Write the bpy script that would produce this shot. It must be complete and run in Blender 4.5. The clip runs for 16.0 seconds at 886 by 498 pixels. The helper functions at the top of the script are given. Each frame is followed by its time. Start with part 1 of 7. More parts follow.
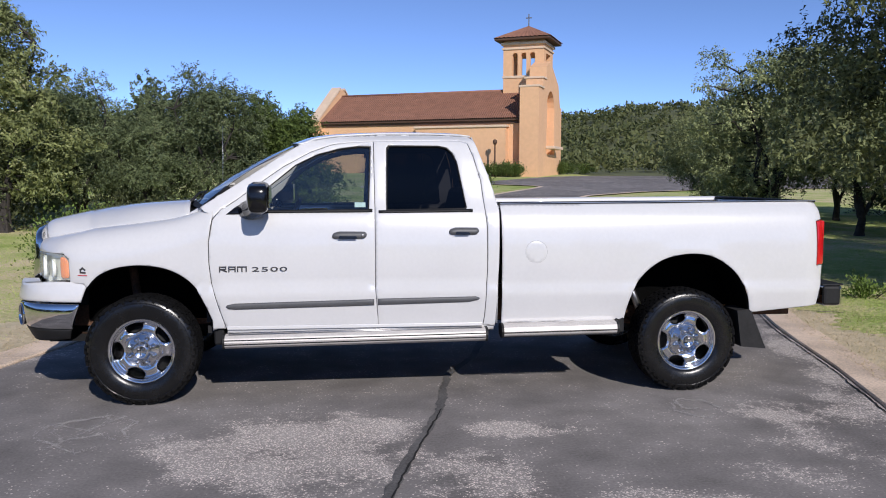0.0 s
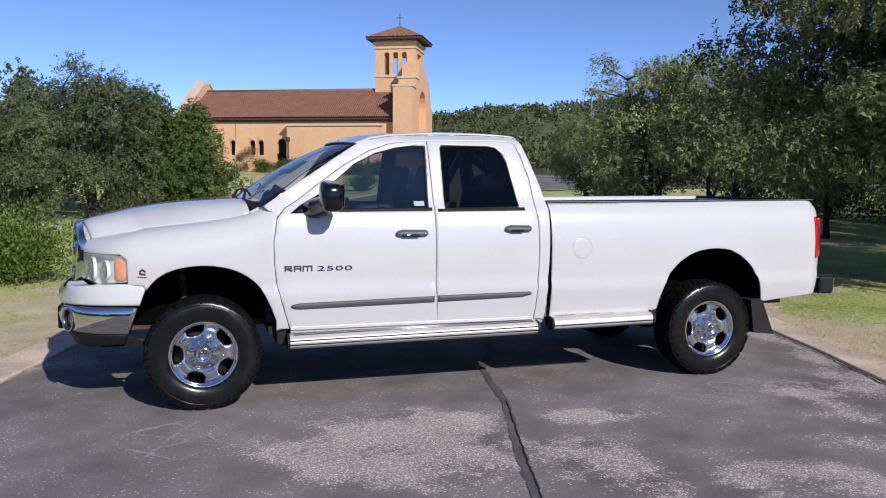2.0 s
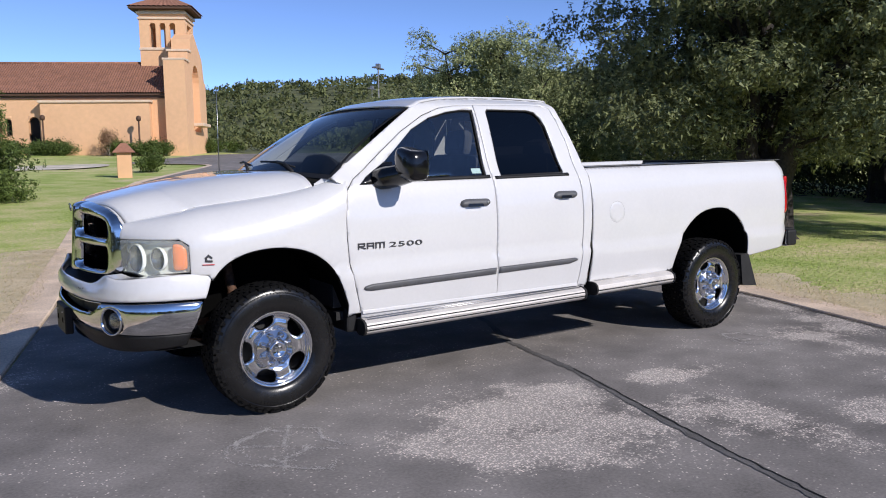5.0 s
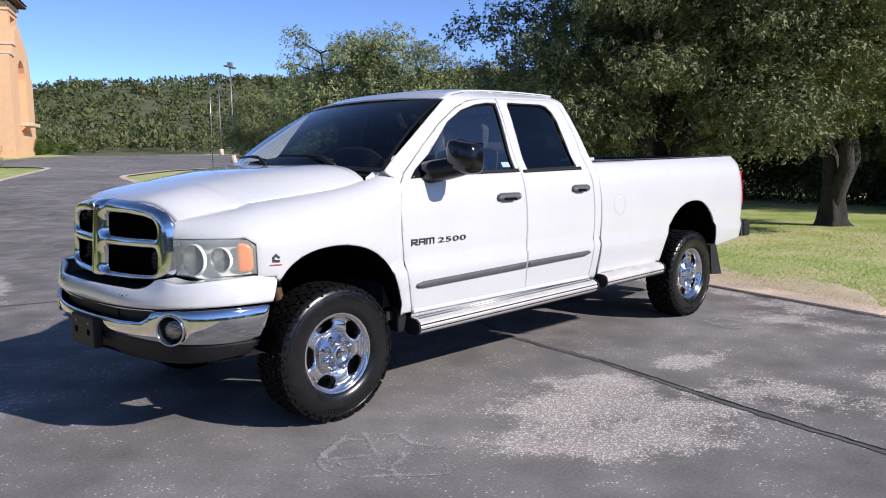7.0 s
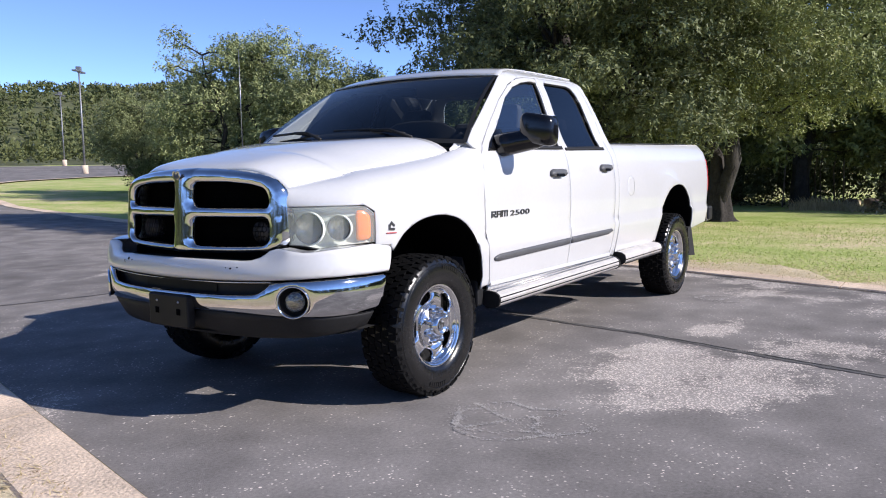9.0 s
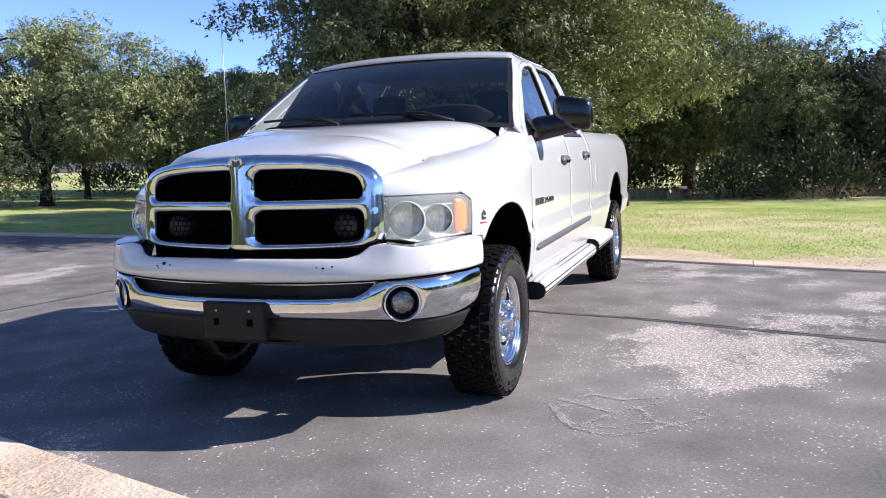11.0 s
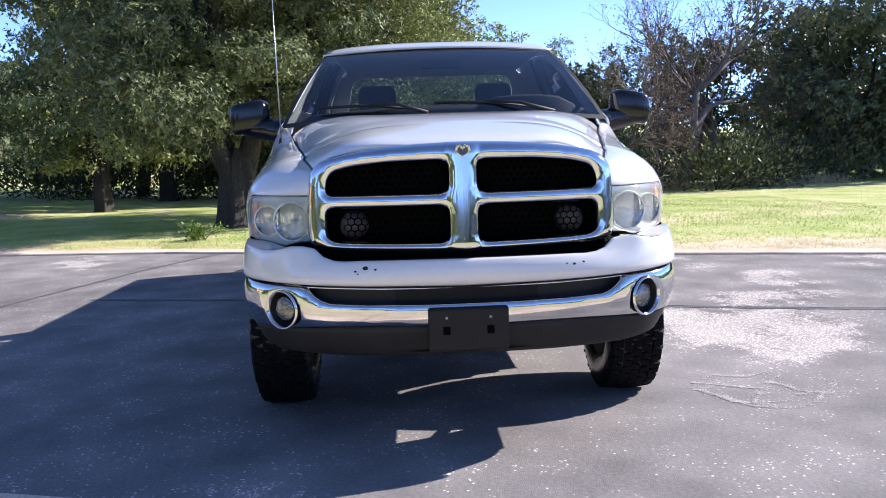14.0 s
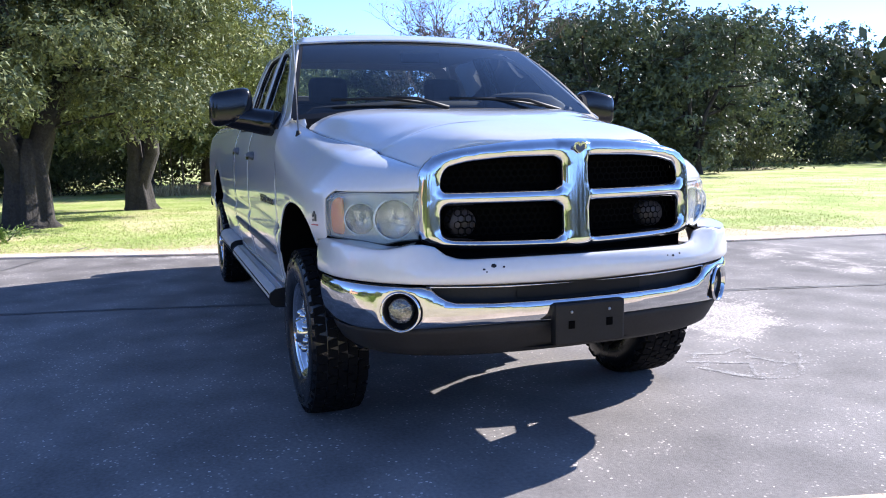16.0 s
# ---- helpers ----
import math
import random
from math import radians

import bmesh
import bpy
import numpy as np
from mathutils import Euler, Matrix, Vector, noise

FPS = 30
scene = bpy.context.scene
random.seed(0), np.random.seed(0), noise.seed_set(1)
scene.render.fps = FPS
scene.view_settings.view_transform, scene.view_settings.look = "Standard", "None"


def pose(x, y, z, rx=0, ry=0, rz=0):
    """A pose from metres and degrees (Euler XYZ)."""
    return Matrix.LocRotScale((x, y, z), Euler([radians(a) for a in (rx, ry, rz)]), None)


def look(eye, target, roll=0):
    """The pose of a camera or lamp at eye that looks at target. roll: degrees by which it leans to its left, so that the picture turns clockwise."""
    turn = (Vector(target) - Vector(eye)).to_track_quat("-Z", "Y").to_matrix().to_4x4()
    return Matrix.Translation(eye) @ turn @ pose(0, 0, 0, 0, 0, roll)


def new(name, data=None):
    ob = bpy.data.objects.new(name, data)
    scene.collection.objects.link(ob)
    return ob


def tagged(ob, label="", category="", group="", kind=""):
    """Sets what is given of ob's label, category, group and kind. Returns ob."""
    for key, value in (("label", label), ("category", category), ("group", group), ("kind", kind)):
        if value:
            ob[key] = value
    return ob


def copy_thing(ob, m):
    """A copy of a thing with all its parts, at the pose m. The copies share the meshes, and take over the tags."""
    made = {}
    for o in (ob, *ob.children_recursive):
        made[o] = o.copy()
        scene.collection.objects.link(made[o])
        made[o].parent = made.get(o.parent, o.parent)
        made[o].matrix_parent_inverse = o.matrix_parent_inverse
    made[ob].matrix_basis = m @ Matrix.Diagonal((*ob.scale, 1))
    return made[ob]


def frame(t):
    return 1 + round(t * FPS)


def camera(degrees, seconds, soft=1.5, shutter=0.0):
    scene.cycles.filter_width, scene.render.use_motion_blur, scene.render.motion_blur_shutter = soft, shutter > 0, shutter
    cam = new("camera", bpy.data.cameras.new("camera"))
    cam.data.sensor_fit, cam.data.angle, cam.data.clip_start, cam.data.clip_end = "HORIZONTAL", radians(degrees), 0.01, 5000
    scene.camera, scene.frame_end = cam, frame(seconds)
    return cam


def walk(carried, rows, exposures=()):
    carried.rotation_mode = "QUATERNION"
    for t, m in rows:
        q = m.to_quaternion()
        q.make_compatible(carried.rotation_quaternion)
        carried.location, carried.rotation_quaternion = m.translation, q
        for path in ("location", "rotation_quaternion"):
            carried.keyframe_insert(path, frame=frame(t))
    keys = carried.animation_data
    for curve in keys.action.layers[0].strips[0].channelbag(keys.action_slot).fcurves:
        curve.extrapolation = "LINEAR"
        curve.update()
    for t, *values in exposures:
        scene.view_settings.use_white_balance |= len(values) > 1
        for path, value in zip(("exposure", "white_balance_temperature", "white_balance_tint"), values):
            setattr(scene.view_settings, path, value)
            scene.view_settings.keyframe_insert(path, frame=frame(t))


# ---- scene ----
cam = camera(58.1, 16.0, soft=1.0)
PATH = [
    (0, (1.497, -6.823, 1.62), (1.726, -4.844, 1.45), 0.2),
    (0.5, (1.113, -6.846, 1.611), (1.436, -4.881, 1.428), 0.3),
    (1, (0.777, -6.79, 1.603), (1.189, -4.841, 1.418), 0.4),
    (1.5, (0.396, -6.725, 1.616), (0.889, -4.795, 1.439), 0.5),
    (2, (0.014, -6.682, 1.615), (0.588, -4.774, 1.444), 0.5),
    (2.5, (-0.286, -6.555, 1.601), (0.37, -4.674, 1.43), 0.3),
    (3, (-0.605, -6.417, 1.575), (0.13, -4.566, 1.397), -0.1),
    (3.5, (-0.925, -6.262, 1.584), (-0.105, -4.448, 1.392), -0.3),
    (4, (-1.192, -6.002, 1.57), (-0.281, -4.233, 1.362), -0.5),
    (6.5, (-2.527, -4.815, 1.517), (-1.191, -3.344, 1.287), -0.9),
    (7, (-2.711, -4.577, 1.496), (-1.313, -3.165, 1.269), -0.9),
    (7.5, (-2.981, -4.385, 1.418), (-1.532, -3.026, 1.193), -1.0),
    (8, (-3.209, -4.124, 1.37), (-1.703, -2.826, 1.151), -1.1),
    (8.5, (-3.423, -3.84, 1.318), (-1.853, -2.619, 1.109), -1.1),
    (9, (-3.61, -3.51, 1.273), (-1.972, -2.381, 1.071), -1.1),
    (9.5, (-3.741, -3.184, 1.246), (-2.04, -2.152, 1.043), -1.3),
    (12, (-4.106, -1.306, 1.244), (-2.165, -0.882, 1.015), -2.0),
    (12.5, (-4.159, -0.937, 1.29), (-2.195, -0.636, 1.064), -2.0),
    (13, (-4.227, -0.557, 1.282), (-2.247, -0.377, 1.058), -2.2),
    (13.5, (-4.174, -0.163, 1.303), (-2.19, -0.112, 1.057), -2.2),
    (14, (-4.11, 0.217, 1.253), (-2.126, 0.137, 1.014), -1.8),
    (14.5, (-4.024, 0.6, 1.261), (-2.054, 0.372, 1.008), -1.4),
    (15, (-3.888, 0.971, 1.28), (-1.943, 0.587, 1.018), -1.2),
    (15.5, (-3.841, 1.322, 1.28), (-1.935, 0.778, 1.015), -1.0),
    (16, (-3.783, 1.646, 1.285), (-1.925, 0.955, 1.022), -0.9),
]
walk(cam, [(t, look(eye, target, roll)) for t, eye, target, roll in PATH],
     [(0, 0.71, 6350, 14), (4, 0.78, 6350, 14), (7, 1.10, 6350, 14), (9.5, 1.38, 6400, 15), (12, 1.88, 6450, 16), (14, 2.08, 6300, 16), (16, 2.30, 6100, 15)])
# ---- world and light ----
SUN_TO = Vector((0.44, -1.56, 1.0)).normalized()
SUN_EL = math.asin(SUN_TO.z)
world = bpy.data.worlds.new("sky")
scene.world = world
world.use_nodes = True
wn = world.node_tree.nodes
sky = wn.new("ShaderNodeTexSky")
sky.sky_type, sky.sun_disc = "NISHITA", False
sky.sun_elevation, sky.sun_rotation = SUN_EL, math.atan2(SUN_TO.x, SUN_TO.y)
sky.air_density, sky.dust_density, sky.ozone_density, sky.altitude = 0.32, 0.0, 3.0, 1200
world.node_tree.links.new(sky.outputs[0], wn["Background"].inputs[0])
wn["Background"].inputs[1].default_value = 0.14
sun = new("sun", bpy.data.lights.new("sun", "SUN"))
sun.data.energy, sun.data.angle, sun.data.color = 2.5, radians(0.53), (1.0, 0.955, 0.88)
sun.matrix_world = look((0, 0, 60), Vector((0, 0, 60)) - SUN_TO)


# ---- materials ----
def mat(name, base, rough=0.6, metal=0.0, var=0.12, scale=6.0, fine=60.0, bump=0.0, bscale=80.0, coat=0.0, spec=0.5, var_col=None, rvar=0.0, island=0.0):
    """A procedural surface: base colour varied at two scales, with fine relief."""
    m = bpy.data.materials.new(name)
    m.use_nodes = True
    nt = m.node_tree
    N, L = nt.nodes, nt.links
    bs = N["Principled BSDF"]
    bs.inputs["Roughness"].default_value, bs.inputs["Metallic"].default_value = rough, metal
    bs.inputs["Coat Weight"].default_value, bs.inputs["Coat Roughness"].default_value = coat, 0.03
    bs.inputs["Specular IOR Level"].default_value = spec
    co = N.new("ShaderNodeTexCoord")
    n1, n2 = N.new("ShaderNodeTexNoise"), N.new("ShaderNodeTexNoise")
    for n, s in ((n1, scale), (n2, fine)):
        n.inputs["Scale"].default_value, n.inputs["Detail"].default_value = s, 5
        L.new(co.outputs["Object"], n.inputs["Vector"])
    mx = N.new("ShaderNodeMix")
    mx.data_type = "RGBA"
    lo = var_col if var_col else tuple(c * (1 - var * 1.6) for c in base)
    hi = tuple(min(1, c * (1 + var)) for c in base)
    mx.inputs[6].default_value, mx.inputs[7].default_value = (*lo, 1), (*hi, 1)
    add = N.new("ShaderNodeMath")
    add.operation = "ADD"
    mul = N.new("ShaderNodeMath")
    mul.operation = "MULTIPLY_ADD"
    L.new(n1.outputs["Fac"], add.inputs[0]), L.new(n2.outputs["Fac"], add.inputs[1])
    L.new(add.outputs[0], mul.inputs[0])
    mul.inputs[1].default_value, mul.inputs[2].default_value = 1.6, -1.1
    mul.use_clamp = True
    fac = mul.outputs[0]
    if island:
        ge = N.new("ShaderNodeNewGeometry")
        mm = N.new("ShaderNodeMix")
        mm.inputs[0].default_value = island
        L.new(fac, mm.inputs[2]), L.new(ge.outputs["Random Per Island"], mm.inputs[3])
        fac = mm.outputs[0]
    L.new(fac, mx.inputs[0])
    L.new(mx.outputs[2], bs.inputs["Base Color"])
    if rvar:
        rr = N.new("ShaderNodeMath")
        rr.operation = "MULTIPLY_ADD"
        rr.inputs[1].default_value, rr.inputs[2].default_value = rvar, rough - rvar / 2
        L.new(n1.outputs["Fac"], rr.inputs[0]), L.new(rr.outputs[0], bs.inputs["Roughness"])
    if bump:
        n3, bp = N.new("ShaderNodeTexNoise"), N.new("ShaderNodeBump")
        n3.inputs["Scale"].default_value, n3.inputs["Detail"].default_value = bscale, 4
        bp.inputs["Strength"].default_value, bp.inputs["Distance"].default_value = bump, 0.02
        L.new(co.outputs["Object"], n3.inputs["Vector"]), L.new(n3.outputs["Fac"], bp.inputs["Height"])
        L.new(bp.outputs[0], bs.inputs["Normal"])
    return m


def leaf_mat(name, dark, light, warm=None, clump=0.9):
    """Leaves: colour by leaf and by bough, some light through."""
    m = bpy.data.materials.new(name)
    m.use_nodes = True
    N, L = m.node_tree.nodes, m.node_tree.links
    bs = N["Principled BSDF"]
    bs.inputs["Roughness"].default_value, bs.inputs["Specular IOR Level"].default_value = 0.55, 0.2
    ge, rp = N.new("ShaderNodeNewGeometry"), N.new("ShaderNodeValToRGB")
    rp.color_ramp.elements[0].color, rp.color_ramp.elements[1].color = (*dark, 1), (*light, 1)
    if warm:
        e = rp.color_ramp.elements.new(0.80)
        e.color = (*light, 1)
        rp.color_ramp.elements[2].color = (*warm, 1)
    co, nz, mx = N.new("ShaderNodeTexCoord"), N.new("ShaderNodeTexNoise"), N.new("ShaderNodeMix")
    nz.inputs["Scale"].default_value, nz.inputs["Detail"].default_value = clump, 4
    st = N.new("ShaderNodeMapRange")
    st.inputs["From Min"].default_value, st.inputs["From Max"].default_value = 0.32, 0.68
    L.new(co.outputs["Object"], nz.inputs["Vector"]), L.new(nz.outputs["Fac"], st.inputs["Value"])
    mx.inputs[0].default_value = 0.5
    L.new(ge.outputs["Random Per Island"], mx.inputs[2]), L.new(st.outputs[0], mx.inputs[3])
    L.new(mx.outputs[0], rp.inputs[0])
    oi, hs = N.new("ShaderNodeObjectInfo"), N.new("ShaderNodeHueSaturation")
    mr = N.new("ShaderNodeMapRange")
    mr.inputs["To Min"].default_value, mr.inputs["To Max"].default_value = 0.85, 1.15
    L.new(oi.outputs["Random"], mr.inputs["Value"]), L.new(mr.outputs[0], hs.inputs["Value"])
    L.new(rp.outputs[0], hs.inputs["Color"])
    L.new(hs.outputs[0], bs.inputs["Base Color"])
    tr, mix = N.new("ShaderNodeBsdfTranslucent"), N.new("ShaderNodeMixShader")
    L.new(hs.outputs[0], tr.inputs["Color"])
    mix.inputs[0].default_value = 0.12
    L.new(bs.outputs[0], mix.inputs[1]), L.new(tr.outputs[0], mix.inputs[2])
    L.new(mix.outputs[0], N["Material Output"].inputs[0])
    return m


def glass_mat(name, tint, gloss=0.06, rough=0.0, haze=0.0):
    """A thin pane: tinted see-through with a mirror sheen that grows to the edge."""
    m = bpy.data.materials.new(name)
    m.use_nodes = True
    N, L = m.node_tree.nodes, m.node_tree.links
    N.remove(N["Principled BSDF"])
    tr, gl, mix = N.new("ShaderNodeBsdfTransparent"), N.new("ShaderNodeBsdfGlossy"), N.new("ShaderNodeMixShader")
    fr, ad = N.new("ShaderNodeFresnel"), N.new("ShaderNodeMath")
    fr.inputs["IOR"].default_value = 1.5
    ad.operation, ad.use_clamp = "ADD", True
    ad.inputs[1].default_value = gloss
    tr.inputs["Color"].default_value = (*tint, 1)
    gl.inputs["Roughness"].default_value = rough
    L.new(fr.outputs[0], ad.inputs[0]), L.new(ad.outputs[0], mix.inputs[0])
    L.new(tr.outputs[0], mix.inputs[1]), L.new(gl.outputs[0], mix.inputs[2])
    res = mix.outputs[0]
    if haze:
        df, m2 = N.new("ShaderNodeBsdfDiffuse"), N.new("ShaderNodeMixShader")
        df.inputs["Color"].default_value = (0.78, 0.82, 0.78, 1)
        m2.inputs[0].default_value = haze
        L.new(res, m2.inputs[1]), L.new(df.outputs[0], m2.inputs[2])
        res = m2.outputs[0]
    L.new(res, N["Material Output"].inputs[0])
    return m


M_PAINT = mat("white_paint", (0.635, 0.632, 0.634), 0.28, 0, 0.015, 3, 40, coat=1.0, var_col=(0.61, 0.608, 0.611))
M_SEAM = mat("seam_grey", (0.3, 0.3, 0.31), 0.6)
M_CHROME = mat("chrome", (0.62, 0.63, 0.65), 0.08, 1.0, 0.04, 5, 50, rvar=0.06)
M_WHEEL = mat("polished_wheel_steel", (0.76, 0.76, 0.77), 0.11, 1.0, 0.06, 5, 50, rvar=0.08)
# near-zero black without sheen: shade of hollows and gaps put into the colour
M_SHADEBLACK = mat("shade_black", (0.004, 0.004, 0.004), 1.0, spec=0.0)
M_ALU = mat("brushed_aluminium", (0.60, 0.57, 0.54), 0.52, 0.35, 0.1, 8, 90, rvar=0.15)
M_BLACK = mat("black_plastic", (0.014, 0.014, 0.015), 0.6, 0, 0.2, 8, 90, bump=0.05, bscale=400, spec=0.3)
M_GLOSSBLACK = mat("gloss_black_plastic", (0.006, 0.006, 0.007), 0.16, 0, 0.1, 8, 60)
M_GREY = mat("grey_plastic", (0.09, 0.092, 0.098), 0.5, 0, 0.12, 8, 90, bump=0.04, bscale=400)
M_DARK = mat("dark_underbody", (0.012, 0.012, 0.013), 0.8, 0, 0.3, 5, 40)
M_RUST = mat("rusty_frame_steel", (0.12, 0.06, 0.035), 0.75, 0.2, 0.4, 7, 60, bump=0.2)
M_TYRE = mat("tyre_rubber", (0.0065, 0.0065, 0.007), 0.26, 0, 0.25, 12, 120, bump=0.05, bscale=300, rvar=0.25)
M_TREAD = mat("tread_rubber", (0.005, 0.005, 0.0055), 0.8, 0, 0.3, 12, 120, spec=0.12)
M_STRAW = leaf_mat("dry_straw", (0.36, 0.28, 0.15), (0.66, 0.54, 0.34), (0.30, 0.31, 0.12))
M_RED = mat("red_lens", (0.55, 0.012, 0.015), 0.15, 0, 0.08, 12, 90, coat=0.6)
M_AMBER = mat("amber_lens", (0.95, 0.24, 0.01), 0.2, 0, 0.1, 14, 90, coat=0.6)
M_HAZE = glass_mat("hazed_lens", (0.95, 0.97, 0.95), 0.04, 0.03, 0.21)
M_SILVER = mat("reflector_silver", (0.70, 0.72, 0.71), 0.12, 1.0, 0.5, 28, 90, bump=0.6, bscale=38)
M_HOUSING = mat("lamp_housing_grey", (0.80, 0.84, 0.80), 0.45, 0.0, 0.08, 14, 80)
M_GLASS = glass_mat("window_glass", (0.70, 0.75, 0.74), 0.15)
M_TINT = glass_mat("tinted_window_glass", (0.05, 0.052, 0.058), 0.012)
M_SHIELD = glass_mat("windscreen_glass", (0.58, 0.65, 0.68), 0.02)
M_CLOTH = mat("grey_cloth", (0.06, 0.062, 0.07), 0.9, 0, 0.2, 10, 200, bump=0.2, bscale=500)
M_INT = mat("interior_plastic", (0.016, 0.016, 0.018), 0.75, 0, 0.15, 6, 90)
M_LINER = mat("headliner_cloth", (0.30, 0.29, 0.27), 0.9, 0, 0.08, 6, 90)
M_TRIMLIGHT = mat("pale_interior_trim", (0.42, 0.41, 0.38), 0.7, 0, 0.08, 6, 90)
M_STEEL = mat("bare_metal", (0.45, 0.45, 0.46), 0.35, 1.0, 0.15, 10, 80)
M_HORN = mat("horn_grey", (0.05, 0.042, 0.042), 0.5, 0.3, 0.2, 20, 90)
M_FOG = mat("fog_lamp_glass", (0.26, 0.265, 0.265), 0.16, 0.9, 0.5, 34, 120, bump=0.3, bscale=60)
M_BADGE = mat("badge_metal", (0.10, 0.10, 0.11), 0.3, 0.6, 0.1, 30, 90)
M_REDBAR = mat("badge_red", (0.5, 0.03, 0.04), 0.4)
M_STUCCO = mat("peach_stucco", (0.72, 0.43, 0.24), 0.9, 0, 0.05, 0.35, 3, bump=0.15, bscale=9)
M_CREAM = mat("pale_stone_trim", (0.66, 0.50, 0.36), 0.85, 0, 0.08, 0.8, 6, bump=0.1, bscale=12)
M_TILE = mat("clay_roof_tile", (0.30, 0.14, 0.088), 0.8, 0, 0.35, 1.5, 9, island=0.6, bump=0.2, bscale=10)
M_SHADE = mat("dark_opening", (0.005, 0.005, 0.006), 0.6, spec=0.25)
M_BRACKET = mat("bracket_plastic", (0.007, 0.007, 0.008), 0.55, 0, 0.2, 8, 90, spec=0.3)
M_VERGE = mat("straw_and_dirt", (0.66, 0.55, 0.39), 0.95, 0, 0.15, 2.2, 70, bump=0.6, bscale=70, var_col=(0.44, 0.38, 0.23))
M_SOFFIT = mat("brown_timber_eaves", (0.09, 0.045, 0.025), 0.7, 0, 0.2, 3, 20)
M_BARK = mat("grey_bark", (0.04, 0.034, 0.03), 0.95, 0, 0.35, 4, 22, bump=0.8, bscale=26)
M_TWIG = mat("bare_twig_bark", (0.17, 0.135, 0.115), 0.95, 0, 0.25, 5, 30, bump=0.3)
M_OAK = leaf_mat("shaded_oak_leaves", (0.035, 0.045, 0.022), (0.125, 0.14, 0.068), (0.24, 0.22, 0.13))
M_FIELDOAK = leaf_mat("field_oak_leaves", (0.045, 0.058, 0.034), (0.14, 0.165, 0.09), (0.22, 0.22, 0.14))
M_LAWNOAK = leaf_mat("lawn_oak_leaves", (0.062, 0.082, 0.036), (0.36, 0.40, 0.18), (0.56, 0.52, 0.30))
M_EDGEOAK = leaf_mat("edge_oak_leaves", (0.040, 0.056, 0.028), (0.20, 0.245, 0.115), (0.33, 0.33, 0.19))
# juniper ramps: wide ends put shaded gaps and sunlit boughs into leaf colour
M_DARKJUN = leaf_mat("dark_juniper_foliage", (0.018, 0.026, 0.013), (0.27, 0.30, 0.13), (0.66, 0.62, 0.40), 0.7)
M_JUN = leaf_mat("juniper_foliage", (0.024, 0.036, 0.015), (0.32, 0.355, 0.135), (0.68, 0.63, 0.38), 0.7)
M_CEDAR = leaf_mat("cedar_foliage", (0.045, 0.072, 0.018), (0.14, 0.19, 0.05))
M_BUSH = leaf_mat("shrub_leaves", (0.045, 0.08, 0.018), (0.20, 0.285, 0.06), (0.36, 0.38, 0.11), 3.0)
M_BROWNLEAF = leaf_mat("dry_brown_leaves", (0.12, 0.065, 0.035), (0.26, 0.15, 0.08))
M_WOODS = leaf_mat("hill_foliage", (0.055, 0.07, 0.028), (0.165, 0.18, 0.068), (0.23, 0.21, 0.11), 0.06)
M_CONC = mat("tan_concrete", (0.72, 0.565, 0.43), 0.95, 0, 0.25, 1.6, 55, bump=0.5, bscale=60)
M_POLE = mat("lamp_pole_metal", (0.25, 0.25, 0.26), 0.5, 0.6, 0.1, 3, 30)
M_STONE = mat("pale_rubble_stone", (0.42, 0.36, 0.29), 0.9, 0, 0.3, 3, 25, bump=0.4, bscale=30)
M_GRAVEL = mat("pale_gravel", (0.62, 0.56, 0.46), 0.95, 0, 0.3, 0.8, 9, bump=0.4, bscale=12)
M_WHITE = mat("white_paint_line", (0.75, 0.75, 0.72), 0.7, 0, 0.1, 6, 60)
M_STICKER = mat("window_sticker", (0.35, 0.5, 0.48), 0.5, 0, 0.1, 60, 200)
M_SEAL = mat("tar_crack_filler", (0.108, 0.103, 0.101), 0.85, 0, 0.3, 4, 60, bump=0.3, bscale=90)
M_CHALK = mat("pale_scuff_mark", (0.46, 0.43, 0.41), 0.9, 0, 0.3, 14, 120, var_col=(0.24, 0.23, 0.225))


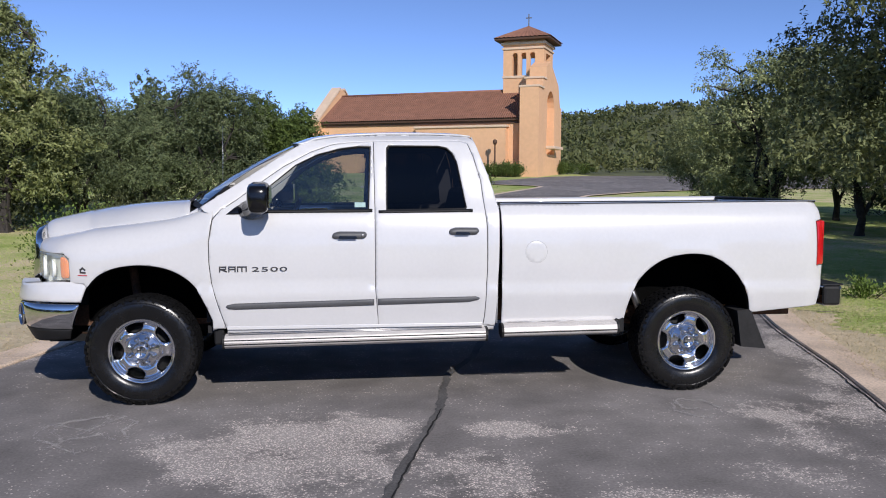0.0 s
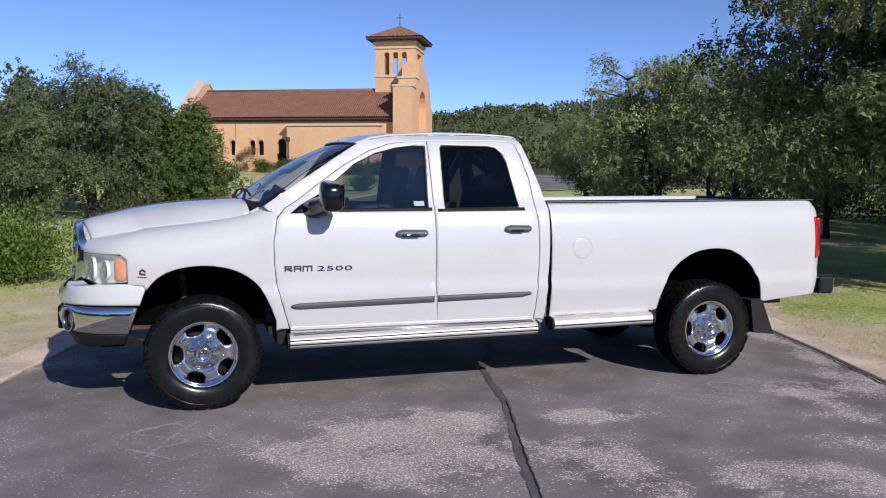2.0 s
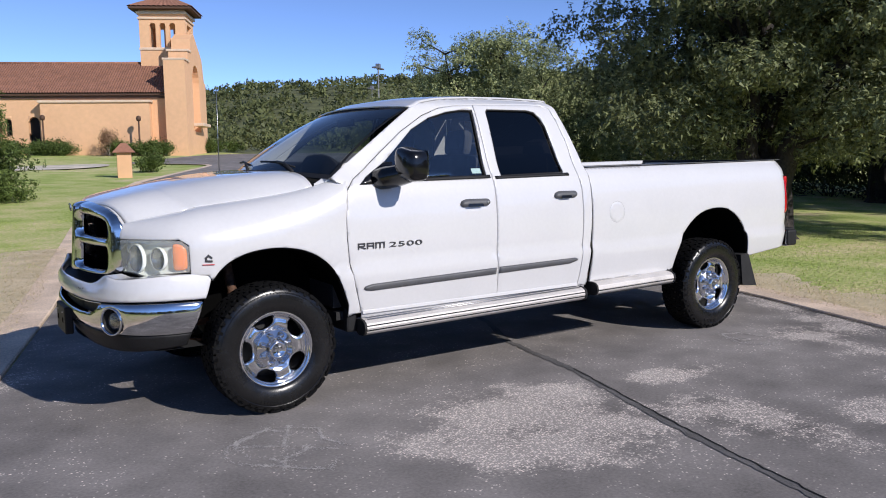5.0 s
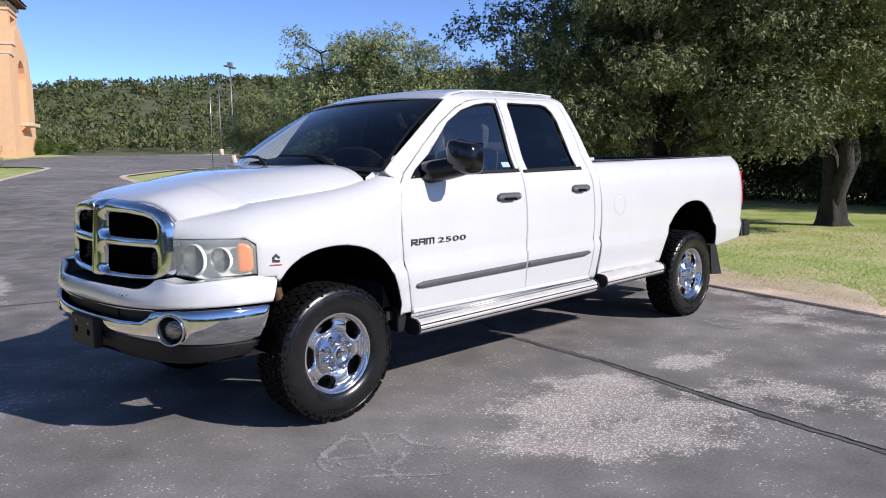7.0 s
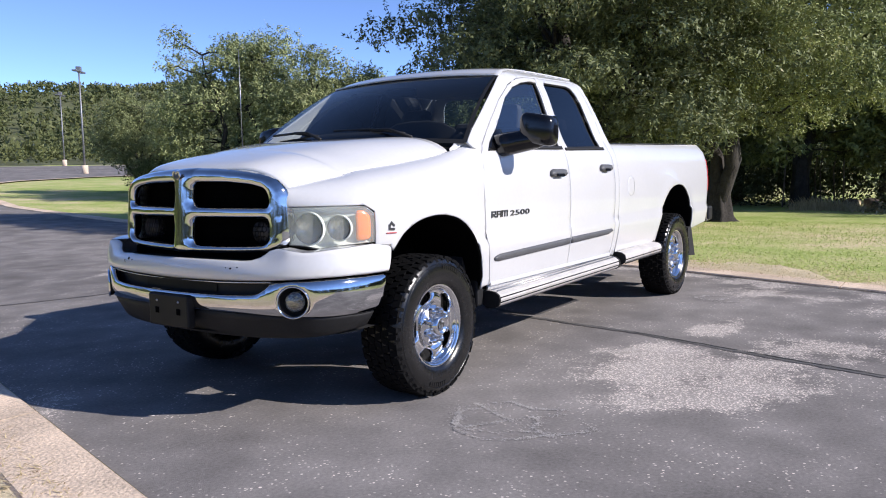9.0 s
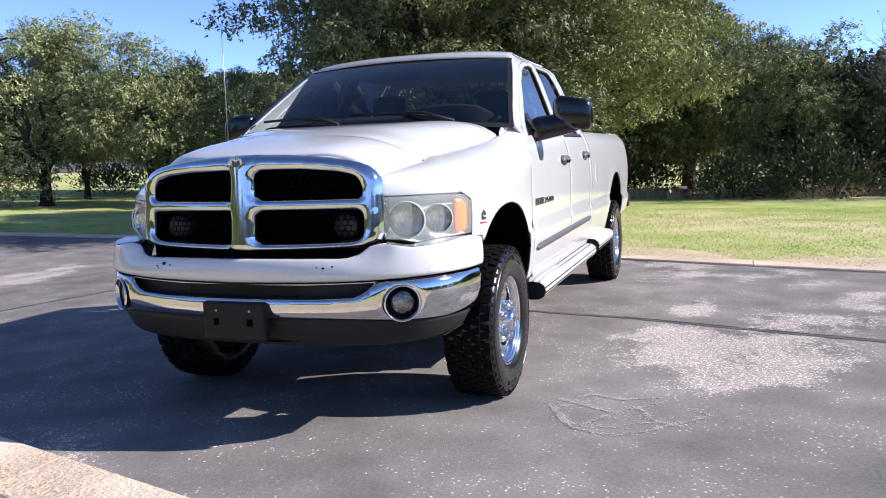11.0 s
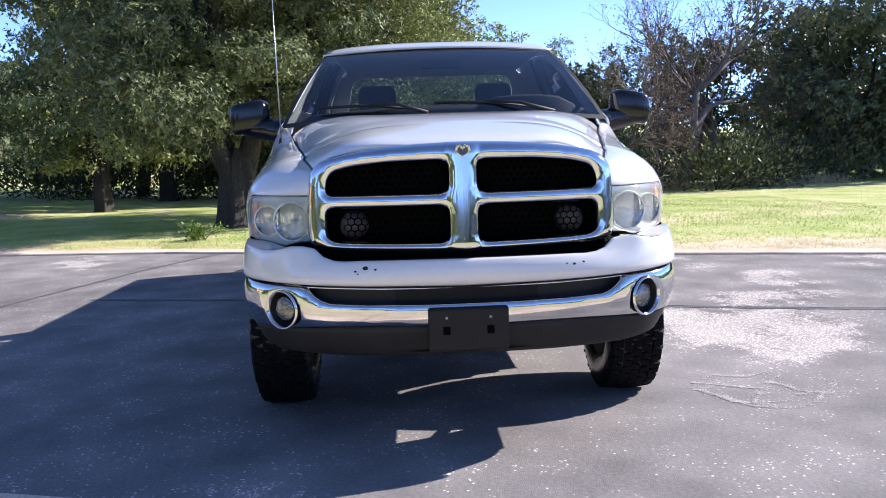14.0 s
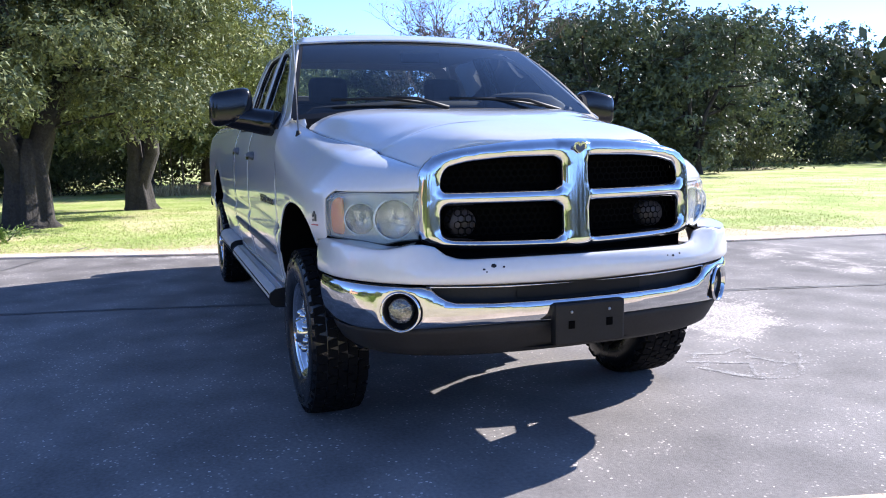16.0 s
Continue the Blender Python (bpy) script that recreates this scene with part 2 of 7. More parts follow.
def ground_mat():
    """Winter lawn: green and straw patches."""
    m = bpy.data.materials.new("winter_lawn")
    m.use_nodes = True
    N, L = m.node_tree.nodes, m.node_tree.links
    bs = N["Principled BSDF"]
    bs.inputs["Roughness"].default_value, bs.inputs["Specular IOR Level"].default_value = 0.95, 0.15
    co = N.new("ShaderNodeTexCoord")
    cols = []
    for sc, de in ((0.13, 3), (0.9, 6), (14.0, 8)):
        n = N.new("ShaderNodeTexNoise")
        n.inputs["Scale"].default_value, n.inputs["Detail"].default_value = sc, de
        L.new(co.outputs["Object"], n.inputs["Vector"])
        cols.append(n)
    a1, a2 = N.new("ShaderNodeMath"), N.new("ShaderNodeMath")
    a1.operation = a2.operation = "ADD"
    L.new(cols[0].outputs[0], a1.inputs[0]), L.new(cols[1].outputs[0], a1.inputs[1])
    L.new(a1.outputs[0], a2.inputs[0]), L.new(cols[2].outputs[0], a2.inputs[1])
    sub = N.new("ShaderNodeMath")
    sub.operation = "MULTIPLY_ADD"
    sub.inputs[1].default_value, sub.inputs[2].default_value = 1.5, -1.75
    L.new(a2.outputs[0], sub.inputs[0])
    rp = N.new("ShaderNodeValToRGB")
    el = rp.color_ramp.elements
    el[0].position, el[0].color = 0.0, (0.24, 0.31, 0.07, 1)
    el[1].position, el[1].color = 1.0, (0.64, 0.53, 0.34, 1)
    for p, c in ((0.35, (0.35, 0.425, 0.125, 1)), (0.62, (0.47, 0.475, 0.20, 1))):
        e = el.new(p)
        e.color = c
    # a dry stretch beside the drive
    sp = N.new("ShaderNodeVectorMath")
    sp.operation = "SUBTRACT"
    sp.inputs[1].default_value = (-6.5, 0.0, 0)
    sq = N.new("ShaderNodeVectorMath")
    sq.operation = "MULTIPLY"
    sq.inputs[1].default_value = (0.15, 0.085, 0)
    le = N.new("ShaderNodeVectorMath")
    le.operation = "LENGTH"
    dry = N.new("ShaderNodeMapRange")
    dry.inputs["From Min"].default_value, dry.inputs["From Max"].default_value = 0.55, 1.25
    dry.inputs["To Min"].default_value, dry.inputs["To Max"].default_value = 0.42, 0.0
    L.new(co.outputs["Object"], sp.inputs[0]), L.new(sp.outputs[0], sq.inputs[0]), L.new(sq.outputs[0], le.inputs[0])
    L.new(le.outputs["Value"], dry.inputs["Value"])
    sm = N.new("ShaderNodeMath")
    sm.operation, sm.use_clamp = "ADD", True
    L.new(sub.outputs[0], sm.inputs[0]), L.new(dry.outputs[0], sm.inputs[1])
    L.new(sm.outputs[0], rp.inputs[0]), L.new(rp.outputs[0], bs.inputs["Base Color"])
    bp = N.new("ShaderNodeBump")
    bp.inputs["Strength"].default_value, bp.inputs["Distance"].default_value = 0.7, 0.06
    L.new(cols[2].outputs[0], bp.inputs["Height"]), L.new(bp.outputs[0], bs.inputs["Normal"])
    return m


def asphalt_mat():
    """Sealed asphalt, grey and worn, with pale stone chips and a few worn-through patches."""
    m = bpy.data.materials.new("worn_asphalt")
    m.use_nodes = True
    N, L = m.node_tree.nodes, m.node_tree.links
    bs = N["Principled BSDF"]
    bs.inputs["Specular IOR Level"].default_value = 0.12
    co = N.new("ShaderNodeTexCoord")

    def nz(scale, detail=4, kind="ShaderNodeTexNoise"):
        n = N.new(kind)
        n.inputs["Scale"].default_value = scale
        if kind == "ShaderNodeTexNoise":
            n.inputs["Detail"].default_value = detail
        L.new(co.outputs["Object"], n.inputs["Vector"])
        return n

    def op(kind, a, b, c=None, clamp=False):
        n = N.new("ShaderNodeMath")
        n.operation, n.use_clamp = kind, clamp
        for i, v in enumerate((a, b, c)):
            if v is None:
                continue
            if isinstance(v, (int, float)):
                n.inputs[i].default_value = v
            else:
                L.new(v, n.inputs[i])
        return n.outputs[0]

    big, mid, fin, chips, grit = nz(0.35, 4), nz(2.2, 6), nz(55, 3), nz(210, 2), nz(17, 5)
    xyz = N.new("ShaderNodeSeparateXYZ")
    L.new(co.outputs["Object"], xyz.inputs[0])
    X, Y = xyz.outputs[0], xyz.outputs[1]
    # worn patches: soft ellipses broken up by noise (centre x, y, half sizes, turn)
    worn = None
    for cx, cy, ax, ay, g, wt in WORN:
        dx, dy = op("SUBTRACT", X, cx), op("SUBTRACT", Y, cy)
        u = op("ADD", op("MULTIPLY", dx, math.cos(g) / ax), op("MULTIPLY", dy, math.sin(g) / ax))
        v = op("SUBTRACT", op("MULTIPLY", dy, math.cos(g) / ay), op("MULTIPLY", dx, math.sin(g) / ay))
        e = op("SUBTRACT", 1.0, op("ADD", op("MULTIPLY", u, u), op("MULTIPLY", v, v)), clamp=True)
        e = op("MULTIPLY", e, wt)
        worn = e if worn is None else op("MAXIMUM", worn, e)
    brk = op("ADD", op("MULTIPLY", mid.outputs[0], 1.9), op("MULTIPLY", op("ADD", fin.outputs[0], grit.outputs[0]), 0.75))
    wornm = op("MULTIPLY_ADD", op("ADD", op("MULTIPLY", worn, 0.85), brk), 3.2, -6.15, clamp=True)
    wornm = op("MULTIPLY", wornm, op("MULTIPLY", worn, 6.0, clamp=True))
    # stone chips: cells of aggregate, more of them laid bare where it is worn
    vor = N.new("ShaderNodeTexVoronoi")
    vor.inputs["Scale"].default_value = 78
    L.new(co.outputs["Object"], vor.inputs["Vector"])
    rnd = N.new("ShaderNodeSeparateColor")
    L.new(vor.outputs["Color"], rnd.inputs[0])
    dens = op("ADD", op("MULTIPLY_ADD", mid.outputs[0], 0.52, -0.20), op("MULTIPLY", wornm, op("MULTIPLY_ADD", grit.outputs[0], 2.6, -0.35)))
    show = op("MULTIPLY", op("SUBTRACT", dens, rnd.outputs[0]), 14.0, clamp=True)
    chip = op("MULTIPLY", op("MULTIPLY", op("SUBTRACT", 0.52, vor.outputs["Distance"]), 7.0, clamp=True), show)
    tone = op("MULTIPLY_ADD", rnd.outputs[1], 0.55, 0.42)
    fac = op("MAXIMUM", op("MULTIPLY", chip, tone), op("MULTIPLY", wornm, 0.17))
    # larger flecks where single stones show
    big_v = N.new("ShaderNodeTexVoronoi")
    big_v.inputs["Scale"].default_value = 19
    L.new(co.outputs["Object"], big_v.inputs["Vector"])
    brnd = N.new("ShaderNodeSeparateColor")
    L.new(big_v.outputs["Color"], brnd.inputs[0])
    few = op("MULTIPLY", op("SUBTRACT", op("MULTIPLY_ADD", mid.outputs[0], 0.31, -0.118), brnd.outputs[0]), 20.0, clamp=True)
    size = op("MULTIPLY_ADD", brnd.outputs[1], 0.17, 0.05)
    spot = op("MULTIPLY", op("MULTIPLY", op("SUBTRACT", size, big_v.outputs["Distance"]), 22.0, clamp=True), few)
    fac = op("MAXIMUM", fac, op("MULTIPLY", spot, op("MULTIPLY_ADD", brnd.outputs[2], 0.5, 0.45)))
    base = N.new("ShaderNodeMix")
    base.data_type = "RGBA"
    base.inputs[6].default_value, base.inputs[7].default_value = (0.102, 0.0945, 0.091, 1), (0.292, 0.270, 0.257, 1)
    L.new(op("MULTIPLY_ADD", op("ADD", op("ADD", big.outputs[0], mid.outputs[0]), op("MULTIPLY", fin.outputs[0], 0.6)), 1.3, -1.15, clamp=True), base.inputs[0])
    mx = N.new("ShaderNodeMix")
    mx.data_type = "RGBA"
    mx.inputs[7].default_value = (0.84, 0.745, 0.67, 1)
    L.new(fac, mx.inputs[0]), L.new(base.outputs[2], mx.inputs[6]), L.new(mx.outputs[2], bs.inputs["Base Color"])
    L.new(op("MULTIPLY_ADD", fac, 0.1, 0.85), bs.inputs["Roughness"])
    bp = N.new("ShaderNodeBump")
    bp.inputs["Strength"].default_value, bp.inputs["Distance"].default_value = 0.35, 0.006
    L.new(op("MULTIPLY_ADD", fin.outputs[0], 0.4, chips.outputs[0]), bp.inputs["Height"]), L.new(bp.outputs[0], bs.inputs["Normal"])
    return m


WORN = [(1.15, -2.05, 1.05, 0.85, 0.15, 0.95), (2.55, -1.80, 0.60, 0.20, -0.08, 0.65), (2.2, -2.75, 0.42, 0.75, 0.2, 0.75), (3.1, -3.2, 0.9, 0.4, 0.1, 0.42), (4.6, -2.5, 1.5, 0.5, 0.1, 0.4), (4.8, -1.65, 0.8, 0.5, 0.3, 0.7), (3.0, -5.0, 2.0, 0.9, 0.2, 0.33), (-1.2, 1.5, 0.3, 2.0, -0.25, 0.25),
        (3.3, 6.0, 1.6, 0.5, 0.2, 0.6), (6.2, 4.4, 1.1, 0.4, 0.4, 0.6), (0.0, 6.4, 0.5, 2.6, -0.25, 0.8), (5.75, -0.2, 0.4, 2.6, -0.25, 0.7), (4.5, -6, 0.4, 2.5, -0.15, 0.7)]
M_GRASS = leaf_mat("grass_blades", (0.22, 0.30, 0.06), (0.50, 0.56, 0.17), (0.66, 0.56, 0.32))
M_FLOOR = mat("woodland_floor", (0.11, 0.12, 0.045), 0.95, 0, 0.3, 0.2, 2)
M_LAWN, M_ASPHALT = ground_mat(), asphalt_mat()


# ---- mesh helpers ----
def link_mesh(name, verts, faces, material, parent=None, smooth=True, label=""):
    me = bpy.data.meshes.new(name)
    me.from_pydata([tuple(map(float, v)) for v in verts], [], faces)
    me.validate()
    if smooth:
        me.polygons.foreach_set("use_smooth", [True] * len(me.polygons))
    for m in (material if isinstance(material, (list, tuple)) else [material]):
        me.materials.append(m)
    ob = new(name, me)
    ob.parent = parent
    return tagged(ob, label)


def part(name, bm, material, parent=None, label="", smooth=False):
    me = bpy.data.meshes.new(name)
    bm.to_mesh(me)
    bm.free()
    if smooth:
        me.polygons.foreach_set("use_smooth", [True] * len(me.polygons))
    for m in (material if isinstance(material, (list, tuple)) else [material]):
        me.materials.append(m)
    ob = new(name, me)
    ob.parent = parent
    return tagged(ob, label)


def mod_bevel(ob, w=0.01, seg=2, angle=35):
    b = ob.modifiers.new("bevel", "BEVEL")
    b.width, b.segments, b.limit_method, b.angle_limit = w, seg, "ANGLE", radians(angle)
    return ob


def mod_thick(ob, t):
    s = ob.modifiers.new("thick", "SOLIDIFY")
    s.thickness, s.offset = t, -1
    return ob


def box(bm, x0, y0, z0, x1, y1, z1, turn=None):
    vs = [bm.verts.new(Vector(p) if turn is None else turn @ Vector(p)) for p in ((x0, y0, z0), (x1, y0, z0), (x1, y1, z0), (x0, y1, z0), (x0, y0, z1), (x1, y0, z1), (x1, y1, z1), (x0, y1, z1))]
    for f in ((0, 3, 2, 1), (4, 5, 6, 7), (0, 1, 5, 4), (1, 2, 6, 5), (2, 3, 7, 6), (3, 0, 4, 7)):
        bm.faces.new([vs[i] for i in f])


def boxes(name, items, material, parent=None, bevel=0.0, label=""):
    bm = bmesh.new()
    for b in items:
        box(bm, *b)
    ob = part(name, bm, material, parent, label)
    return mod_bevel(ob, bevel) if bevel else ob


def tube_data(pts, radii, sides=8, caps=True):
    """Vertices and faces of a tapered tube along pts."""
    pts = [Vector(p) for p in pts]
    vs, fs = [], []
    up = Vector((0.31, 0.17, 0.93))
    for i, p in enumerate(pts):
        d = (pts[min(i + 1, len(pts) - 1)] - pts[max(i - 1, 0)]).normalized()
        a = d.cross(up if abs(d.dot(up)) < 0.97 else Vector((1, 0, 0))).normalized()
        b = d.cross(a)
        r = radii[i] if isinstance(radii, (list, tuple)) else radii
        for k in range(sides):
            t = 2 * math.pi * k / sides
            vs.append(p + (a * math.cos(t) + b * math.sin(t)) * r)
    for i in range(len(pts) - 1):
        for k in range(sides):
            k2 = (k + 1) % sides
            fs.append((i * sides + k, i * sides + k2, (i + 1) * sides + k2, (i + 1) * sides + k))
    if caps:
        fs.append(tuple(range(sides))[::-1])
        fs.append(tuple((len(pts) - 1) * sides + k for k in range(sides)))
    return vs, fs


def tube(name, pts, radii, material, parent=None, sides=10, label=""):
    vs, fs = tube_data(pts, radii, sides)
    return link_mesh(name, vs, fs, material, parent, True, label)


def lathe_data(profile, n=48, centre=(0, 0, 0), wave=None):
    """Turn (radius, offset) pairs about the y axis."""
    vs, fs = [], []
    for r, o in profile:
        for k in range(n):
            t = 2 * math.pi * k / n
            vs.append((centre[0] + r * math.cos(t), centre[1] + o, centre[2] + r * math.sin(t)))
    for i in range(len(profile) - 1):
        for k in range(n):
            k2 = (k + 1) % n
            fs.append((i * n + k, i * n + k2, (i + 1) * n + k2, (i + 1) * n + k))
    return vs, fs


def inside(poly, P):
    x, y = P[:, 0], P[:, 1]
    r = np.zeros(len(P), bool)
    n = len(poly)
    for i in range(n):
        (x1, y1), (x2, y2) = poly[i], poly[(i + 1) % n]
        if y1 != y2:
            c = ((y1 > y) != (y2 > y)) & (x < (x2 - x1) * (y - y1) / (y2 - y1) + x1)
            r ^= c
    return r


def seg_dist(loops, P):
    d = np.full(len(P), 1e9)
    for poly in loops:
        a = np.array(poly)
        b = np.roll(a, -1, 0)
        for p, q in zip(a, b):
            v = q - p
            t = np.clip(((P - p) @ v) / max(1e-12, v @ v), 0, 1)
            d = np.minimum(d, np.hypot(*(P - p - t[:, None] * v).T))
    return d


def resample(poly, step):
    out = []
    n = len(poly)
    for i in range(n):
        p, q = np.array(poly[i], float), np.array(poly[(i + 1) % n], float)
        k = max(1, int(math.ceil(np.hypot(*(q - p)) / step)))
        out += [tuple(p + (q - p) * j / k) for j in range(k)]
    return out


def smooth_loop(poly, times=2):
    """Rounds a closed outline by corner cutting."""
    for _ in range(times):
        out = []
        for i in range(len(poly)):
            p, q = np.array(poly[i], float), np.array(poly[(i + 1) % len(poly)], float)
            out += [tuple(p * 0.75 + q * 0.25), tuple(p * 0.25 + q * 0.75)]
        poly = out
    return poly


def fillet(poly, r, n=4):
    """Rounds the corners of a closed outline."""
    out = []
    for i in range(len(poly)):
        a, p, b = (np.array(poly[(i + k) % len(poly)], float) for k in (-1, 0, 1))
        la, lb = np.hypot(*(a - p)), np.hypot(*(b - p))
        k = min(r, la * 0.45, lb * 0.45)
        s, e = p + (a - p) / la * k, p + (b - p) / lb * k
        for t in np.linspace(0, 1, n + 1):
            out.append(tuple((1 - t) ** 2 * s + 2 * t * (1 - t) * p + t * t * e))
    return out


def sheet_data(outline, fn, holes=(), step=0.06, rings=(0.006,), out=None):
    """A surface over a flat outline with holes: fn(u, v, d) gives the place; d is the distance to the nearest edge."""
    from mathutils.geometry import delaunay_2d_cdt
    loops = [resample(outline, step)] + [resample(h, step) for h in holes]
    pts, edges = [], []
    for lp in loops:
        b = len(pts)
        pts += lp
        edges += [(b + i, b + (i + 1) % len(lp)) for i in range(len(lp))]
    nb = len(pts)
    A = np.array(outline)
    lo, hi = A.min(0), A.max(0)
    gx, gy = np.meshgrid(np.arange(lo[0] + step * 0.5, hi[0], step), np.arange(lo[1] + step * 0.5, hi[1], step))
    G = np.stack([gx.ravel(), gy.ravel()], 1)
    cand = [G]
    for r in rings:
        for lp in loops:
            a = np.array(lp)
            t = np.roll(a, -1, 0) - np.roll(a, 1, 0)
            t /= np.maximum(1e-9, np.hypot(*t.T))[:, None]
            for s in (1, -1):
                cand.append(a + s * r * np.stack([-t[:, 1], t[:, 0]], 1))
    keep = []
    for i, C in enumerate(cand):
        ok = inside(loops[0], C)
        for h in loops[1:]:
            ok &= ~inside(h, C)
        C = C[ok]
        d = seg_dist(loops, C) if len(C) else np.zeros(0)
        lim = (rings[-1] * 1.5 if rings else step * 0.3) if i == 0 else 0.6 * rings[min(len(rings) - 1, (i - 1) // (2 * len(loops)))]
        keep.append(C[d > lim])
    P2 = np.concatenate([np.array(pts)] + keep)
    res = delaunay_2d_cdt([Vector(p) for p in P2], edges, [], 0, 1e-6)
    V = np.array([tuple(v) for v in res[0]])
    T = np.array([f for f in res[2] if len(f) == 3])
    C = V[T].mean(1)
    ok = inside(loops[0], C)
    for h in loops[1:]:
        ok &= ~inside(h, C)
    T = T[ok]
    D = seg_dist(loops, V)
    W = [Vector(fn(float(p[0]), float(p[1]), float(d))) for p, d in zip(V, D)]
    if out is not None and len(T):
        n = Vector((0, 0, 0))
        for a, b, c in T:
            n += (W[b] - W[a]).cross(W[c] - W[a])
        if n.dot(Vector(out)) < 0:
            T = T[:, ::-1]
    return W, [tuple(int(i) for i in t) for t in T]


def sheet(name, outline, fn, material, parent=None, holes=(), step=0.06, rings=(0.006,), out=None, thick=0.0, label=""):
    W, T = sheet_data(outline, fn, holes, step, rings, out)
    ob = link_mesh(name, W, T, material, parent, True, label)
    return mod_thick(ob, thick) if thick else ob


def curve(xs, ys):
    """A smooth function through points."""
    xs, ys = np.array(xs, float), np.array(ys, float)
    m = np.gradient(ys, xs)

    def f(x):
        x = min(max(x, xs[0]), xs[-1])
        i = min(len(xs) - 2, max(0, int(np.searchsorted(xs, x) - 1)))
        h = xs[i + 1] - xs[i]
        t = (x - xs[i]) / h
        return float((2 * t ** 3 - 3 * t ** 2 + 1) * ys[i] + (t ** 3 - 2 * t ** 2 + t) * h * m[i] + (-2 * t ** 3 + 3 * t ** 2) * ys[i + 1] + (t ** 3 - t ** 2) * h * m[i + 1])
    return f


# ---- the pickup truck: x runs to the rear from the front axle, y to its other side, z up ----
truck = tagged(new("pickup_truck"), "white four-door pickup truck with chrome grille parked on asphalt", "pickup truck")
side_y = curve([0.38, 0.54, 0.70, 0.795, 0.822, 0.842, 0.88, 1.00, 1.20, 1.33, 1.40, 1.44, 1.65, 1.85, 1.92, 1.95, 1.98],
               [0.925, 0.955, 0.988, 1.003, 1.004, 0.990, 0.993, 1.000, 0.992, 0.968, 0.940, 0.915, 0.830, 0.747, 0.705, 0.655, 0.575])


def edge_in(d, r=0.004, k=0.0016):
    """How far a panel folds in at its rim."""
    return k * (1 - min(1, d / r)) ** 2


def side_fn(s, lift=0.0):
    return lambda x, z, d: (x, s * (side_y(z) + lift - edge_in(d)), z)


# plan line of the front wing, from the door round the corner to the grille
WING = [(0.50, 1.0), (0.2, 0.999), (-0.1, 0.993), (-0.33, 0.978), (-0.47, 0.952), (-0.57, 0.905), (-0.65, 0.835), (-0.725, 0.745), (-0.80, 0.624), (-0.845, 0.5), (-0.885, 0.3), (-0.905, 0.0)]
wing_len = np.concatenate([[0], np.cumsum(np.hypot(*np.diff(np.array(WING), axis=0).T))])
wing_x, wing_y = curve(wing_len, [p[0] for p in WING]), curve(wing_len, [p[1] for p in WING])
WING_END = float(wing_len[8])
seam_z = curve([0.0, 0.25, 0.5, 0.85, 1.1, 1.25, WING_END], [1.425, 1.350, 1.311, 1.272, 1.248, 1.228, 1.186])
seam_d = curve([0.0, 0.25, 0.5, 0.85, 1.1, 1.25, WING_END], [0.10, 0.168, 0.212, 0.26, 0.25, 0.19, 0.05])
crown_z = curve([0.0, 0.4, 0.9, WING_END], [1.20, 1.10, 1.04, 1.10])


def wing_at(s, v, sgn=1.0, drop=0.0):
    """Front wing: s along the plan line, v = height up to 1.1, then the turn of the crown to 1.4."""
    n = Vector((wing_y(s + 0.01) - wing_y(s - 0.01), -(wing_x(s + 0.01) - wing_x(s - 0.01)), 0)).normalized()
    z1 = crown_z(s)
    if v <= 1.1:
        z = 0.38 + (v - 0.38) * (z1 - 0.38) / 0.72
        inn = 1.0 - side_y(min(z, 1.0))
    else:
        th = (v - 1.1) / 0.3 * math.pi / 2 * 0.93
        z = z1 + (seam_z(s) - z1) * math.sin(th) / math.sin(math.pi / 2 * 0.93)
        inn = seam_d(s) * (1 - math.cos(th)) / (1 - math.cos(math.pi / 2 * 0.93))
    inn += drop
    return (wing_x(s) - n.x * inn, sgn * (wing_y(s) - n.y * inn), z)


def wv(z, s):
    """The wing's v for a height below the crown."""
    return 0.38 + (z - 0.38) * 0.72 / (crown_z(s) - 0.38)


def wv_any(z, s):
    """The wing's v for any height."""
    z1 = crown_z(s)
    if z <= z1:
        return wv(z, s)
    k = min(1.0, (z - z1) / (seam_z(s) - z1)) * math.sin(math.pi / 2 * 0.93)
    return 1.1 + 0.3 * math.asin(k) / (math.pi / 2 * 0.93)


def ws(x):
    """Length along the wing's plan line for an x on its side."""
    return float(np.interp(-x, [-p[0] for p in WING], wing_len))


def dense_line(pts, n=44):
    """A smooth line through the points."""
    q = np.array(pts)
    ln = np.concatenate([[0], np.cumsum(np.hypot(*np.diff(q, axis=0).T))])
    cx, cz = curve(ln, list(q[:, 0])), curve(ln, list(q[:, 1]))
    return [(float(cx(t)), float(cz(t))) for t in np.linspace(0, ln[-1], n)]


ARCH_F = dense_line([(-0.367, 0.85), (-0.30, 0.93), (-0.20, 0.985), (-0.075, 1.012), (0.09, 1.010), (0.20, 0.985), (0.30, 0.935), (0.389, 0.85), (0.45, 0.735), (0.50, 0.61), (0.535, 0.53)])
ARCH_R = dense_line([(3.575, 0.555), (3.605, 0.70), (3.66, 0.84), (3.74, 0.94), (3.85, 1.018), (4.0, 1.062), (4.12, 1.07), (4.25, 1.052), (4.37, 0.99), (4.46, 0.915), (4.525, 0.82), (4.57, 0.70), (4.59, 0.605)])
D_FRONT = [(0.596, 0.545), (0.545, 0.72), (0.502, 0.89), (0.488, 1.04), (0.487, 1.175), (0.512, 1.337), (0.565, 1.405)]
D_TOP1 = [(0.66, 1.465), (0.82, 1.585), (1.0, 1.715), (1.2, 1.828), (1.36, 1.885), (1.5, 1.906), (1.667, 1.915)]
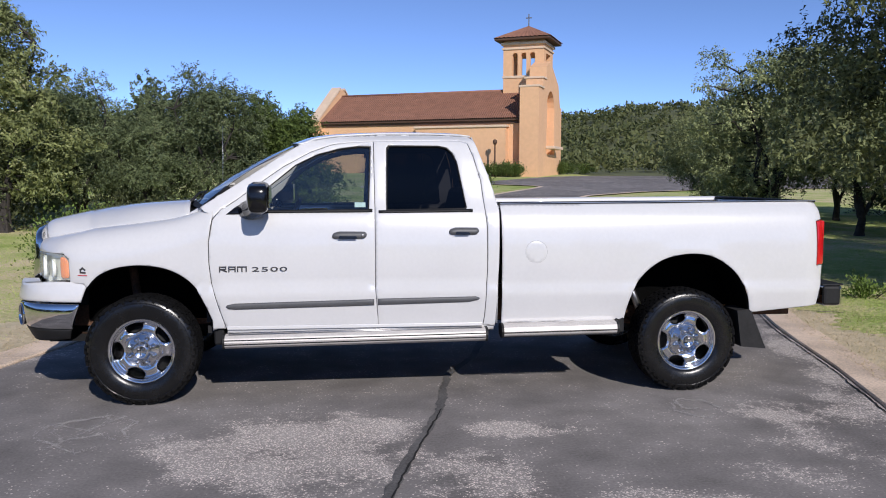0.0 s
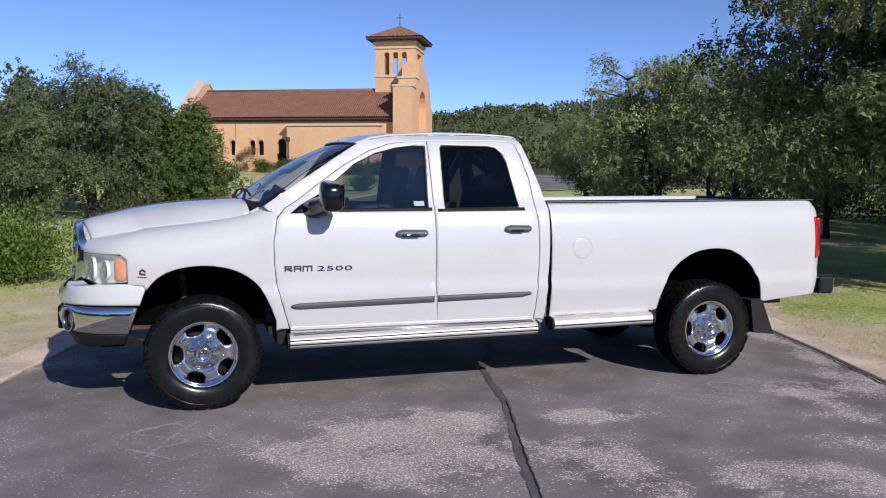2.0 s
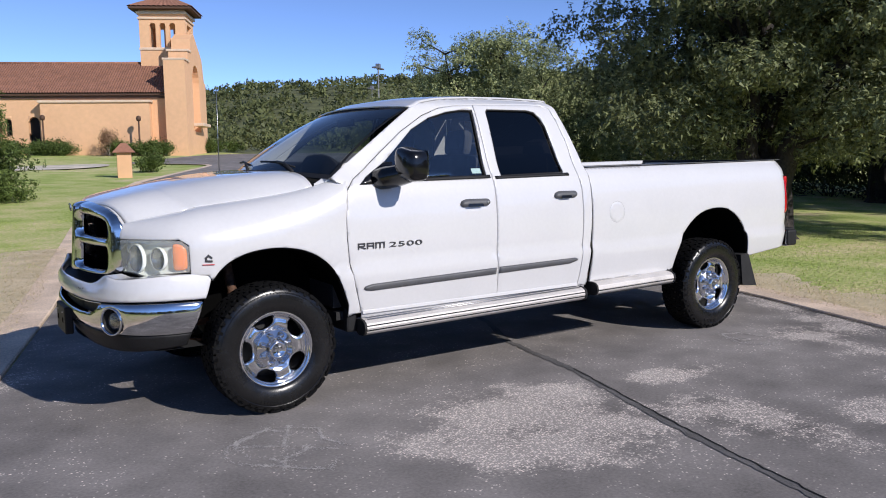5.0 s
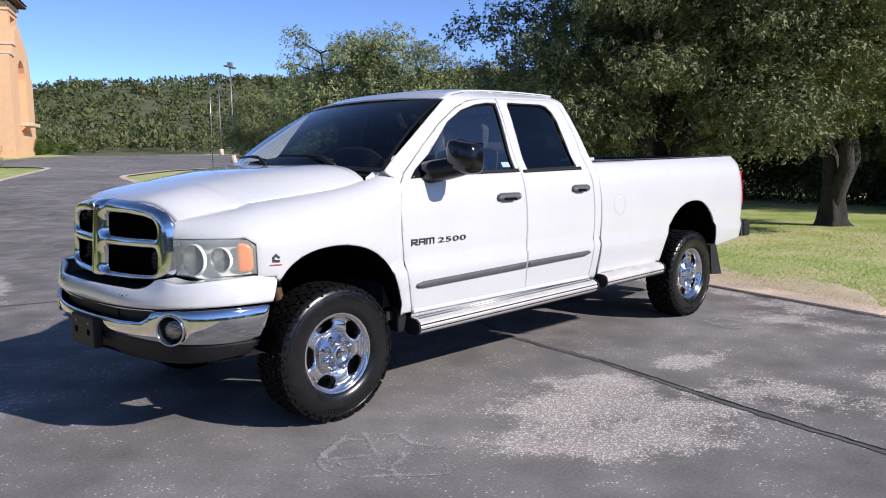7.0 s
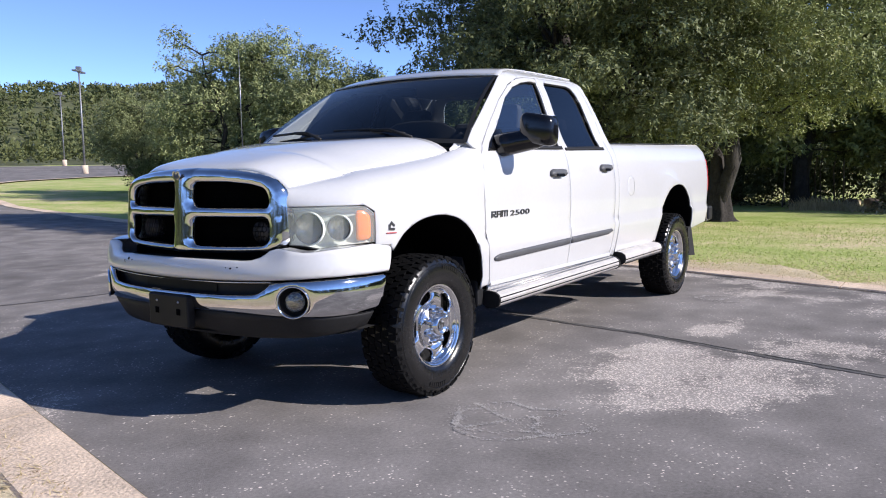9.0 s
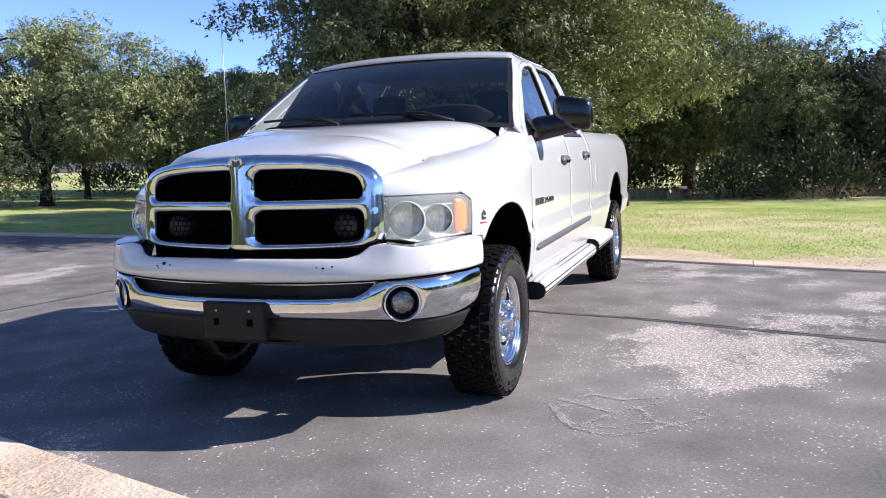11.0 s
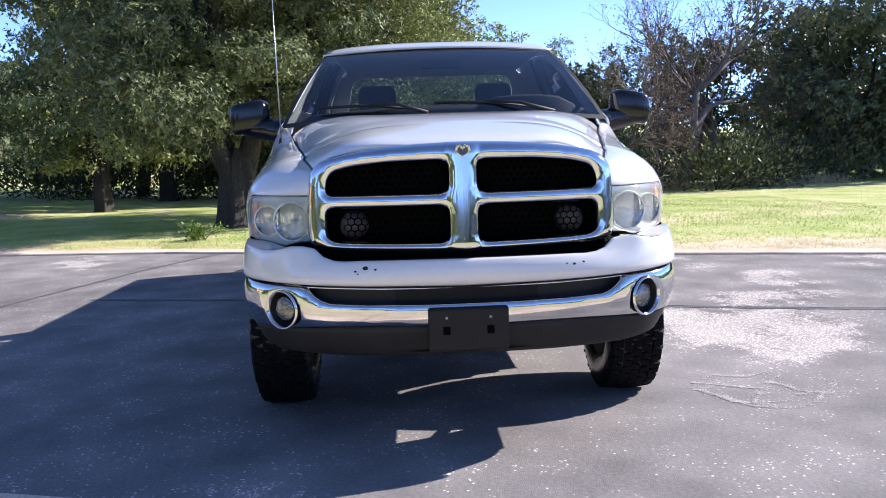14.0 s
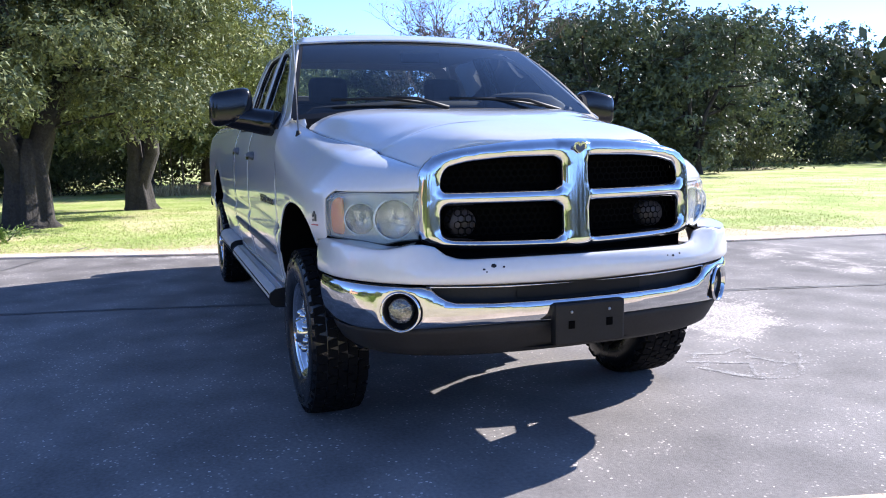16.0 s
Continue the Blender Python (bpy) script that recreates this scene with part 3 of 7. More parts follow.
D_B = [(1.672, 1.38), (1.672, 0.835), (1.696, 0.545)]
WIN_F = [(0.70, 1.388), (0.80, 1.492), (0.968, 1.632), (1.091, 1.735), (1.255, 1.818), (1.419, 1.862), (1.55, 1.880), (1.650, 1.880), (1.645, 1.78), (1.630, 1.390)]
WIN_R = [(1.756, 1.396), (1.765, 1.866), (1.78, 1.888), (2.16, 1.888), (2.225, 1.874), (2.268, 1.835), (2.300, 1.765), (2.358, 1.425), (2.35, 1.408)]
D_R = [(1.699, 0.545), (1.675, 0.835), (1.675, 1.38), (1.671, 1.915), (2.2, 1.928), (2.33, 1.925), (2.385, 1.905), (2.425, 1.80), (2.472, 1.62), (2.502, 1.29), (2.503, 0.95), (2.488, 0.612), (2.478, 0.545)]
CABSIDE = [(0.42, 1.425), (0.60, 1.545), (0.80, 1.678), (0.98, 1.798), (1.119, 1.885), (1.22, 1.922), (1.4, 1.952), (1.7, 1.972), (2.1, 1.976), (2.40, 1.966), (2.44, 1.93), (2.468, 1.85), (2.52, 1.70), (2.57, 1.54), (2.60, 1.40), (2.592, 1.0), (2.572, 0.53),
           (2.482, 0.541), (2.492, 0.612), (2.507, 0.95), (2.506, 1.29), (2.476, 1.622), (2.429, 1.802), (2.388, 1.909), (2.33, 1.929), (2.2, 1.932), (1.67, 1.919), (1.5, 1.910), (1.36, 1.889), (1.2, 1.832), (1.0, 1.719), (0.82, 1.589), (0.66, 1.469), (0.565, 1.409), (0.51, 1.345), (0.50, 1.375), (0.45, 1.395)]


def bar_shape(name, pts, w, material, parent, fn):
    """Raised strokes on a panel: pts are strokes of (x, z)."""
    vs, fs = [], []
    for stroke in pts:
        for (x0, z0), (x1, z1) in zip(stroke, stroke[1:]):
            d = Vector((x1 - x0, z1 - z0)).normalized() * w / 2
            n = Vector((-d.y, d.x))
            b = len(vs)
            q = [(x0 - d.x + n.x, z0 - d.y + n.y), (x1 + d.x + n.x, z1 + d.y + n.y), (x1 + d.x - n.x, z1 + d.y - n.y), (x0 - d.x - n.x, z0 - d.y - n.y)]
            for lift in (0.0, 0.005):
                vs += [fn(x, z, lift) for x, z in q]
            fs += [(b, b + 1, b + 2, b + 3), (b + 4, b + 5, b + 6, b + 7)] + [(b + i, b + (i + 1) % 4, b + 4 + (i + 1) % 4, b + 4 + i) for i in range(4)]
    return link_mesh(name, vs, fs, material, parent, False)


def wheel(name, cx, cy, s, rear=False):
    """Off-road tyre on a chrome five-window wheel with eight lug nuts. s: the side it faces."""
    hub = new(name)
    hub.parent = truck
    hub.location = (cx, cy, 0.395)
    R, R0 = 0.398, 0.222
    prof = [(R0, 0.095), (0.236, 0.118), (0.262, 0.130), (0.30, 0.136), (0.335, 0.134), (0.362, 0.126), (0.381, 0.112), (0.389, 0.09), (0.391, 0.0), (0.389, -0.09), (0.381, -0.112), (0.362, -0.126), (0.30, -0.136), (0.25, -0.125), (R0, -0.10)]
    vs, fs = lathe_data([(r, o * s) for r, o in prof], 72)
    # raised ring on the sidewall
    v2, f2 = lathe_data([(0.345, 0.130 * s), (0.347, 0.1345 * s), (0.351, 0.1335 * s), (0.354, 0.127 * s)], 72)
    vs += v2
    fs += [tuple(i + 72 * len(prof) for i in f) for f in f2]
    tyre = link_mesh("tyre", vs, fs, M_TYRE, hub, True, "black all-terrain tyre with blocky tread")
    # tread blocks
    bm = bmesh.new()
    rnd = random.Random(5)
    for k in range(56):
        for j, (o0, o1, sh) in enumerate(((-0.118, -0.072, 0), (-0.066, -0.024, 0.5), (-0.02, 0.02, 0.0), (0.024, 0.066, 0.5), (0.072, 0.118, 0))):
            t = 2 * math.pi * (k + sh + rnd.uniform(-0.08, 0.08)) / 56
            w = 0.0185 if j in (0, 4) else 0.0195
            lowr = 0.376 if j in (0, 4) else 0.386
            m = Matrix.Rotation(-t, 4, "Y")
            skew = (1 if (k + j) % 2 else -1) * 0.006
            q = [(lowr, o0, -w + skew), (lowr, o1, -w - skew), (lowr, o1, w - skew), (lowr, o0, w + skew)]
            top = [(R - (0.006 if (j == 0 and i in (0, 3)) or (j == 4 and i in (1, 2)) else 0), p[1], p[2] * 0.9) for i, p in enumerate(q)]
            vv = [bm.verts.new(m @ Vector(p)) for p in q + top]
            for f in ((0, 1, 2, 3), (7, 6, 5, 4), (0, 4, 5, 1), (1, 5, 6, 2), (2, 6, 7, 3), (3, 7, 4, 0)):
                bm.faces.new([vv[i] for i in f])
    # shoulder lugs
    for k in range(44):
        for sd in (-1, 1):
            t = 2 * math.pi * (k + 0.2) / 44
            m = Matrix.Rotation(-t, 4, "Y")
            ln = 0.352 if k % 2 else 0.363
            q = [(ln + 0.006, 0.126 * sd, -0.010), (0.389, 0.106 * sd, -0.012), (0.389, 0.106 * sd, 0.012), (ln + 0.006, 0.126 * sd, 0.010)]
            top = [(p[0] + 0.002, p[1] + 0.003 * sd, p[2] * 0.85) for p in q]
            vv = [bm.verts.new(m @ Vector(p)) for p in q + top]
            for f in ((0, 1, 2, 3), (7, 6, 5, 4), (0, 4, 5, 1), (1, 5, 6, 2), (2, 6, 7, 3), (3, 7, 4, 0)):
                bm.faces.new([vv[i] for i in f])
    bmesh.ops.recalc_face_normals(bm, faces=bm.faces)
    part("tread", bm, M_TREAD, hub)
    # sidewall lettering as plain bars
    for a0, n in ((math.radians(60), 8), (math.radians(250), 8)):
        for k in range(n):
            t = a0 + k * 0.062
            vs = [(rr * math.cos(t + dt), lift * s, rr * math.sin(t + dt)) for lift in (0.1335, 0.1385) for rr, dt in ((0.318, -0.022), (0.318, 0.022), (0.338, 0.022), (0.338, -0.022))]
            link_mesh("lettering_bar", vs, [(4, 5, 6, 7)] + [(i, (i + 1) % 4, 4 + (i + 1) % 4, 4 + i) for i in range(4)], M_TYRE, hub, False)
    # wheel: lip and barrel, then the dished face with windows
    pr = [(0.20, -0.08), (0.205, 0.06), (0.214, 0.100), (0.224, 0.112), (0.238, 0.113), (0.243, 0.106), (0.236, 0.096)]
    vs, fs = lathe_data([(r, o * s) for r, o in pr], 64)
    rim = link_mesh("rim", vs, fs, M_WHEEL, hub, True, "polished chrome five-window steel wheel")
    ring = [(0.2125 * math.cos(2 * math.pi * k / 64), 0.2125 * math.sin(2 * math.pi * k / 64)) for k in range(64)]
    holes = []
    for k in range(5):
        a = math.radians(109 + 72 * k)
        e = []
        for j in range(20):
            b = 2 * math.pi * j / 20
            rr, tt = 0.169 + 0.030 * math.sin(b), 0.056 * math.copysign(abs(math.cos(b)) ** 0.8, math.cos(b)) * (1 + 0.2 * math.sin(b))
            e.append((rr * math.cos(a) - tt * math.sin(a), rr * math.sin(a) + tt * math.cos(a)))
        holes.append(e)
    dish = curve([0.0, 0.10, 0.122, 0.135, 0.165, 0.195, 0.206, 0.2125], [0.07, 0.07, 0.062, 0.074, 0.078, 0.072, 0.086, 0.100])

    def face(u, v, d):
        r = math.hypot(u, v)
        return (u, s * (dish(r) - (0.024 * (1 - min(1, d / 0.014)) ** 2 if 0.11 < r < 0.206 else 0)), v)
    W, T = sheet_data(ring, face, holes, 0.012, (0.004, 0.009), (0, s, 0))
    fo = link_mesh("wheel_face", W, T, M_WHEEL, hub)
    mod_thick(fo, 0.006)
    vs, fs = lathe_data([(0.0, 0.068 * s), (0.112, 0.064 * s), (0.117, 0.076 * s), (0.112, 0.084 * s), (0.068, 0.088 * s), (0.062, 0.100 * s), (0.056, 0.128 * s), (0.049, 0.140 * s), (0.041, 0.142 * s), (0.039, 0.136 * s), (0.0, 0.137 * s)], 40)
    link_mesh("hub_cap", vs, fs, M_WHEEL, hub)
    bar_shape("cap_badge", [[(-0.016, 0.014), (0.016, 0.014)], [(0, 0.014), (0, -0.018)], [(-0.016, 0.014), (-0.02, -0.002)], [(0.016, 0.014), (0.02, -0.002)]], 0.009, M_STEEL, hub, lambda x, z, l: (x, s * (0.1365 + l), z))
    for k in range(8):
        a = math.radians(22.5 + 45 * k)
        vs, fs = lathe_data([(0.0205, 0.07 * s), (0.019, 0.106 * s), (0.0145, 0.120 * s), (0.0, 0.124 * s)], 12, (0.088 * math.cos(a), 0, 0.088 * math.sin(a)))
        link_mesh("lug_nut", vs, fs, M_CHROME, hub)
    # brake disc, flared to the rim as a dark cover imitating shade inside
    vs, fs = lathe_data([(0.0, -0.02 * s), (0.16, -0.02 * s), (0.17, -0.05 * s), (0.212, -0.075 * s), (0.225, -0.112 * s), (0.16, -0.10 * s), (0.0, -0.09 * s)], 32)
    link_mesh("brake_disc", vs, fs, M_DARK, hub)
    return hub


def build_side(s):
    """Panels of one side; s is -1 on the driver's side."""
    drv = s < 0
    o = (0, s, 0)
    # front wing
    lamp_s0, lamp_s1 = ws(-0.49), WING_END
    top = [(t, 1.4) for t in np.linspace(-0.02, WING_END, 14)]
    lamp_top = [(t, wv_any(1.096, t)) for t in np.linspace(WING_END, lamp_s0 + 0.05, 8)]
    arch = [(ws(x), wv(z, ws(x))) for x, z in ARCH_F]
    front_low = [(lamp_s0 - 0.002, wv(1.06, lamp_s0)), (lamp_s0 - 0.004, wv(0.99, lamp_s0)), (lamp_s0 - 0.005, wv(0.89, lamp_s0)), (ws(-0.39), wv(0.885, ws(-0.39)))]
    rear = []
    for x, z in D_FRONT[:6]:
        if z <= 1.2:
            v = 0.38 + (z - 0.38) * 0.72 / 0.82
        else:
            v = 1.1 + 0.3 * math.asin((z - 1.2) / (seam_z(0) - 1.2) * math.sin(math.pi / 2 * 0.93)) / (math.pi / 2 * 0.93)
        rear.append((0.5 - x + 0.004, v))
    outline = top + lamp_top + front_low + arch + [(-0.04, 0.525)] + rear

    def wing_fn(u, v, d):
        if u < 0 and v > 1.1:
            p = wing_at(0.0, v, s, edge_in(d))
            return (p[0] - u, p[1], p[2])
        if u < 0:
            z = 0.38 + (v - 0.38) * (1.2 - 0.38) / 0.72
            return (0.5 - u, s * (side_y(z) - edge_in(d)), z)
        return wing_at(u, v, s, edge_in(d))
    wing = sheet("front_wing", outline, wing_fn, M_PAINT, truck, step=0.045, out=o, thick=0.012)
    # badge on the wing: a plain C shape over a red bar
    bar_shape("wing_badge", [[(-0.372, 0.985), (-0.388, 0.998), (-0.402, 0.985), (-0.402, 0.968), (-0.372, 0.965)]], 0.011, M_BADGE, wing, lambda x, z, l: (x, s * (wing_y(ws(x)) * 1.0 + l - 0.001), z))
    bar_shape("badge_bar", [[(-0.42, 0.947), (-0.358, 0.945)]], 0.0045, M_REDBAR, wing, lambda x, z, l: (x, s * (wing_y(ws(x)) + l - 0.001), z))
    # doors
    for nm, outline, hole in (("front_door", D_FRONT + D_TOP1 + D_B, WIN_F), ("rear_door", D_R, WIN_R)):
        door = sheet(nm, outline, side_fn(s), M_PAINT, truck, [hole], 0.05, out=o, thick=0.012, label="white door with grey handle and side moulding")
        gl = sheet("window_glass", hole, lambda x, z, d: (x, s * (side_y(z) - 0.022), z), M_GLASS if nm == "front_door" else M_TINT, door, step=0.12, rings=(), out=o)
        gl.visible_shadow = False
        c = np.mean(hole, 0)
        inner = [tuple(np.array(p) + (c - np.array(p)) * np.array([0.028, 0.045])) for p in hole]
        sheet("window_seal", hole, lambda x, z, d: (x, s * (side_y(z) - 0.008), z), M_BLACK, door, [inner], 0.06, (), o, 0.012)
        x0, x1, zc = (1.357, 1.612, 1.224) if nm == "front_door" else (2.213, 2.441, 1.2505)
        hz = [(x0, zc - 0.012), (x0 + 0.02, zc - 0.027), (x1 - 0.02, zc - 0.026), (x1, zc - 0.008), (x1, zc + 0.012), (x1 - 0.015, zc + 0.026), (x0 + 0.05, zc + 0.028), (x0 + 0.01, zc + 0.014)]
        hd = sheet("door_handle", fillet(hz, 0.012), lambda x, z, d: (x, s * (side_y(z) + 0.002 + 0.026 * min(1, d / 0.016) ** 0.5), z), M_GREY, door, step=0.012, rings=(0.003, 0.007), out=o)
        hs = sheet("handle_recess", fillet([(x0 + 0.05, zc - 0.024), (x1 - 0.07, zc - 0.024), (x1 - 0.075, zc - 0.006), (x0 + 0.055, zc - 0.004)], 0.008), lambda x, z, d: (x, s * (side_y(z) + 0.0295), z), M_GLOSSBLACK, door, step=0.02, rings=(), out=o)
        if nm == "front_door":
            vs, fs = lathe_data([(0.0, 0.032 * s), (0.009, 0.032 * s), (0.0105, 0.027 * s)], 16, (x1 - 0.03, s * side_y(zc), zc))
            link_mesh("key_lock", vs, fs, M_STEEL, door)
        mo = [(0.597, 0.707), (0.615, 0.694), (0.66, 0.688), (1.664, 0.706), (1.664, 0.754), (0.66, 0.734), (0.607, 0.722)] if nm == "front_door" else [(1.69, 0.708), (2.37, 0.722), (2.44, 0.738), (2.452, 0.752), (2.42, 0.765), (1.69, 0.757)]
        sheet("side_moulding", mo, lambda x, z, d: (x, s * (side_y(z) + 0.001 + 0.016 * min(1, d / 0.012) ** 0.5), z), M_GREY, door, step=0.03, rings=(0.004, 0.01), out=o)
        # belt-line strip under the glass
        bx = (0.72, 1.655) if nm == "front_door" else (1.70, 2.40)
        sheet("belt_strip", [(bx[0], 1.384), (bx[1], 1.392), (bx[1], 1.414), (bx[0], 1.404)], lambda x, z, d: (x, s * (side_y(z) + 0.006), z), M_BLACK, door, step=0.05, rings=(), out=o, thick=0.008)
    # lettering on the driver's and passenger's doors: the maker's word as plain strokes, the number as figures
    fd = [ob for ob in truck.children if ob.name.startswith("front_door")][-1]
    fl = lambda x, z, l: (x, s * (side_y(z) + 0.001 + l), z)
    dirx = 1 if drv else -1
    base = 0.562 if drv else 1.045
    X = lambda u: base + dirx * u
    bar_shape("word_badge", [[(X(0.0), 0.968), (X(0.0), 1.0), (X(0.042), 1.0), (X(0.042), 0.985), (X(0.008), 0.983), (X(0.046), 0.968)], [(X(0.064), 0.968), (X(0.064), 1.0), (X(0.108), 1.0), (X(0.108), 0.968)], [(X(0.064), 0.983), (X(0.108), 0.983)], [(X(0.126), 0.968), (X(0.126), 1.0), (X(0.186), 1.0), (X(0.186), 0.968)], [(X(0.156), 1.0), (X(0.156), 0.968)]], 0.0085, M_BADGE, fd, fl)
    cu = bpy.data.curves.new("figures", "FONT")
    cu.body, cu.size, cu.extrude, cu.space_character = "2500", 0.046, 0.003, 1.1
    fo = new("figures", cu)
    dg = bpy.context.evaluated_depsgraph_get()
    me = bpy.data.meshes.new_from_object(fo.evaluated_get(dg))
    bpy.data.objects.remove(fo)
    me.materials.append(M_BADGE)
    num = new("number_badge", me)
    num.parent = fd
    num.matrix_world = pose(X(0.222), s * 1.0035, 0.967, 90, 0, 0 if drv else 180) @ Matrix.Diagonal((2.6, 1.0, 1.0, 1.0))
    # cab frame
    cab = sheet("cab_frame", CABSIDE, side_fn(s), M_PAINT, truck, step=0.04, out=o, thick=0.015)
    sheet("rocker_panel", [(0.60, 0.502), (2.565, 0.502), (2.565, 0.552), (0.60, 0.552)], side_fn(s, -0.007), M_PAINT, truck, step=0.05, out=o, thick=0.012)
    boxes("sill_seal", [(0.600, min(s * 0.945, s * 0.9645), 0.537, 2.477, max(s * 0.945, s * 0.9645), 0.5605)], M_PAINT, truck, 0.003)
    # pillar between the doors behind their edges
    sheet("centre_pillar", [(1.64, 1.38), (1.76, 1.38), (1.76, 1.90), (1.66, 1.90)], lambda x, z, d: (x, s * (side_y(z) - 0.03), z), M_DARK, truck, step=0.06, rings=(), out=o, thick=0.03)
    # bed side
    bed_o = [(2.622, 0.548), (2.618, 1.0), (2.615, 1.425), (2.618, 1.444), (3.9, 1.455), (5.13, 1.472), (5.165, 1.462), (5.178, 1.42), (5.183, 1.33), (5.123, 1.318), (5.128, 0.967), (5.193, 0.972), (5.195, 0.87), (5.155, 0.655), (4.60, 0.603)] + ARCH_R[::-1]

    def bed_fn(x, z, d):
        y = side_y(min(z, 1.40)) - (0.14 * max(0, z - 1.40) / 0.07 * 0.5 if z > 1.40 else 0)
        flare = 0.007 * max(0, 1 - abs(math.hypot(x - 4.08, (z - 0.50) * 0.93) - 0.545) / 0.07) if z > 0.5 else 0
        tail = 0.05 * max(0, (x - 5.05) / 0.14) ** 2
        return (x, s * (y - 0.012 + flare - tail - edge_in(d)), z)
    bed = sheet("bed_side", bed_o, bed_fn, M_PAINT, truck, step=0.045, out=o, thick=0.014)
    sheet("tail_lamp", [(5.126, 0.972), (5.19, 0.976), (5.181, 1.325), (5.127, 1.314)], lambda x, z, d: (x + (0.012 if x > 5.16 else 0), s * (side_y(z) - 0.012 - 0.055 * max(0, (x - 5.05) / 0.14) ** 2 + 0.012 * min(1, d / 0.012)), z), M_RED, bed, step=0.02, out=o, thick=0.02)
    boxes("tail_lamp_rear", [(5.17, min(s * 0.80, s * 0.935), 0.976, 5.205, max(s * 0.80, s * 0.935), 1.32)], M_RED, bed, 0.012)
    sheet("bed_sill", [(2.63, 0.525), (3.56, 0.525), (3.56, 0.572), (2.63, 0.566)], side_fn(s, -0.020), M_PAINT, truck, step=0.05, out=o)
    # fuel flap
    if drv:
        circ = lambda r, n=40: [(2.878 + r * math.cos(2 * math.pi * k / n), 1.093 + r * math.sin(2 * math.pi * k / n)) for k in range(n)]
        sheet("fuel_flap", circ(0.083), lambda x, z, d: (x, -(side_y(z) - 0.0105 - edge_in(d, 0.005, 0.003)), z), M_PAINT, bed, step=0.03, out=o)
        sheet("fuel_flap_seam", circ(0.0844), lambda x, z, d: (x, -(side_y(z) - 0.0112), z), M_SEAM, bed, [circ(0.083)], 0.02, (), o)
    # bed rail cap and inner wall
    vs, fs = [], []
    xs = np.linspace(2.62, 5.17, 12)
    for x in xs:
        zz = float(np.interp(x, [2.62, 5.17], [1.451, 1.475]))
        for y, dz in ((0.874, 0.0), (0.855, 0.004), (0.82, 0.002), (0.80, -0.012), (0.80, -0.035)):
            vs.append((x, s * y, zz + dz))
    for i in range(len(xs) - 1):
        for j in range(4):
            q = (i * 5 + j, (i + 1) * 5 + j, (i + 1) * 5 + j + 1, i * 5 + j + 1)
            fs.append(q if s < 0 else q[::-1])
    link_mesh("bed_rail", vs, fs, M_PAINT, truck)
    boxes("bed_inner_wall", [(2.64, min(s * 0.79, s * 0.86), 0.93, 3.55, max(s * 0.79, s * 0.86), 1.40), (3.55, min(s * 0.79, s * 0.86), 1.10, 4.62, max(s * 0.79, s * 0.86), 1.40), (4.62, min(s * 0.79, s * 0.86), 0.93, 5.14, max(s * 0.79, s * 0.86), 1.40)], M_BLACK, truck)
    boxes("wheel_housing", [(3.55, min(s * 0.46, s * 0.79), 1.09, 4.62, max(s * 0.46, s * 0.79), 1.12)], M_BLACK, truck)
    # arch lips and liners; their near-zero black stands in for the wells' shade
    for arch, cx, cz, nm, off in ((ARCH_F, 0.03, 0.5, "front_arch", 0.0), (ARCH_R, 4.09, 0.55, "rear_arch", 0.012)):
        vs, fs = [], []
        for x, z in arch:
            d = Vector((cx - x, cz - z)).normalized()
            y = (wing_y(ws(x)) if nm[0] == "f" and x < 0.45 else side_y(z)) - off
            for k, (r, yy) in enumerate(((-0.002, y - 0.006), (0.006, y - 0.007), (0.012, y - 0.02), (0.008, 0.50))):
                vs.append((x + d.x * r, s * yy, z + d.y * r))
        for i in range(len(arch) - 1):
            for j in range(3):
                fs.append((i * 4 + j, (i + 1) * 4 + j, (i + 1) * 4 + j + 1, i * 4 + j + 1))
        link_mesh(nm + "_liner", vs, fs, M_SHADEBLACK, truck)
    # well walls, coloured near-zero black so the wheel wells read as unlit
    boxes("wheel_well_wall", [(-0.5, min(s * 0.47, s * 0.5), 0.55, 0.56, max(s * 0.47, s * 0.5), 1.15)], M_SHADEBLACK, truck)
    boxes("wheel_well_wall", [(3.55, min(s * 0.47, s * 0.5), 0.6, 4.62, max(s * 0.47, s * 0.5), 1.1)], M_SHADEBLACK, truck)
    # black filler behind the front wheel arch and behind the bumper
    boxes("splash_shield", [(0.50, min(s * 0.60, s * 0.93), 0.42, 0.575, max(s * 0.60, s * 0.93), 0.62)], M_BLACK, truck, 0.015)
    boxes("splash_shield", [(3.50, min(s * 0.70, s * 0.955), 0.46, 3.585, max(s * 0.70, s * 0.955), 0.66)], M_BLACK, truck, 0.015)
    # rear mud flap
    fl_o = [(4.49, 0.62), (4.60, 0.63), (4.735, 0.315), (4.53, 0.335)]
    vs = [(x, s * y, z) for y in (0.72, 0.965) for x, z in fl_o]
    fl_ob = link_mesh("mud_flap", vs, [(0, 1, 2, 3), (7, 6, 5, 4), (0, 4, 5, 1), (1, 5, 6, 2), (2, 6, 7, 3), (3, 7, 4, 0)], M_DARK, truck, False)
    # side steps
    for x0, x1, z0 in ((0.585, 2.495, 0.0), (2.625, 3.505, 0.02)):
        st = new("side_step")
        st.parent = truck
        prof = [(0.88, 0.470), (0.90, 0.497), (0.96, 0.508), (1.005, 0.502), (1.032, 0.484), (1.040, 0.455), (1.032, 0.425), (1.005, 0.408), (0.95, 0.405), (0.90, 0.43)]
        vs, fs = [], []
        for x in (x0, x1):
            zt = z0 + 0.012 * (x - 0.585)
            vs += [(x, s * y, z + zt) for y, z in prof]
        n = len(prof)
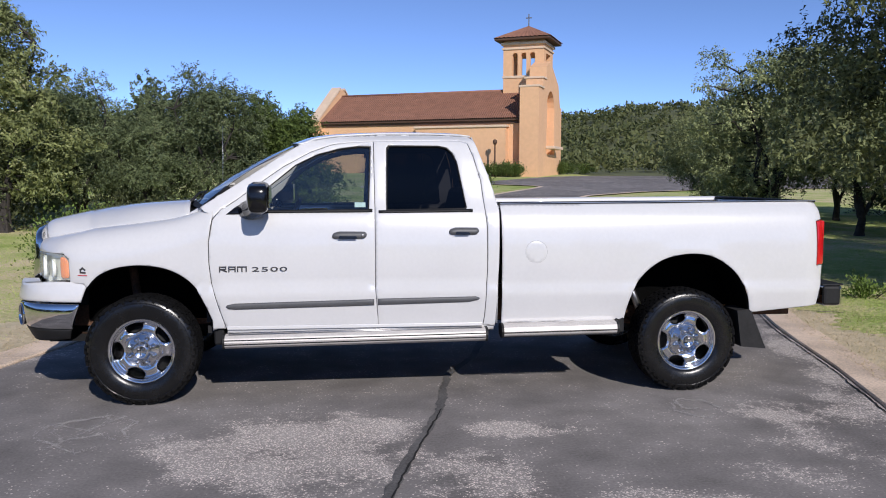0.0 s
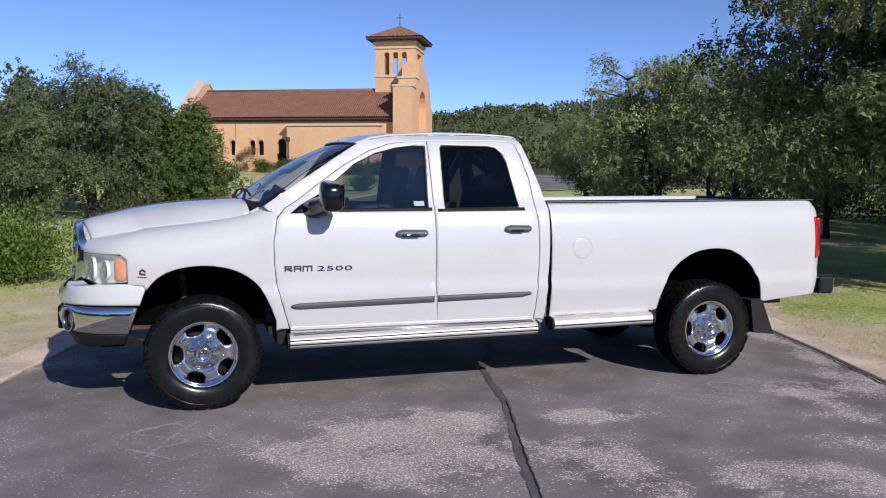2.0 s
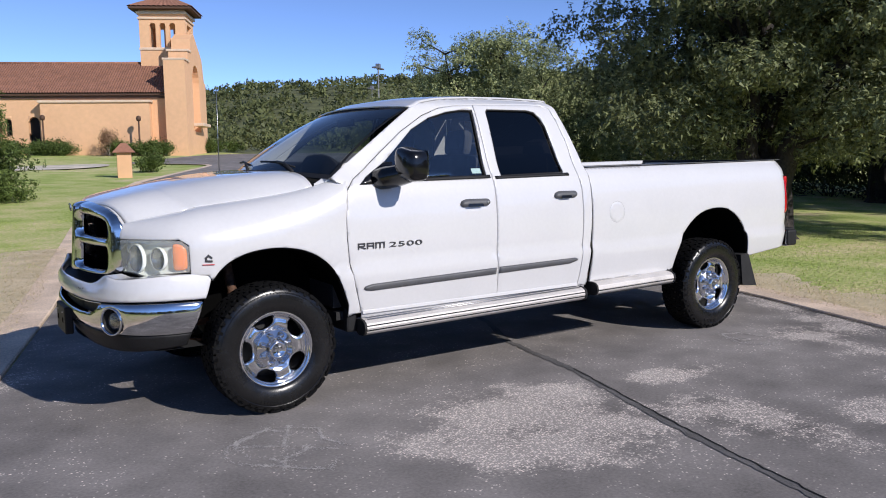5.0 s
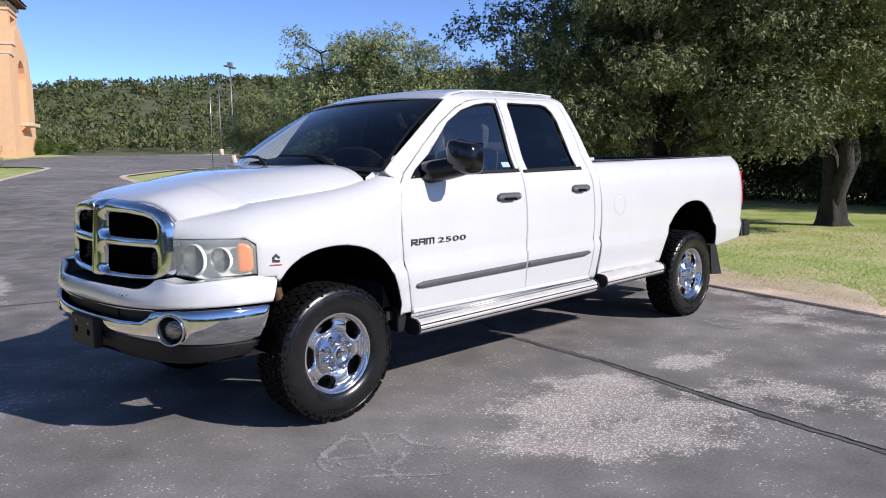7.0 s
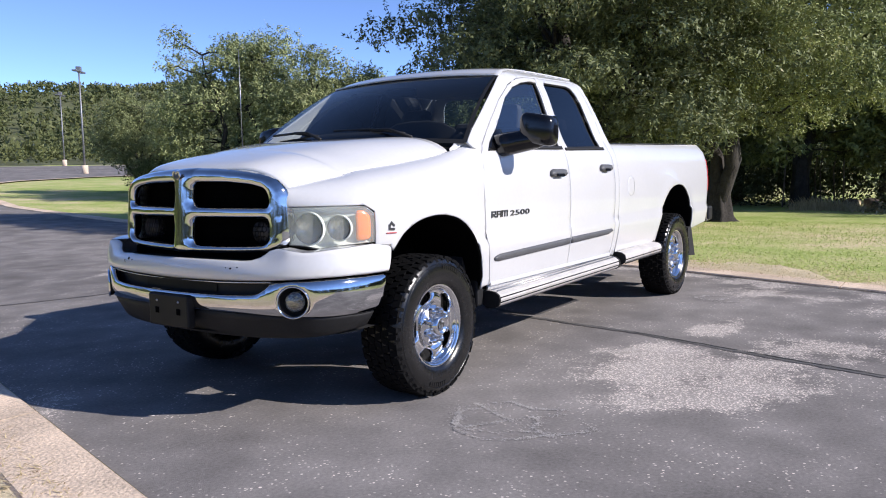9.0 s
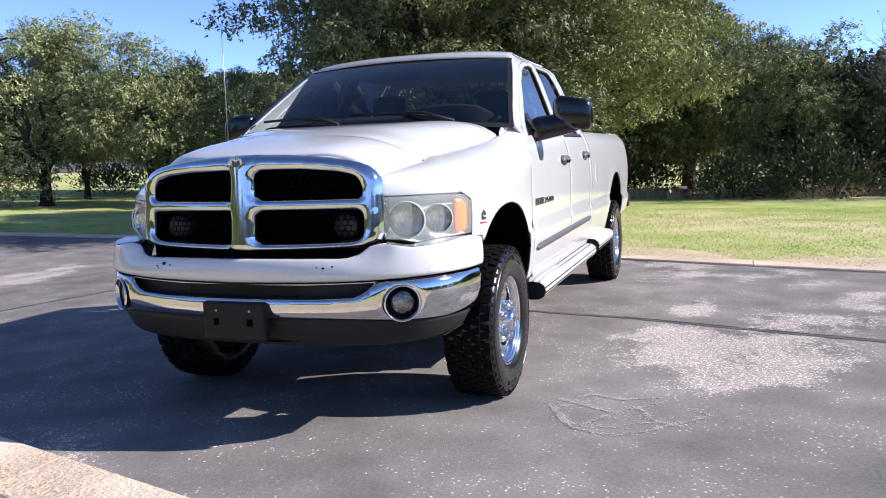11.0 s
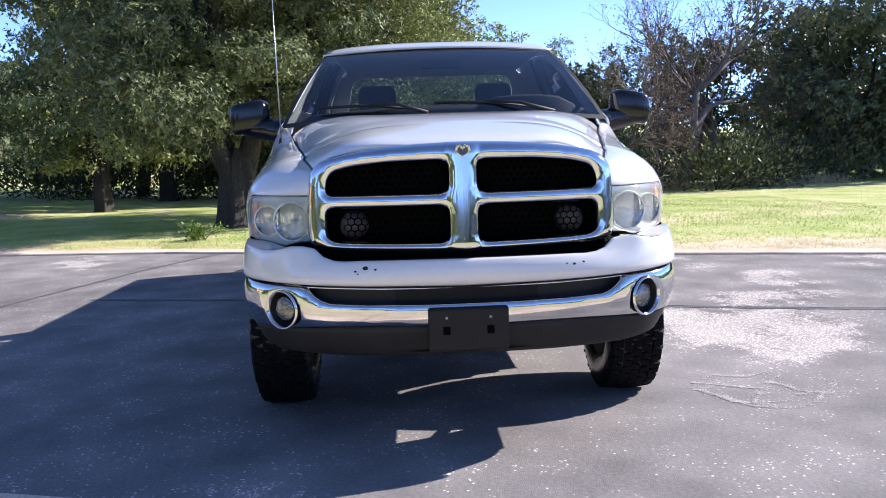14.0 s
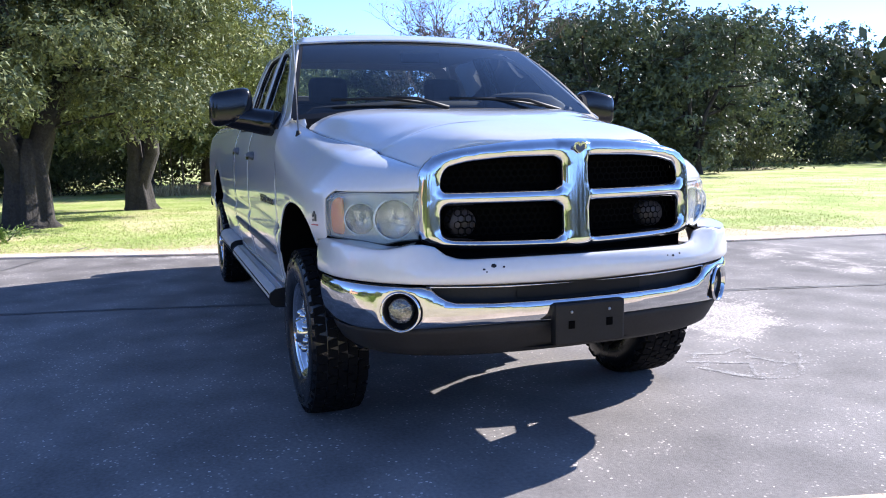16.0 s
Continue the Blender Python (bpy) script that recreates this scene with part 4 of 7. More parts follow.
        fs = [(k, (k + 1) % n, n + (k + 1) % n, n + k) for k in range(n)] + [tuple(range(n))[::-1], tuple(range(n, 2 * n))]
        b = link_mesh("step_body", vs, fs, M_ALU, st, False, "ribbed aluminium running board")
        mod_bevel(b, 0.006, 2)
        for k in range(3):
            y = 0.925 + 0.038 * k
            vs2, fs2 = tube_data([(x0 + 0.03, s * y, z0 + 0.5095 - abs(k - 1) * 0.003), (x1 - 0.03, s * y, z0 + 0.5095 - abs(k - 1) * 0.003 + 0.012 * (x1 - x0))], 0.005, 6)
            link_mesh("step_rib", vs2, fs2, M_STEEL, st)
        for zz in (0.47, 0.44):
            vs2, fs2 = tube_data([(x0 + 0.005, s * 1.037, z0 + zz), (x1 - 0.005, s * 1.037, z0 + zz + 0.012 * (x1 - x0))], 0.004, 6)
            link_mesh("step_rib", vs2, fs2, M_BLACK, st)
        for xe in (x0 - 0.012, x1 - 0.002):
            zt = z0 + 0.012 * (xe - 0.585)
            vs3 = [(xx, s * (0.88 + (y - 0.88) * 1.03), z + zt + (z - 0.455) * 0.06) for xx in (xe, xe + 0.016) for y, z in prof]
            link_mesh("step_end_cap", vs3, fs, M_BLACK, st, False)
        for xb in np.linspace(x0 + 0.2, x1 - 0.2, 3):
            boxes("step_bracket", [(xb - 0.02, min(s * 0.60, s * 0.95), 0.44 + z0, xb + 0.02, max(s * 0.60, s * 0.95), 0.47 + z0)], M_DARK, st)
    # towing mirror
    mir = new("door_mirror")
    mir.parent = truck
    head = [(0.765, 1.085), (0.76, 1.20), (0.78, 1.272), (0.82, 1.29), (0.91, 1.285), (0.945, 1.26), (0.945, 1.085), (0.92, 1.045), (0.81, 1.05)]
    vs, fs = [], []
    lev = [(1.408, 0.62), (1.413, 0.80), (1.428, 0.93), (1.455, 0.99), (1.50, 1.0), (1.545, 0.985), (1.572, 0.93), (1.588, 0.82), (1.595, 0.62)]
    hl = smooth_loop([(0.862 + (x - 0.855) * 0.86, y) for x, y in head], 3)
    c = np.mean(hl, 0)
    for z, k in lev:
        vs += [(c[0] + (x - c[0]) * k, s * (c[1] + (y - c[1]) * k), z - 0.012 * (y - c[1]) / 0.1) for x, y in hl]
    n = len(hl)
    for i in range(len(lev) - 1):
        fs += [(i * n + k, i * n + (k + 1) % n, (i + 1) * n + (k + 1) % n, (i + 1) * n + k) for k in range(n)]
    fs += [tuple(range(n))[::-1], tuple((len(lev) - 1) * n + k for k in range(n))]
    link_mesh("mirror_head", vs, fs, M_GLOSSBLACK, mir, True, "black towing mirror housing")
    boxes("mirror_glass", [(0.938, min(s * 1.09, s * 1.25), 1.43, 0.943, max(s * 1.09, s * 1.25), 1.585)], M_CHROME, mir)
    vs, fs = tube_data([(0.75, s * 0.925, 1.402), (0.79, s * 0.98, 1.414), (0.835, s * 1.06, 1.43), (0.85, s * 1.16, 1.44), (0.85, s * 1.25, 1.445)], [0.07, 0.074, 0.07, 0.058, 0.03], 12)
    link_mesh("mirror_arm", vs, fs, M_GLOSSBLACK, mir)
    sheet("mirror_sail", [(0.605, 1.374), (0.88, 1.378), (0.885, 1.515), (0.82, 1.515), (0.665, 1.425)], lambda x, z, d: (x, s * (side_y(z) + 0.004 + 0.012 * min(1, d / 0.02)), z), M_GLOSSBLACK, mir, step=0.03, out=o, thick=0.01)
    # headlamp
    lamp = new("headlamp")
    lamp.parent = truck
    s0, s1 = lamp_s0 - 0.002, WING_END
    low = curve([s0, s0 + 0.10, s0 + 0.2, s0 + 0.3, s1 - 0.1, s1], [0.905, 0.898, 0.890, 0.878, 0.893, 0.902])
    hi = curve([s0, s0 + 0.03, s0 + 0.1, s1 - 0.1, s1], [1.054, 1.081, 1.0925, 1.0935, 1.0945])
    ou = [(t, low(t)) for t in np.linspace(s0, s1, 12)] + [(t, hi(t)) for t in np.linspace(s1, s0, 12)]

    def lens(lift):
        def f(t, z, d):
            q = -0.005 + lift + 0.007 * min(1, d / 0.014) ** 0.5
            return wing_at(t, wv_any(z, t), s, -q)
        return f
    le = sheet("lens", ou, lens(0.0), M_HAZE, lamp, step=0.025, rings=(0.005, 0.012), out=(-0.7, s, 0), label="cloudy clear plastic lens")
    le.visible_shadow = False
    tray = lambda t, z, d: lens(-0.004 - 0.042 * min(1, d / 0.022) ** 0.5)(t, z, 0)
    sheet("housing", ou, tray, M_HOUSING, lamp, step=0.03, rings=(0.004, 0.01, 0.02), out=(-0.7, s, 0))
    sheet("lamp_rim", ou, lens(-0.004), M_GREY, lamp, [[tuple(np.array(p) + (np.mean(ou, 0) - np.array(p)) * np.array([0.018, 0.05])) for p in ou]], 0.025, (), (-0.7, s, 0), 0.01)
    # near-black tube added below the lamp in place of the gap's shade
    tube("lamp_gasket", [wing_at(t, wv_any(low(t) - 0.005, t), s, 0.004) for t in np.linspace(s0, s1 - 0.01, 24)], 0.007, M_SHADEBLACK, lamp, 6)
    am = [(s0 + 0.012, 0.92), (s0 + 0.10, 0.912), (s0 + 0.10, 1.072), (s0 + 0.05, 1.07), (s0 + 0.015, 1.04)]
    sheet("amber_marker", fillet(am, 0.03), lens(-0.016), M_AMBER, lamp, step=0.02, out=(-0.7, s, 0), thick=0.01)
    for tc, rr in ((s0 + 0.19, 0.062), (s1 - 0.115, 0.078)):
        p = Vector(lens(-0.012)(tc, 0.985, 1))
        n = Vector((wing_y(tc + 0.01) - wing_y(tc - 0.01), -s * (wing_x(tc + 0.01) - wing_x(tc - 0.01)), 0)).normalized()
        n = Vector((-abs(n.x) - 0.35, s * abs(n.y) * 0.6, 0)).normalized()
        vs, fs = lathe_data([(rr, 0.0), (rr * 0.97, -0.006), (rr * 0.75, -0.018), (rr * 0.4, -0.027), (0.0, -0.030)], 28)
        bowl = link_mesh("reflector", vs, fs, M_SILVER, lamp)
        bowl.matrix_world = Matrix.Translation(p) @ n.to_track_quat("Y", "Z").to_matrix().to_4x4()
        vs, fs = lathe_data([(0.0, -0.006), (0.011, -0.009), (0.013, -0.02), (0.012, -0.03)], 14)
        v3, f3 = lathe_data([(rr * 1.0, -0.004), (rr * 1.06, 0.004), (rr * 1.10, -0.002), (rr * 1.08, -0.02)], 28)
        rg = link_mesh("reflector_ring", v3, f3, M_HOUSING, lamp)
        rg.matrix_world = bowl.matrix_world.copy()
        bulb = link_mesh("bulb", vs, fs, M_CHROME, lamp)
        bulb.matrix_world = bowl.matrix_world.copy()
    return cab


for s in (-1, 1):
    build_side(s)
wheel("wheel", 0.0, -0.865, -1)
wheel("wheel", 0.0, 0.865, 1)
wheel("wheel", 4.077, -0.865, -1)
wheel("wheel", 4.077, 0.865, 1)

# bonnet
hood_z = curve([-0.92, -0.80, -0.55, -0.30, 0.075, 0.25, 0.42], [1.285, 1.322, 1.382, 1.425, 1.458, 1.466, 1.462])


def hood_at(u, w):
    a = abs(u)
    s_f, s_r = WING_END, 0.17
    t = s_r + (s_f - s_r) * (1 - w)
    n = Vector((wing_y(t + 0.01) - wing_y(t - 0.01), -(wing_x(t + 0.01) - wing_x(t - 0.01)), 0)).normalized()
    ex, ey, ez = wing_x(t) - n.x * (seam_d(t) + 0.009), wing_y(t) - n.y * (seam_d(t) + 0.009), seam_z(t) - 0.001
    xc = ex - 0.13 * (1 - w) - 0.065 * w
    x = xc + (ex - xc) * a ** 2
    top = hood_z(x) - 0.010 * (1 - w) * a
    k = 1 - a ** (3.2 + 2.6 * max(0, 1 - w / 0.3) + 5.0 * max(0, (w - 0.55) / 0.45))
    z = ez + (top - ez) * k + 0.003 * math.exp(-((a - 0.62) / 0.14) ** 2)
    z -= 0.006 * max(0, (a - 0.985) / 0.015)
    if w < 0.05:
        z -= 0.018 * (1 - w / 0.05) ** 2
    return (x, u * ey, z)


def grid(name, fn, us, ws_, material, parent, flip=False, label=""):
    vs = [fn(u, w) for w in ws_ for u in us]
    n = len(us)
    fs = [(j * n + i, j * n + i + 1, (j + 1) * n + i + 1, (j + 1) * n + i) for j in range(len(ws_) - 1) for i in range(n - 1)]
    if flip:
        fs = [f[::-1] for f in fs]
    return link_mesh(name, vs, fs, material, parent, True, label)


us = [-1, -0.985] + list(np.linspace(-0.96, 0.96, 45)) + [0.985, 1]
hood = grid("bonnet", hood_at, us, [0, 0.012, 0.03, 0.05] + list(np.linspace(0.08, 1, 26)), M_PAINT, truck)
hood.data.flip_normals()
mod_thick(hood, 0.012)
# black tube added in the bonnet gap, standing in for its shade
for sg in (-1, 1):
    def seam_pt(t, sg=sg):
        n = Vector((wing_y(t + 0.01) - wing_y(t - 0.01), -(wing_x(t + 0.01) - wing_x(t - 0.01)), 0)).normalized()
        d = seam_d(t) + 0.0045
        return (wing_x(t) - n.x * d, sg * (wing_y(t) - n.y * d), seam_z(t) - 0.0045)
    tube("bonnet_seal", [seam_pt(t) for t in np.linspace(0.17, WING_END - 0.02, 40)], 0.0045, M_BLACK, truck, 6)
def lip_at(u, w):
    x, y, z = hood_at(u, 0.0)
    return (x - 0.03 * w, y * (1 + 0.01 * w), z - 0.004 - 0.04 * w)


grid("bonnet_lip", lip_at, np.linspace(-0.99, 0.99, 41), (0, 0.5, 1), M_PAINT, truck, True)
# cowl panel
grid("cowl", lambda u, w: (0.24 + 0.11 * u * u + w * 0.12, u * 0.80, 1.43 - 0.045 * u * u + 0.01 * w), np.linspace(-1, 1, 21), (-0.15, 0.2, 0.6, 1.0), M_BLACK, truck, True)


# windscreen
def shield_at(u, w, lift=0.0):
    a = u * u
    bx, by, bz = 0.245 + 0.18 * a, 0.912, 1.457 - 0.032 * a
    tx, ty, tz = 1.03 + 0.085 * a, 0.721, 1.905 - 0.017 * a
    bow = 0.035 * 4 * w * (1 - w)
    return (bx + (tx - bx) * w - bow * 0.5 - lift * 0.5, u * (by + (ty - by) * w), bz + (tz - bz) * w + bow * 0.8 + lift * 0.85)


ws_glass = grid("windscreen", shield_at, np.linspace(-0.972, 0.972, 25), np.linspace(0.0, 0.985, 13), M_SHIELD, truck, True, "tinted curved windscreen glass")
ws_glass.visible_shadow = False
grid("windscreen_edge", lambda u, w: shield_at(math.copysign(0.974 + 0.028 * abs(u), u), w, -0.002), (-1.0, -0.02), np.linspace(0, 1, 9), M_BLACK, truck, True)
grid("windscreen_edge", lambda u, w: shield_at(math.copysign(0.974 + 0.028 * abs(u), u), w, -0.002), (0.02, 1.0), np.linspace(0, 1, 9), M_BLACK, truck, True)
grid("windscreen_top_band", lambda u, w: shield_at(u, 0.965 + 0.04 * w, 0.001), np.linspace(-0.99, 0.99, 21), (0, 1), M_BLACK, truck, True)
grid("windscreen_bottom_band", lambda u, w: shield_at(u, -0.02 + 0.045 * w, 0.001), np.linspace(-0.99, 0.99, 21), (0, 1), M_BLACK, truck, True)
# wing tops between the bonnet's rear corners and the glass
for sg in (-1, 1):
    def corner_at(u, w, sg=sg):
        p = Vector(wing_at(0.165 - 0.165 * u, 1.4, sg))
        q = Vector(shield_at(sg * (0.885 + 0.10 * u), -0.012))
        r = p + (q - p) * w * min(1, 0.12 + u / 0.45)
        return (r.x, r.y, r.z + 0.012 * math.sin(math.pi * w))
    grid("wing_corner", corner_at, np.linspace(0, 1, 9), np.linspace(0, 1, 6), M_PAINT, truck, sg < 0)
# roof
roof_z = curve([1.0, 1.05, 1.12, 1.2, 1.3, 1.7, 2.1, 2.36, 2.43], [1.896, 1.912, 1.930, 1.946, 1.960, 1.986, 1.99, 1.976, 1.958])


def roof_at(u, w):
    a = u * u
    x0, x1 = 1.018 + 0.097 * a, 2.43 - 0.01 * a
    x = x0 + (x1 - x0) * w
    edge = float(np.interp(x, [1.119, 1.22, 1.4, 1.7, 2.1, 2.40, 2.44], [1.885, 1.922, 1.952, 1.972, 1.976, 1.966, 1.95]))
    ys = side_y(edge) - 0.001
    z = edge + (roof_z(x) + 0.012 - edge) * (1 - abs(u) ** 2.6) ** 0.9
    z0 = 1.908 - 0.023 * a
    return (x, u * ys, z0 + (z - z0) * math.sin(math.pi / 2 * min(1, w / 0.11)))


roof = grid("roof", roof_at, np.linspace(-1, 1, 33), [0, 0.01, 0.02, 0.04, 0.06, 0.08] + list(np.linspace(0.1, 1, 18)), M_PAINT, truck, True)
roof.data.flip_normals()
mod_thick(roof, 0.012)
grid("headliner", lambda u, w: (1.05 + 0.1 * u * u + (2.38 - 1.05 - 0.1 * u * u) * w, u * 0.66, 1.885 + 0.03 * (1 - u * u)), np.linspace(-1, 1, 9), (0, 0.5, 1), M_LINER, truck)


# back of the cab with its window
def back_fn(y, z, d):
    return ((2.595 if z < 1.42 else 2.595 - (z - 1.42) * 0.31) + 0.02 * (1 - (y / 0.9) ** 2) - edge_in(d), y, z)


back_o = [(-0.95, 0.55), (0.95, 0.55), (0.985, 1.0), (0.93, 1.40), (0.82, 1.66), (0.74, 1.86), (0.62, 1.962), (-0.62, 1.962), (-0.74, 1.86), (-0.82, 1.66), (-0.93, 1.40), (-0.985, 1.0)]
back_w = fillet([(-0.72, 1.46), (0.72, 1.46), (0.63, 1.87), (-0.63, 1.87)], 0.08)
cab_back = sheet("cab_back", back_o, back_fn, M_PAINT, truck, [back_w], 0.09, out=(1, 0, 0), thick=0.012)
bg = sheet("rear_window", back_w, lambda y, z, d: (back_fn(y, z, 1)[0] - 0.012, y, z), M_SHIELD, cab_back, step=0.15, rings=(), out=(1, 0, 0))
bg.visible_shadow = False
# dark inner shell, floor and undertray
boxes("cab_inner_shell", [(0.50, -0.88, 0.56, 2.55, 0.88, 0.70), (0.50, -0.91, 0.60, 2.55, -0.86, 1.345), (0.50, 0.86, 0.60, 2.55, 0.91, 1.345), (0.44, -0.86, 0.58, 0.50, 0.86, 1.36)], M_INT, truck)
boxes("engine_block", [(-0.62, -0.45, 0.52, 0.44, 0.45, 1.16)], M_DARK, truck)
boxes("floor_pan", [(0.45, -0.88, 0.50, 2.57, 0.88, 0.555), (2.64, -0.86, 0.90, 3.55, 0.86, 0.93), (3.55, -0.47, 0.90, 4.62, 0.47, 0.93), (4.62, -0.86, 0.90, 5.14, 0.86, 0.93), (2.64, -0.90, 0.62, 3.54, -0.86, 1.35), (2.64, 0.86, 0.62, 3.54, 0.90, 1.35), (4.63, -0.90, 0.67, 5.14, -0.86, 1.35), (4.63, 0.86, 0.67, 5.14, 0.90, 1.35), (2.64, -0.86, 0.92, 2.66, 0.86, 1.40)], M_DARK, truck)
boxes("frame_rail", [(-0.75, -0.47, 0.50, 5.2, -0.39, 0.66)], M_RUST, truck)
boxes("frame_rail", [(-0.75, 0.39, 0.50, 5.2, 0.47, 0.66)], M_RUST, truck)
tube("front_axle", [(0.02, -0.76, 0.39), (0.02, 0.76, 0.39)], 0.05, M_DARK, truck)
tube("rear_axle", [(4.077, -0.76, 0.395), (4.077, 0.76, 0.395)], 0.055, M_DARK, truck)
for y in (-0.43, 0.43):
    tube("leaf_spring", [(3.35, y, 0.58), (3.7, y, 0.47), (4.08, y, 0.44), (4.45, y, 0.47), (4.8, y, 0.60)], 0.03, M_RUST, truck, 6)
    tube("shock_absorber", [(3.92, y * 1.3, 0.42), (3.70, y * 1.25, 0.92)], 0.03, M_STEEL, truck)
    tube("shock_absorber", [(-0.08, y * 1.35, 0.42), (-0.16, y * 1.25, 0.98)], 0.032, M_RUST, truck)
tube("tow_link", [(-0.55, -0.55, 0.45), (-0.2, -0.62, 0.40), (0.25, -0.6, 0.42)], 0.02, M_RUST, truck)
tube("drive_shaft", [(0.2, 0, 0.5), (4.0, 0, 0.42)], 0.045, M_DARK, truck)
vs, fs = lathe_data([(0.0, -0.16), (0.12, -0.14), (0.17, 0.0), (0.12, 0.14), (0.0, 0.16)], 20, (4.077, 0, 0.395))
link_mesh("differential", vs, fs, M_DARK, truck)
vs, fs = lathe_data([(0.0, -0.14), (0.11, -0.12), (0.15, 0.0), (0.11, 0.12), (0.0, 0.14)], 20, (0.02, 0.25, 0.40))
link_mesh("differential", vs, fs, M_DARK, truck)
tube("exhaust_pipe", [(0.6, 0.5, 0.46), (3.3, 0.55, 0.48), (3.9, 0.62, 0.62), (4.5, 0.72, 0.55), (4.9, 0.88, 0.50)], 0.045, M_STEEL, truck)
# tailgate and rear bumper
gate_o = [(-0.795, 0.67), (0.795, 0.67), (0.80, 1.46), (-0.80, 1.46)]
gate = sheet("tailgate", gate_o, lambda y, z, d: (5.185 - (0.03 if 0.8 < z < 1.3 and abs(y) < 0.6 else 0) * 0.3 - edge_in(d), y, z), M_PAINT, truck, step=0.1, out=(1, 0, 0), thick=0.06)
boxes("tailgate_cap", [(5.115, -0.81, 1.458, 5.195, 0.81, 1.478)], M_BLACK, gate, 0.006)
rb = [(5.235, 0.0), (5.40, 0.0), (5.43, 0.3), (5.435, 0.6), (5.42, 0.85), (5.36, 0.955), (5.20, 0.965)]
vs = []
ring = [(x, -y) for x, y in rb[::-1]] + [(x, y) for x, y in rb[1:]]
for z in (0.645, 0.80):
    vs += [(x, y, z) for x, y in ring]
n = len(ring)
fs = [(k, (k + 1) % n, n + (k + 1) % n, n + k) for k in range(n)] + [tuple(range(n))[::-1], tuple(range(n, 2 * n))]
mod_bevel(link_mesh("rear_bumper", vs, fs, M_CHROME, truck, False, "chrome rear step bumper"), 0.02, 3)
for s in (-1, 1):
    boxes("bumper_step_pad", [(5.23, s * 0.675 - 0.225, 0.80, 5.41, s * 0.675 + 0.225, 0.812)], M_BLACK, truck, 0.004)
    boxes("bumper_end_cap", [(5.20, s * 0.951 - 0.021, 0.65, 5.345, s * 0.951 + 0.021, 0.805)], M_BLACK, truck, 0.03)

# ---- truck front ----
nose_x = curve([0.0, 0.2, 0.4, 0.55, 0.68], [-0.915, -0.905, -0.878, -0.842, -0.80])


def nose(y):
    return nose_x(abs(y))


G_HALF = [(0.45, 0.864), (0.600, 0.874), (0.644, 0.908), (0.650, 1.0), (0.638, 1.14), (0.618, 1.198), (0.568, 1.242), (0.45, 1.270), (0.25, 1.293)]
G_OUT = [(0.0, 0.854)] + G_HALF + [(0.0, 1.300)] + [(-y, z) for y, z in G_HALF[::-1]]


def mirror_loop(l, s):
    return [(s * y, z) for y, z in l]


OPEN_T = fillet([(0.068, 1.098), (0.066, 1.220), (0.30, 1.216), (0.45, 1.203), (0.526, 1.183), (0.546, 1.15), (0.552, 1.098)], 0.034)
OPEN_B = fillet([(0.068, 0.900), (0.068, 1.038), (0.554, 1.038), (0.556, 0.955), (0.552, 0.925), (0.52, 0.910), (0.45, 0.906), (0.25, 0.902)], 0.034)


def grille_fn(y, z, d):
    lean = 0.042 + (z - 1.28) * 0.075
    post = 0.022 * max(0, 1 - (y / 0.066) ** 2) ** 0.5 if abs(y) < 0.066 else 0
    side = 0.034 * max(0, (abs(y) - 0.606) / 0.040) ** 2 + 0.035 * max(0, (z - 1.268 + 0.1 * abs(y) ** 2) / 0.034) ** 2
    return (nose(y) + lean - 0.042 * (1 - (1 - min(1, d / 0.03)) ** 2) ** 0.5 - post + side, y, z)


grille = new("grille")
grille.parent = truck
sheet("grille_surround", smooth_loop(G_OUT, 1), grille_fn, M_CHROME, grille, [mirror_loop(OPEN_T, -1), mirror_loop(OPEN_T, 1), mirror_loop(OPEN_B, -1), mirror_loop(OPEN_B, 1)], 0.012, (0.0012, 0.0035, 0.007, 0.012, 0.019), (-1, 0, 0), 0.035, "chrome cross-bar grille surround")
# backing in near-zero black: the shade behind the grille, as colour
sheet("grille_backing", G_OUT, lambda y, z, d: (nose(y) + 0.13, y, z), M_SHADEBLACK, grille, step=0.15, rings=(), out=(-1, 0, 0))
boxes("grille_slot_edge", [(-0.56, -0.60, 0.84, -0.55, 0.60, 1.26)], M_SHADE, grille)
# honeycomb insert
vs, fs = [], []
hx = 0.017
for r in range(int(0.42 / (hx * 1.5)) + 1):
    for c in range(int(1.14 / (hx * math.sqrt(3))) + 1):
        y, z = -0.57 + (c + 0.5 * (r % 2)) * hx * math.sqrt(3), 0.88 + r * hx * 1.5
        if abs(y) > 0.565 or not (0.885 < z < 1.235 - 0.09 * max(0, abs(y) - 0.4)) or 1.045 < z < 1.08 or abs(y) < 0.07:
            continue
        b = len(vs)
        for k in range(6):
            t = math.pi / 6 + k * math.pi / 3
            for rr in (hx, hx * 0.80):
                vs.append((nose(y) + 0.055, y + rr * math.cos(t), z + rr * math.sin(t)))
        fs += [(b + 2 * k, b + 2 * ((k + 1) % 6), b + 2 * ((k + 1) % 6) + 1, b + 2 * k + 1) for k in range(6)]
tagged(link_mesh("grille_mesh", vs, fs, M_SHADEBLACK, grille, False, "black honeycomb insert"), kind="stuff")
for y in (-0.45, 0.45):
    vs, fs = lathe_data([(0.0, 0.03), (0.055, 0.03), (0.06, 0.0), (0.06, -0.03)], 24)
    horn = link_mesh("horn", vs, fs, M_HORN, grille)
    horn.matrix_world = pose(-0.775, y, 0.965, 0, 0, 90)
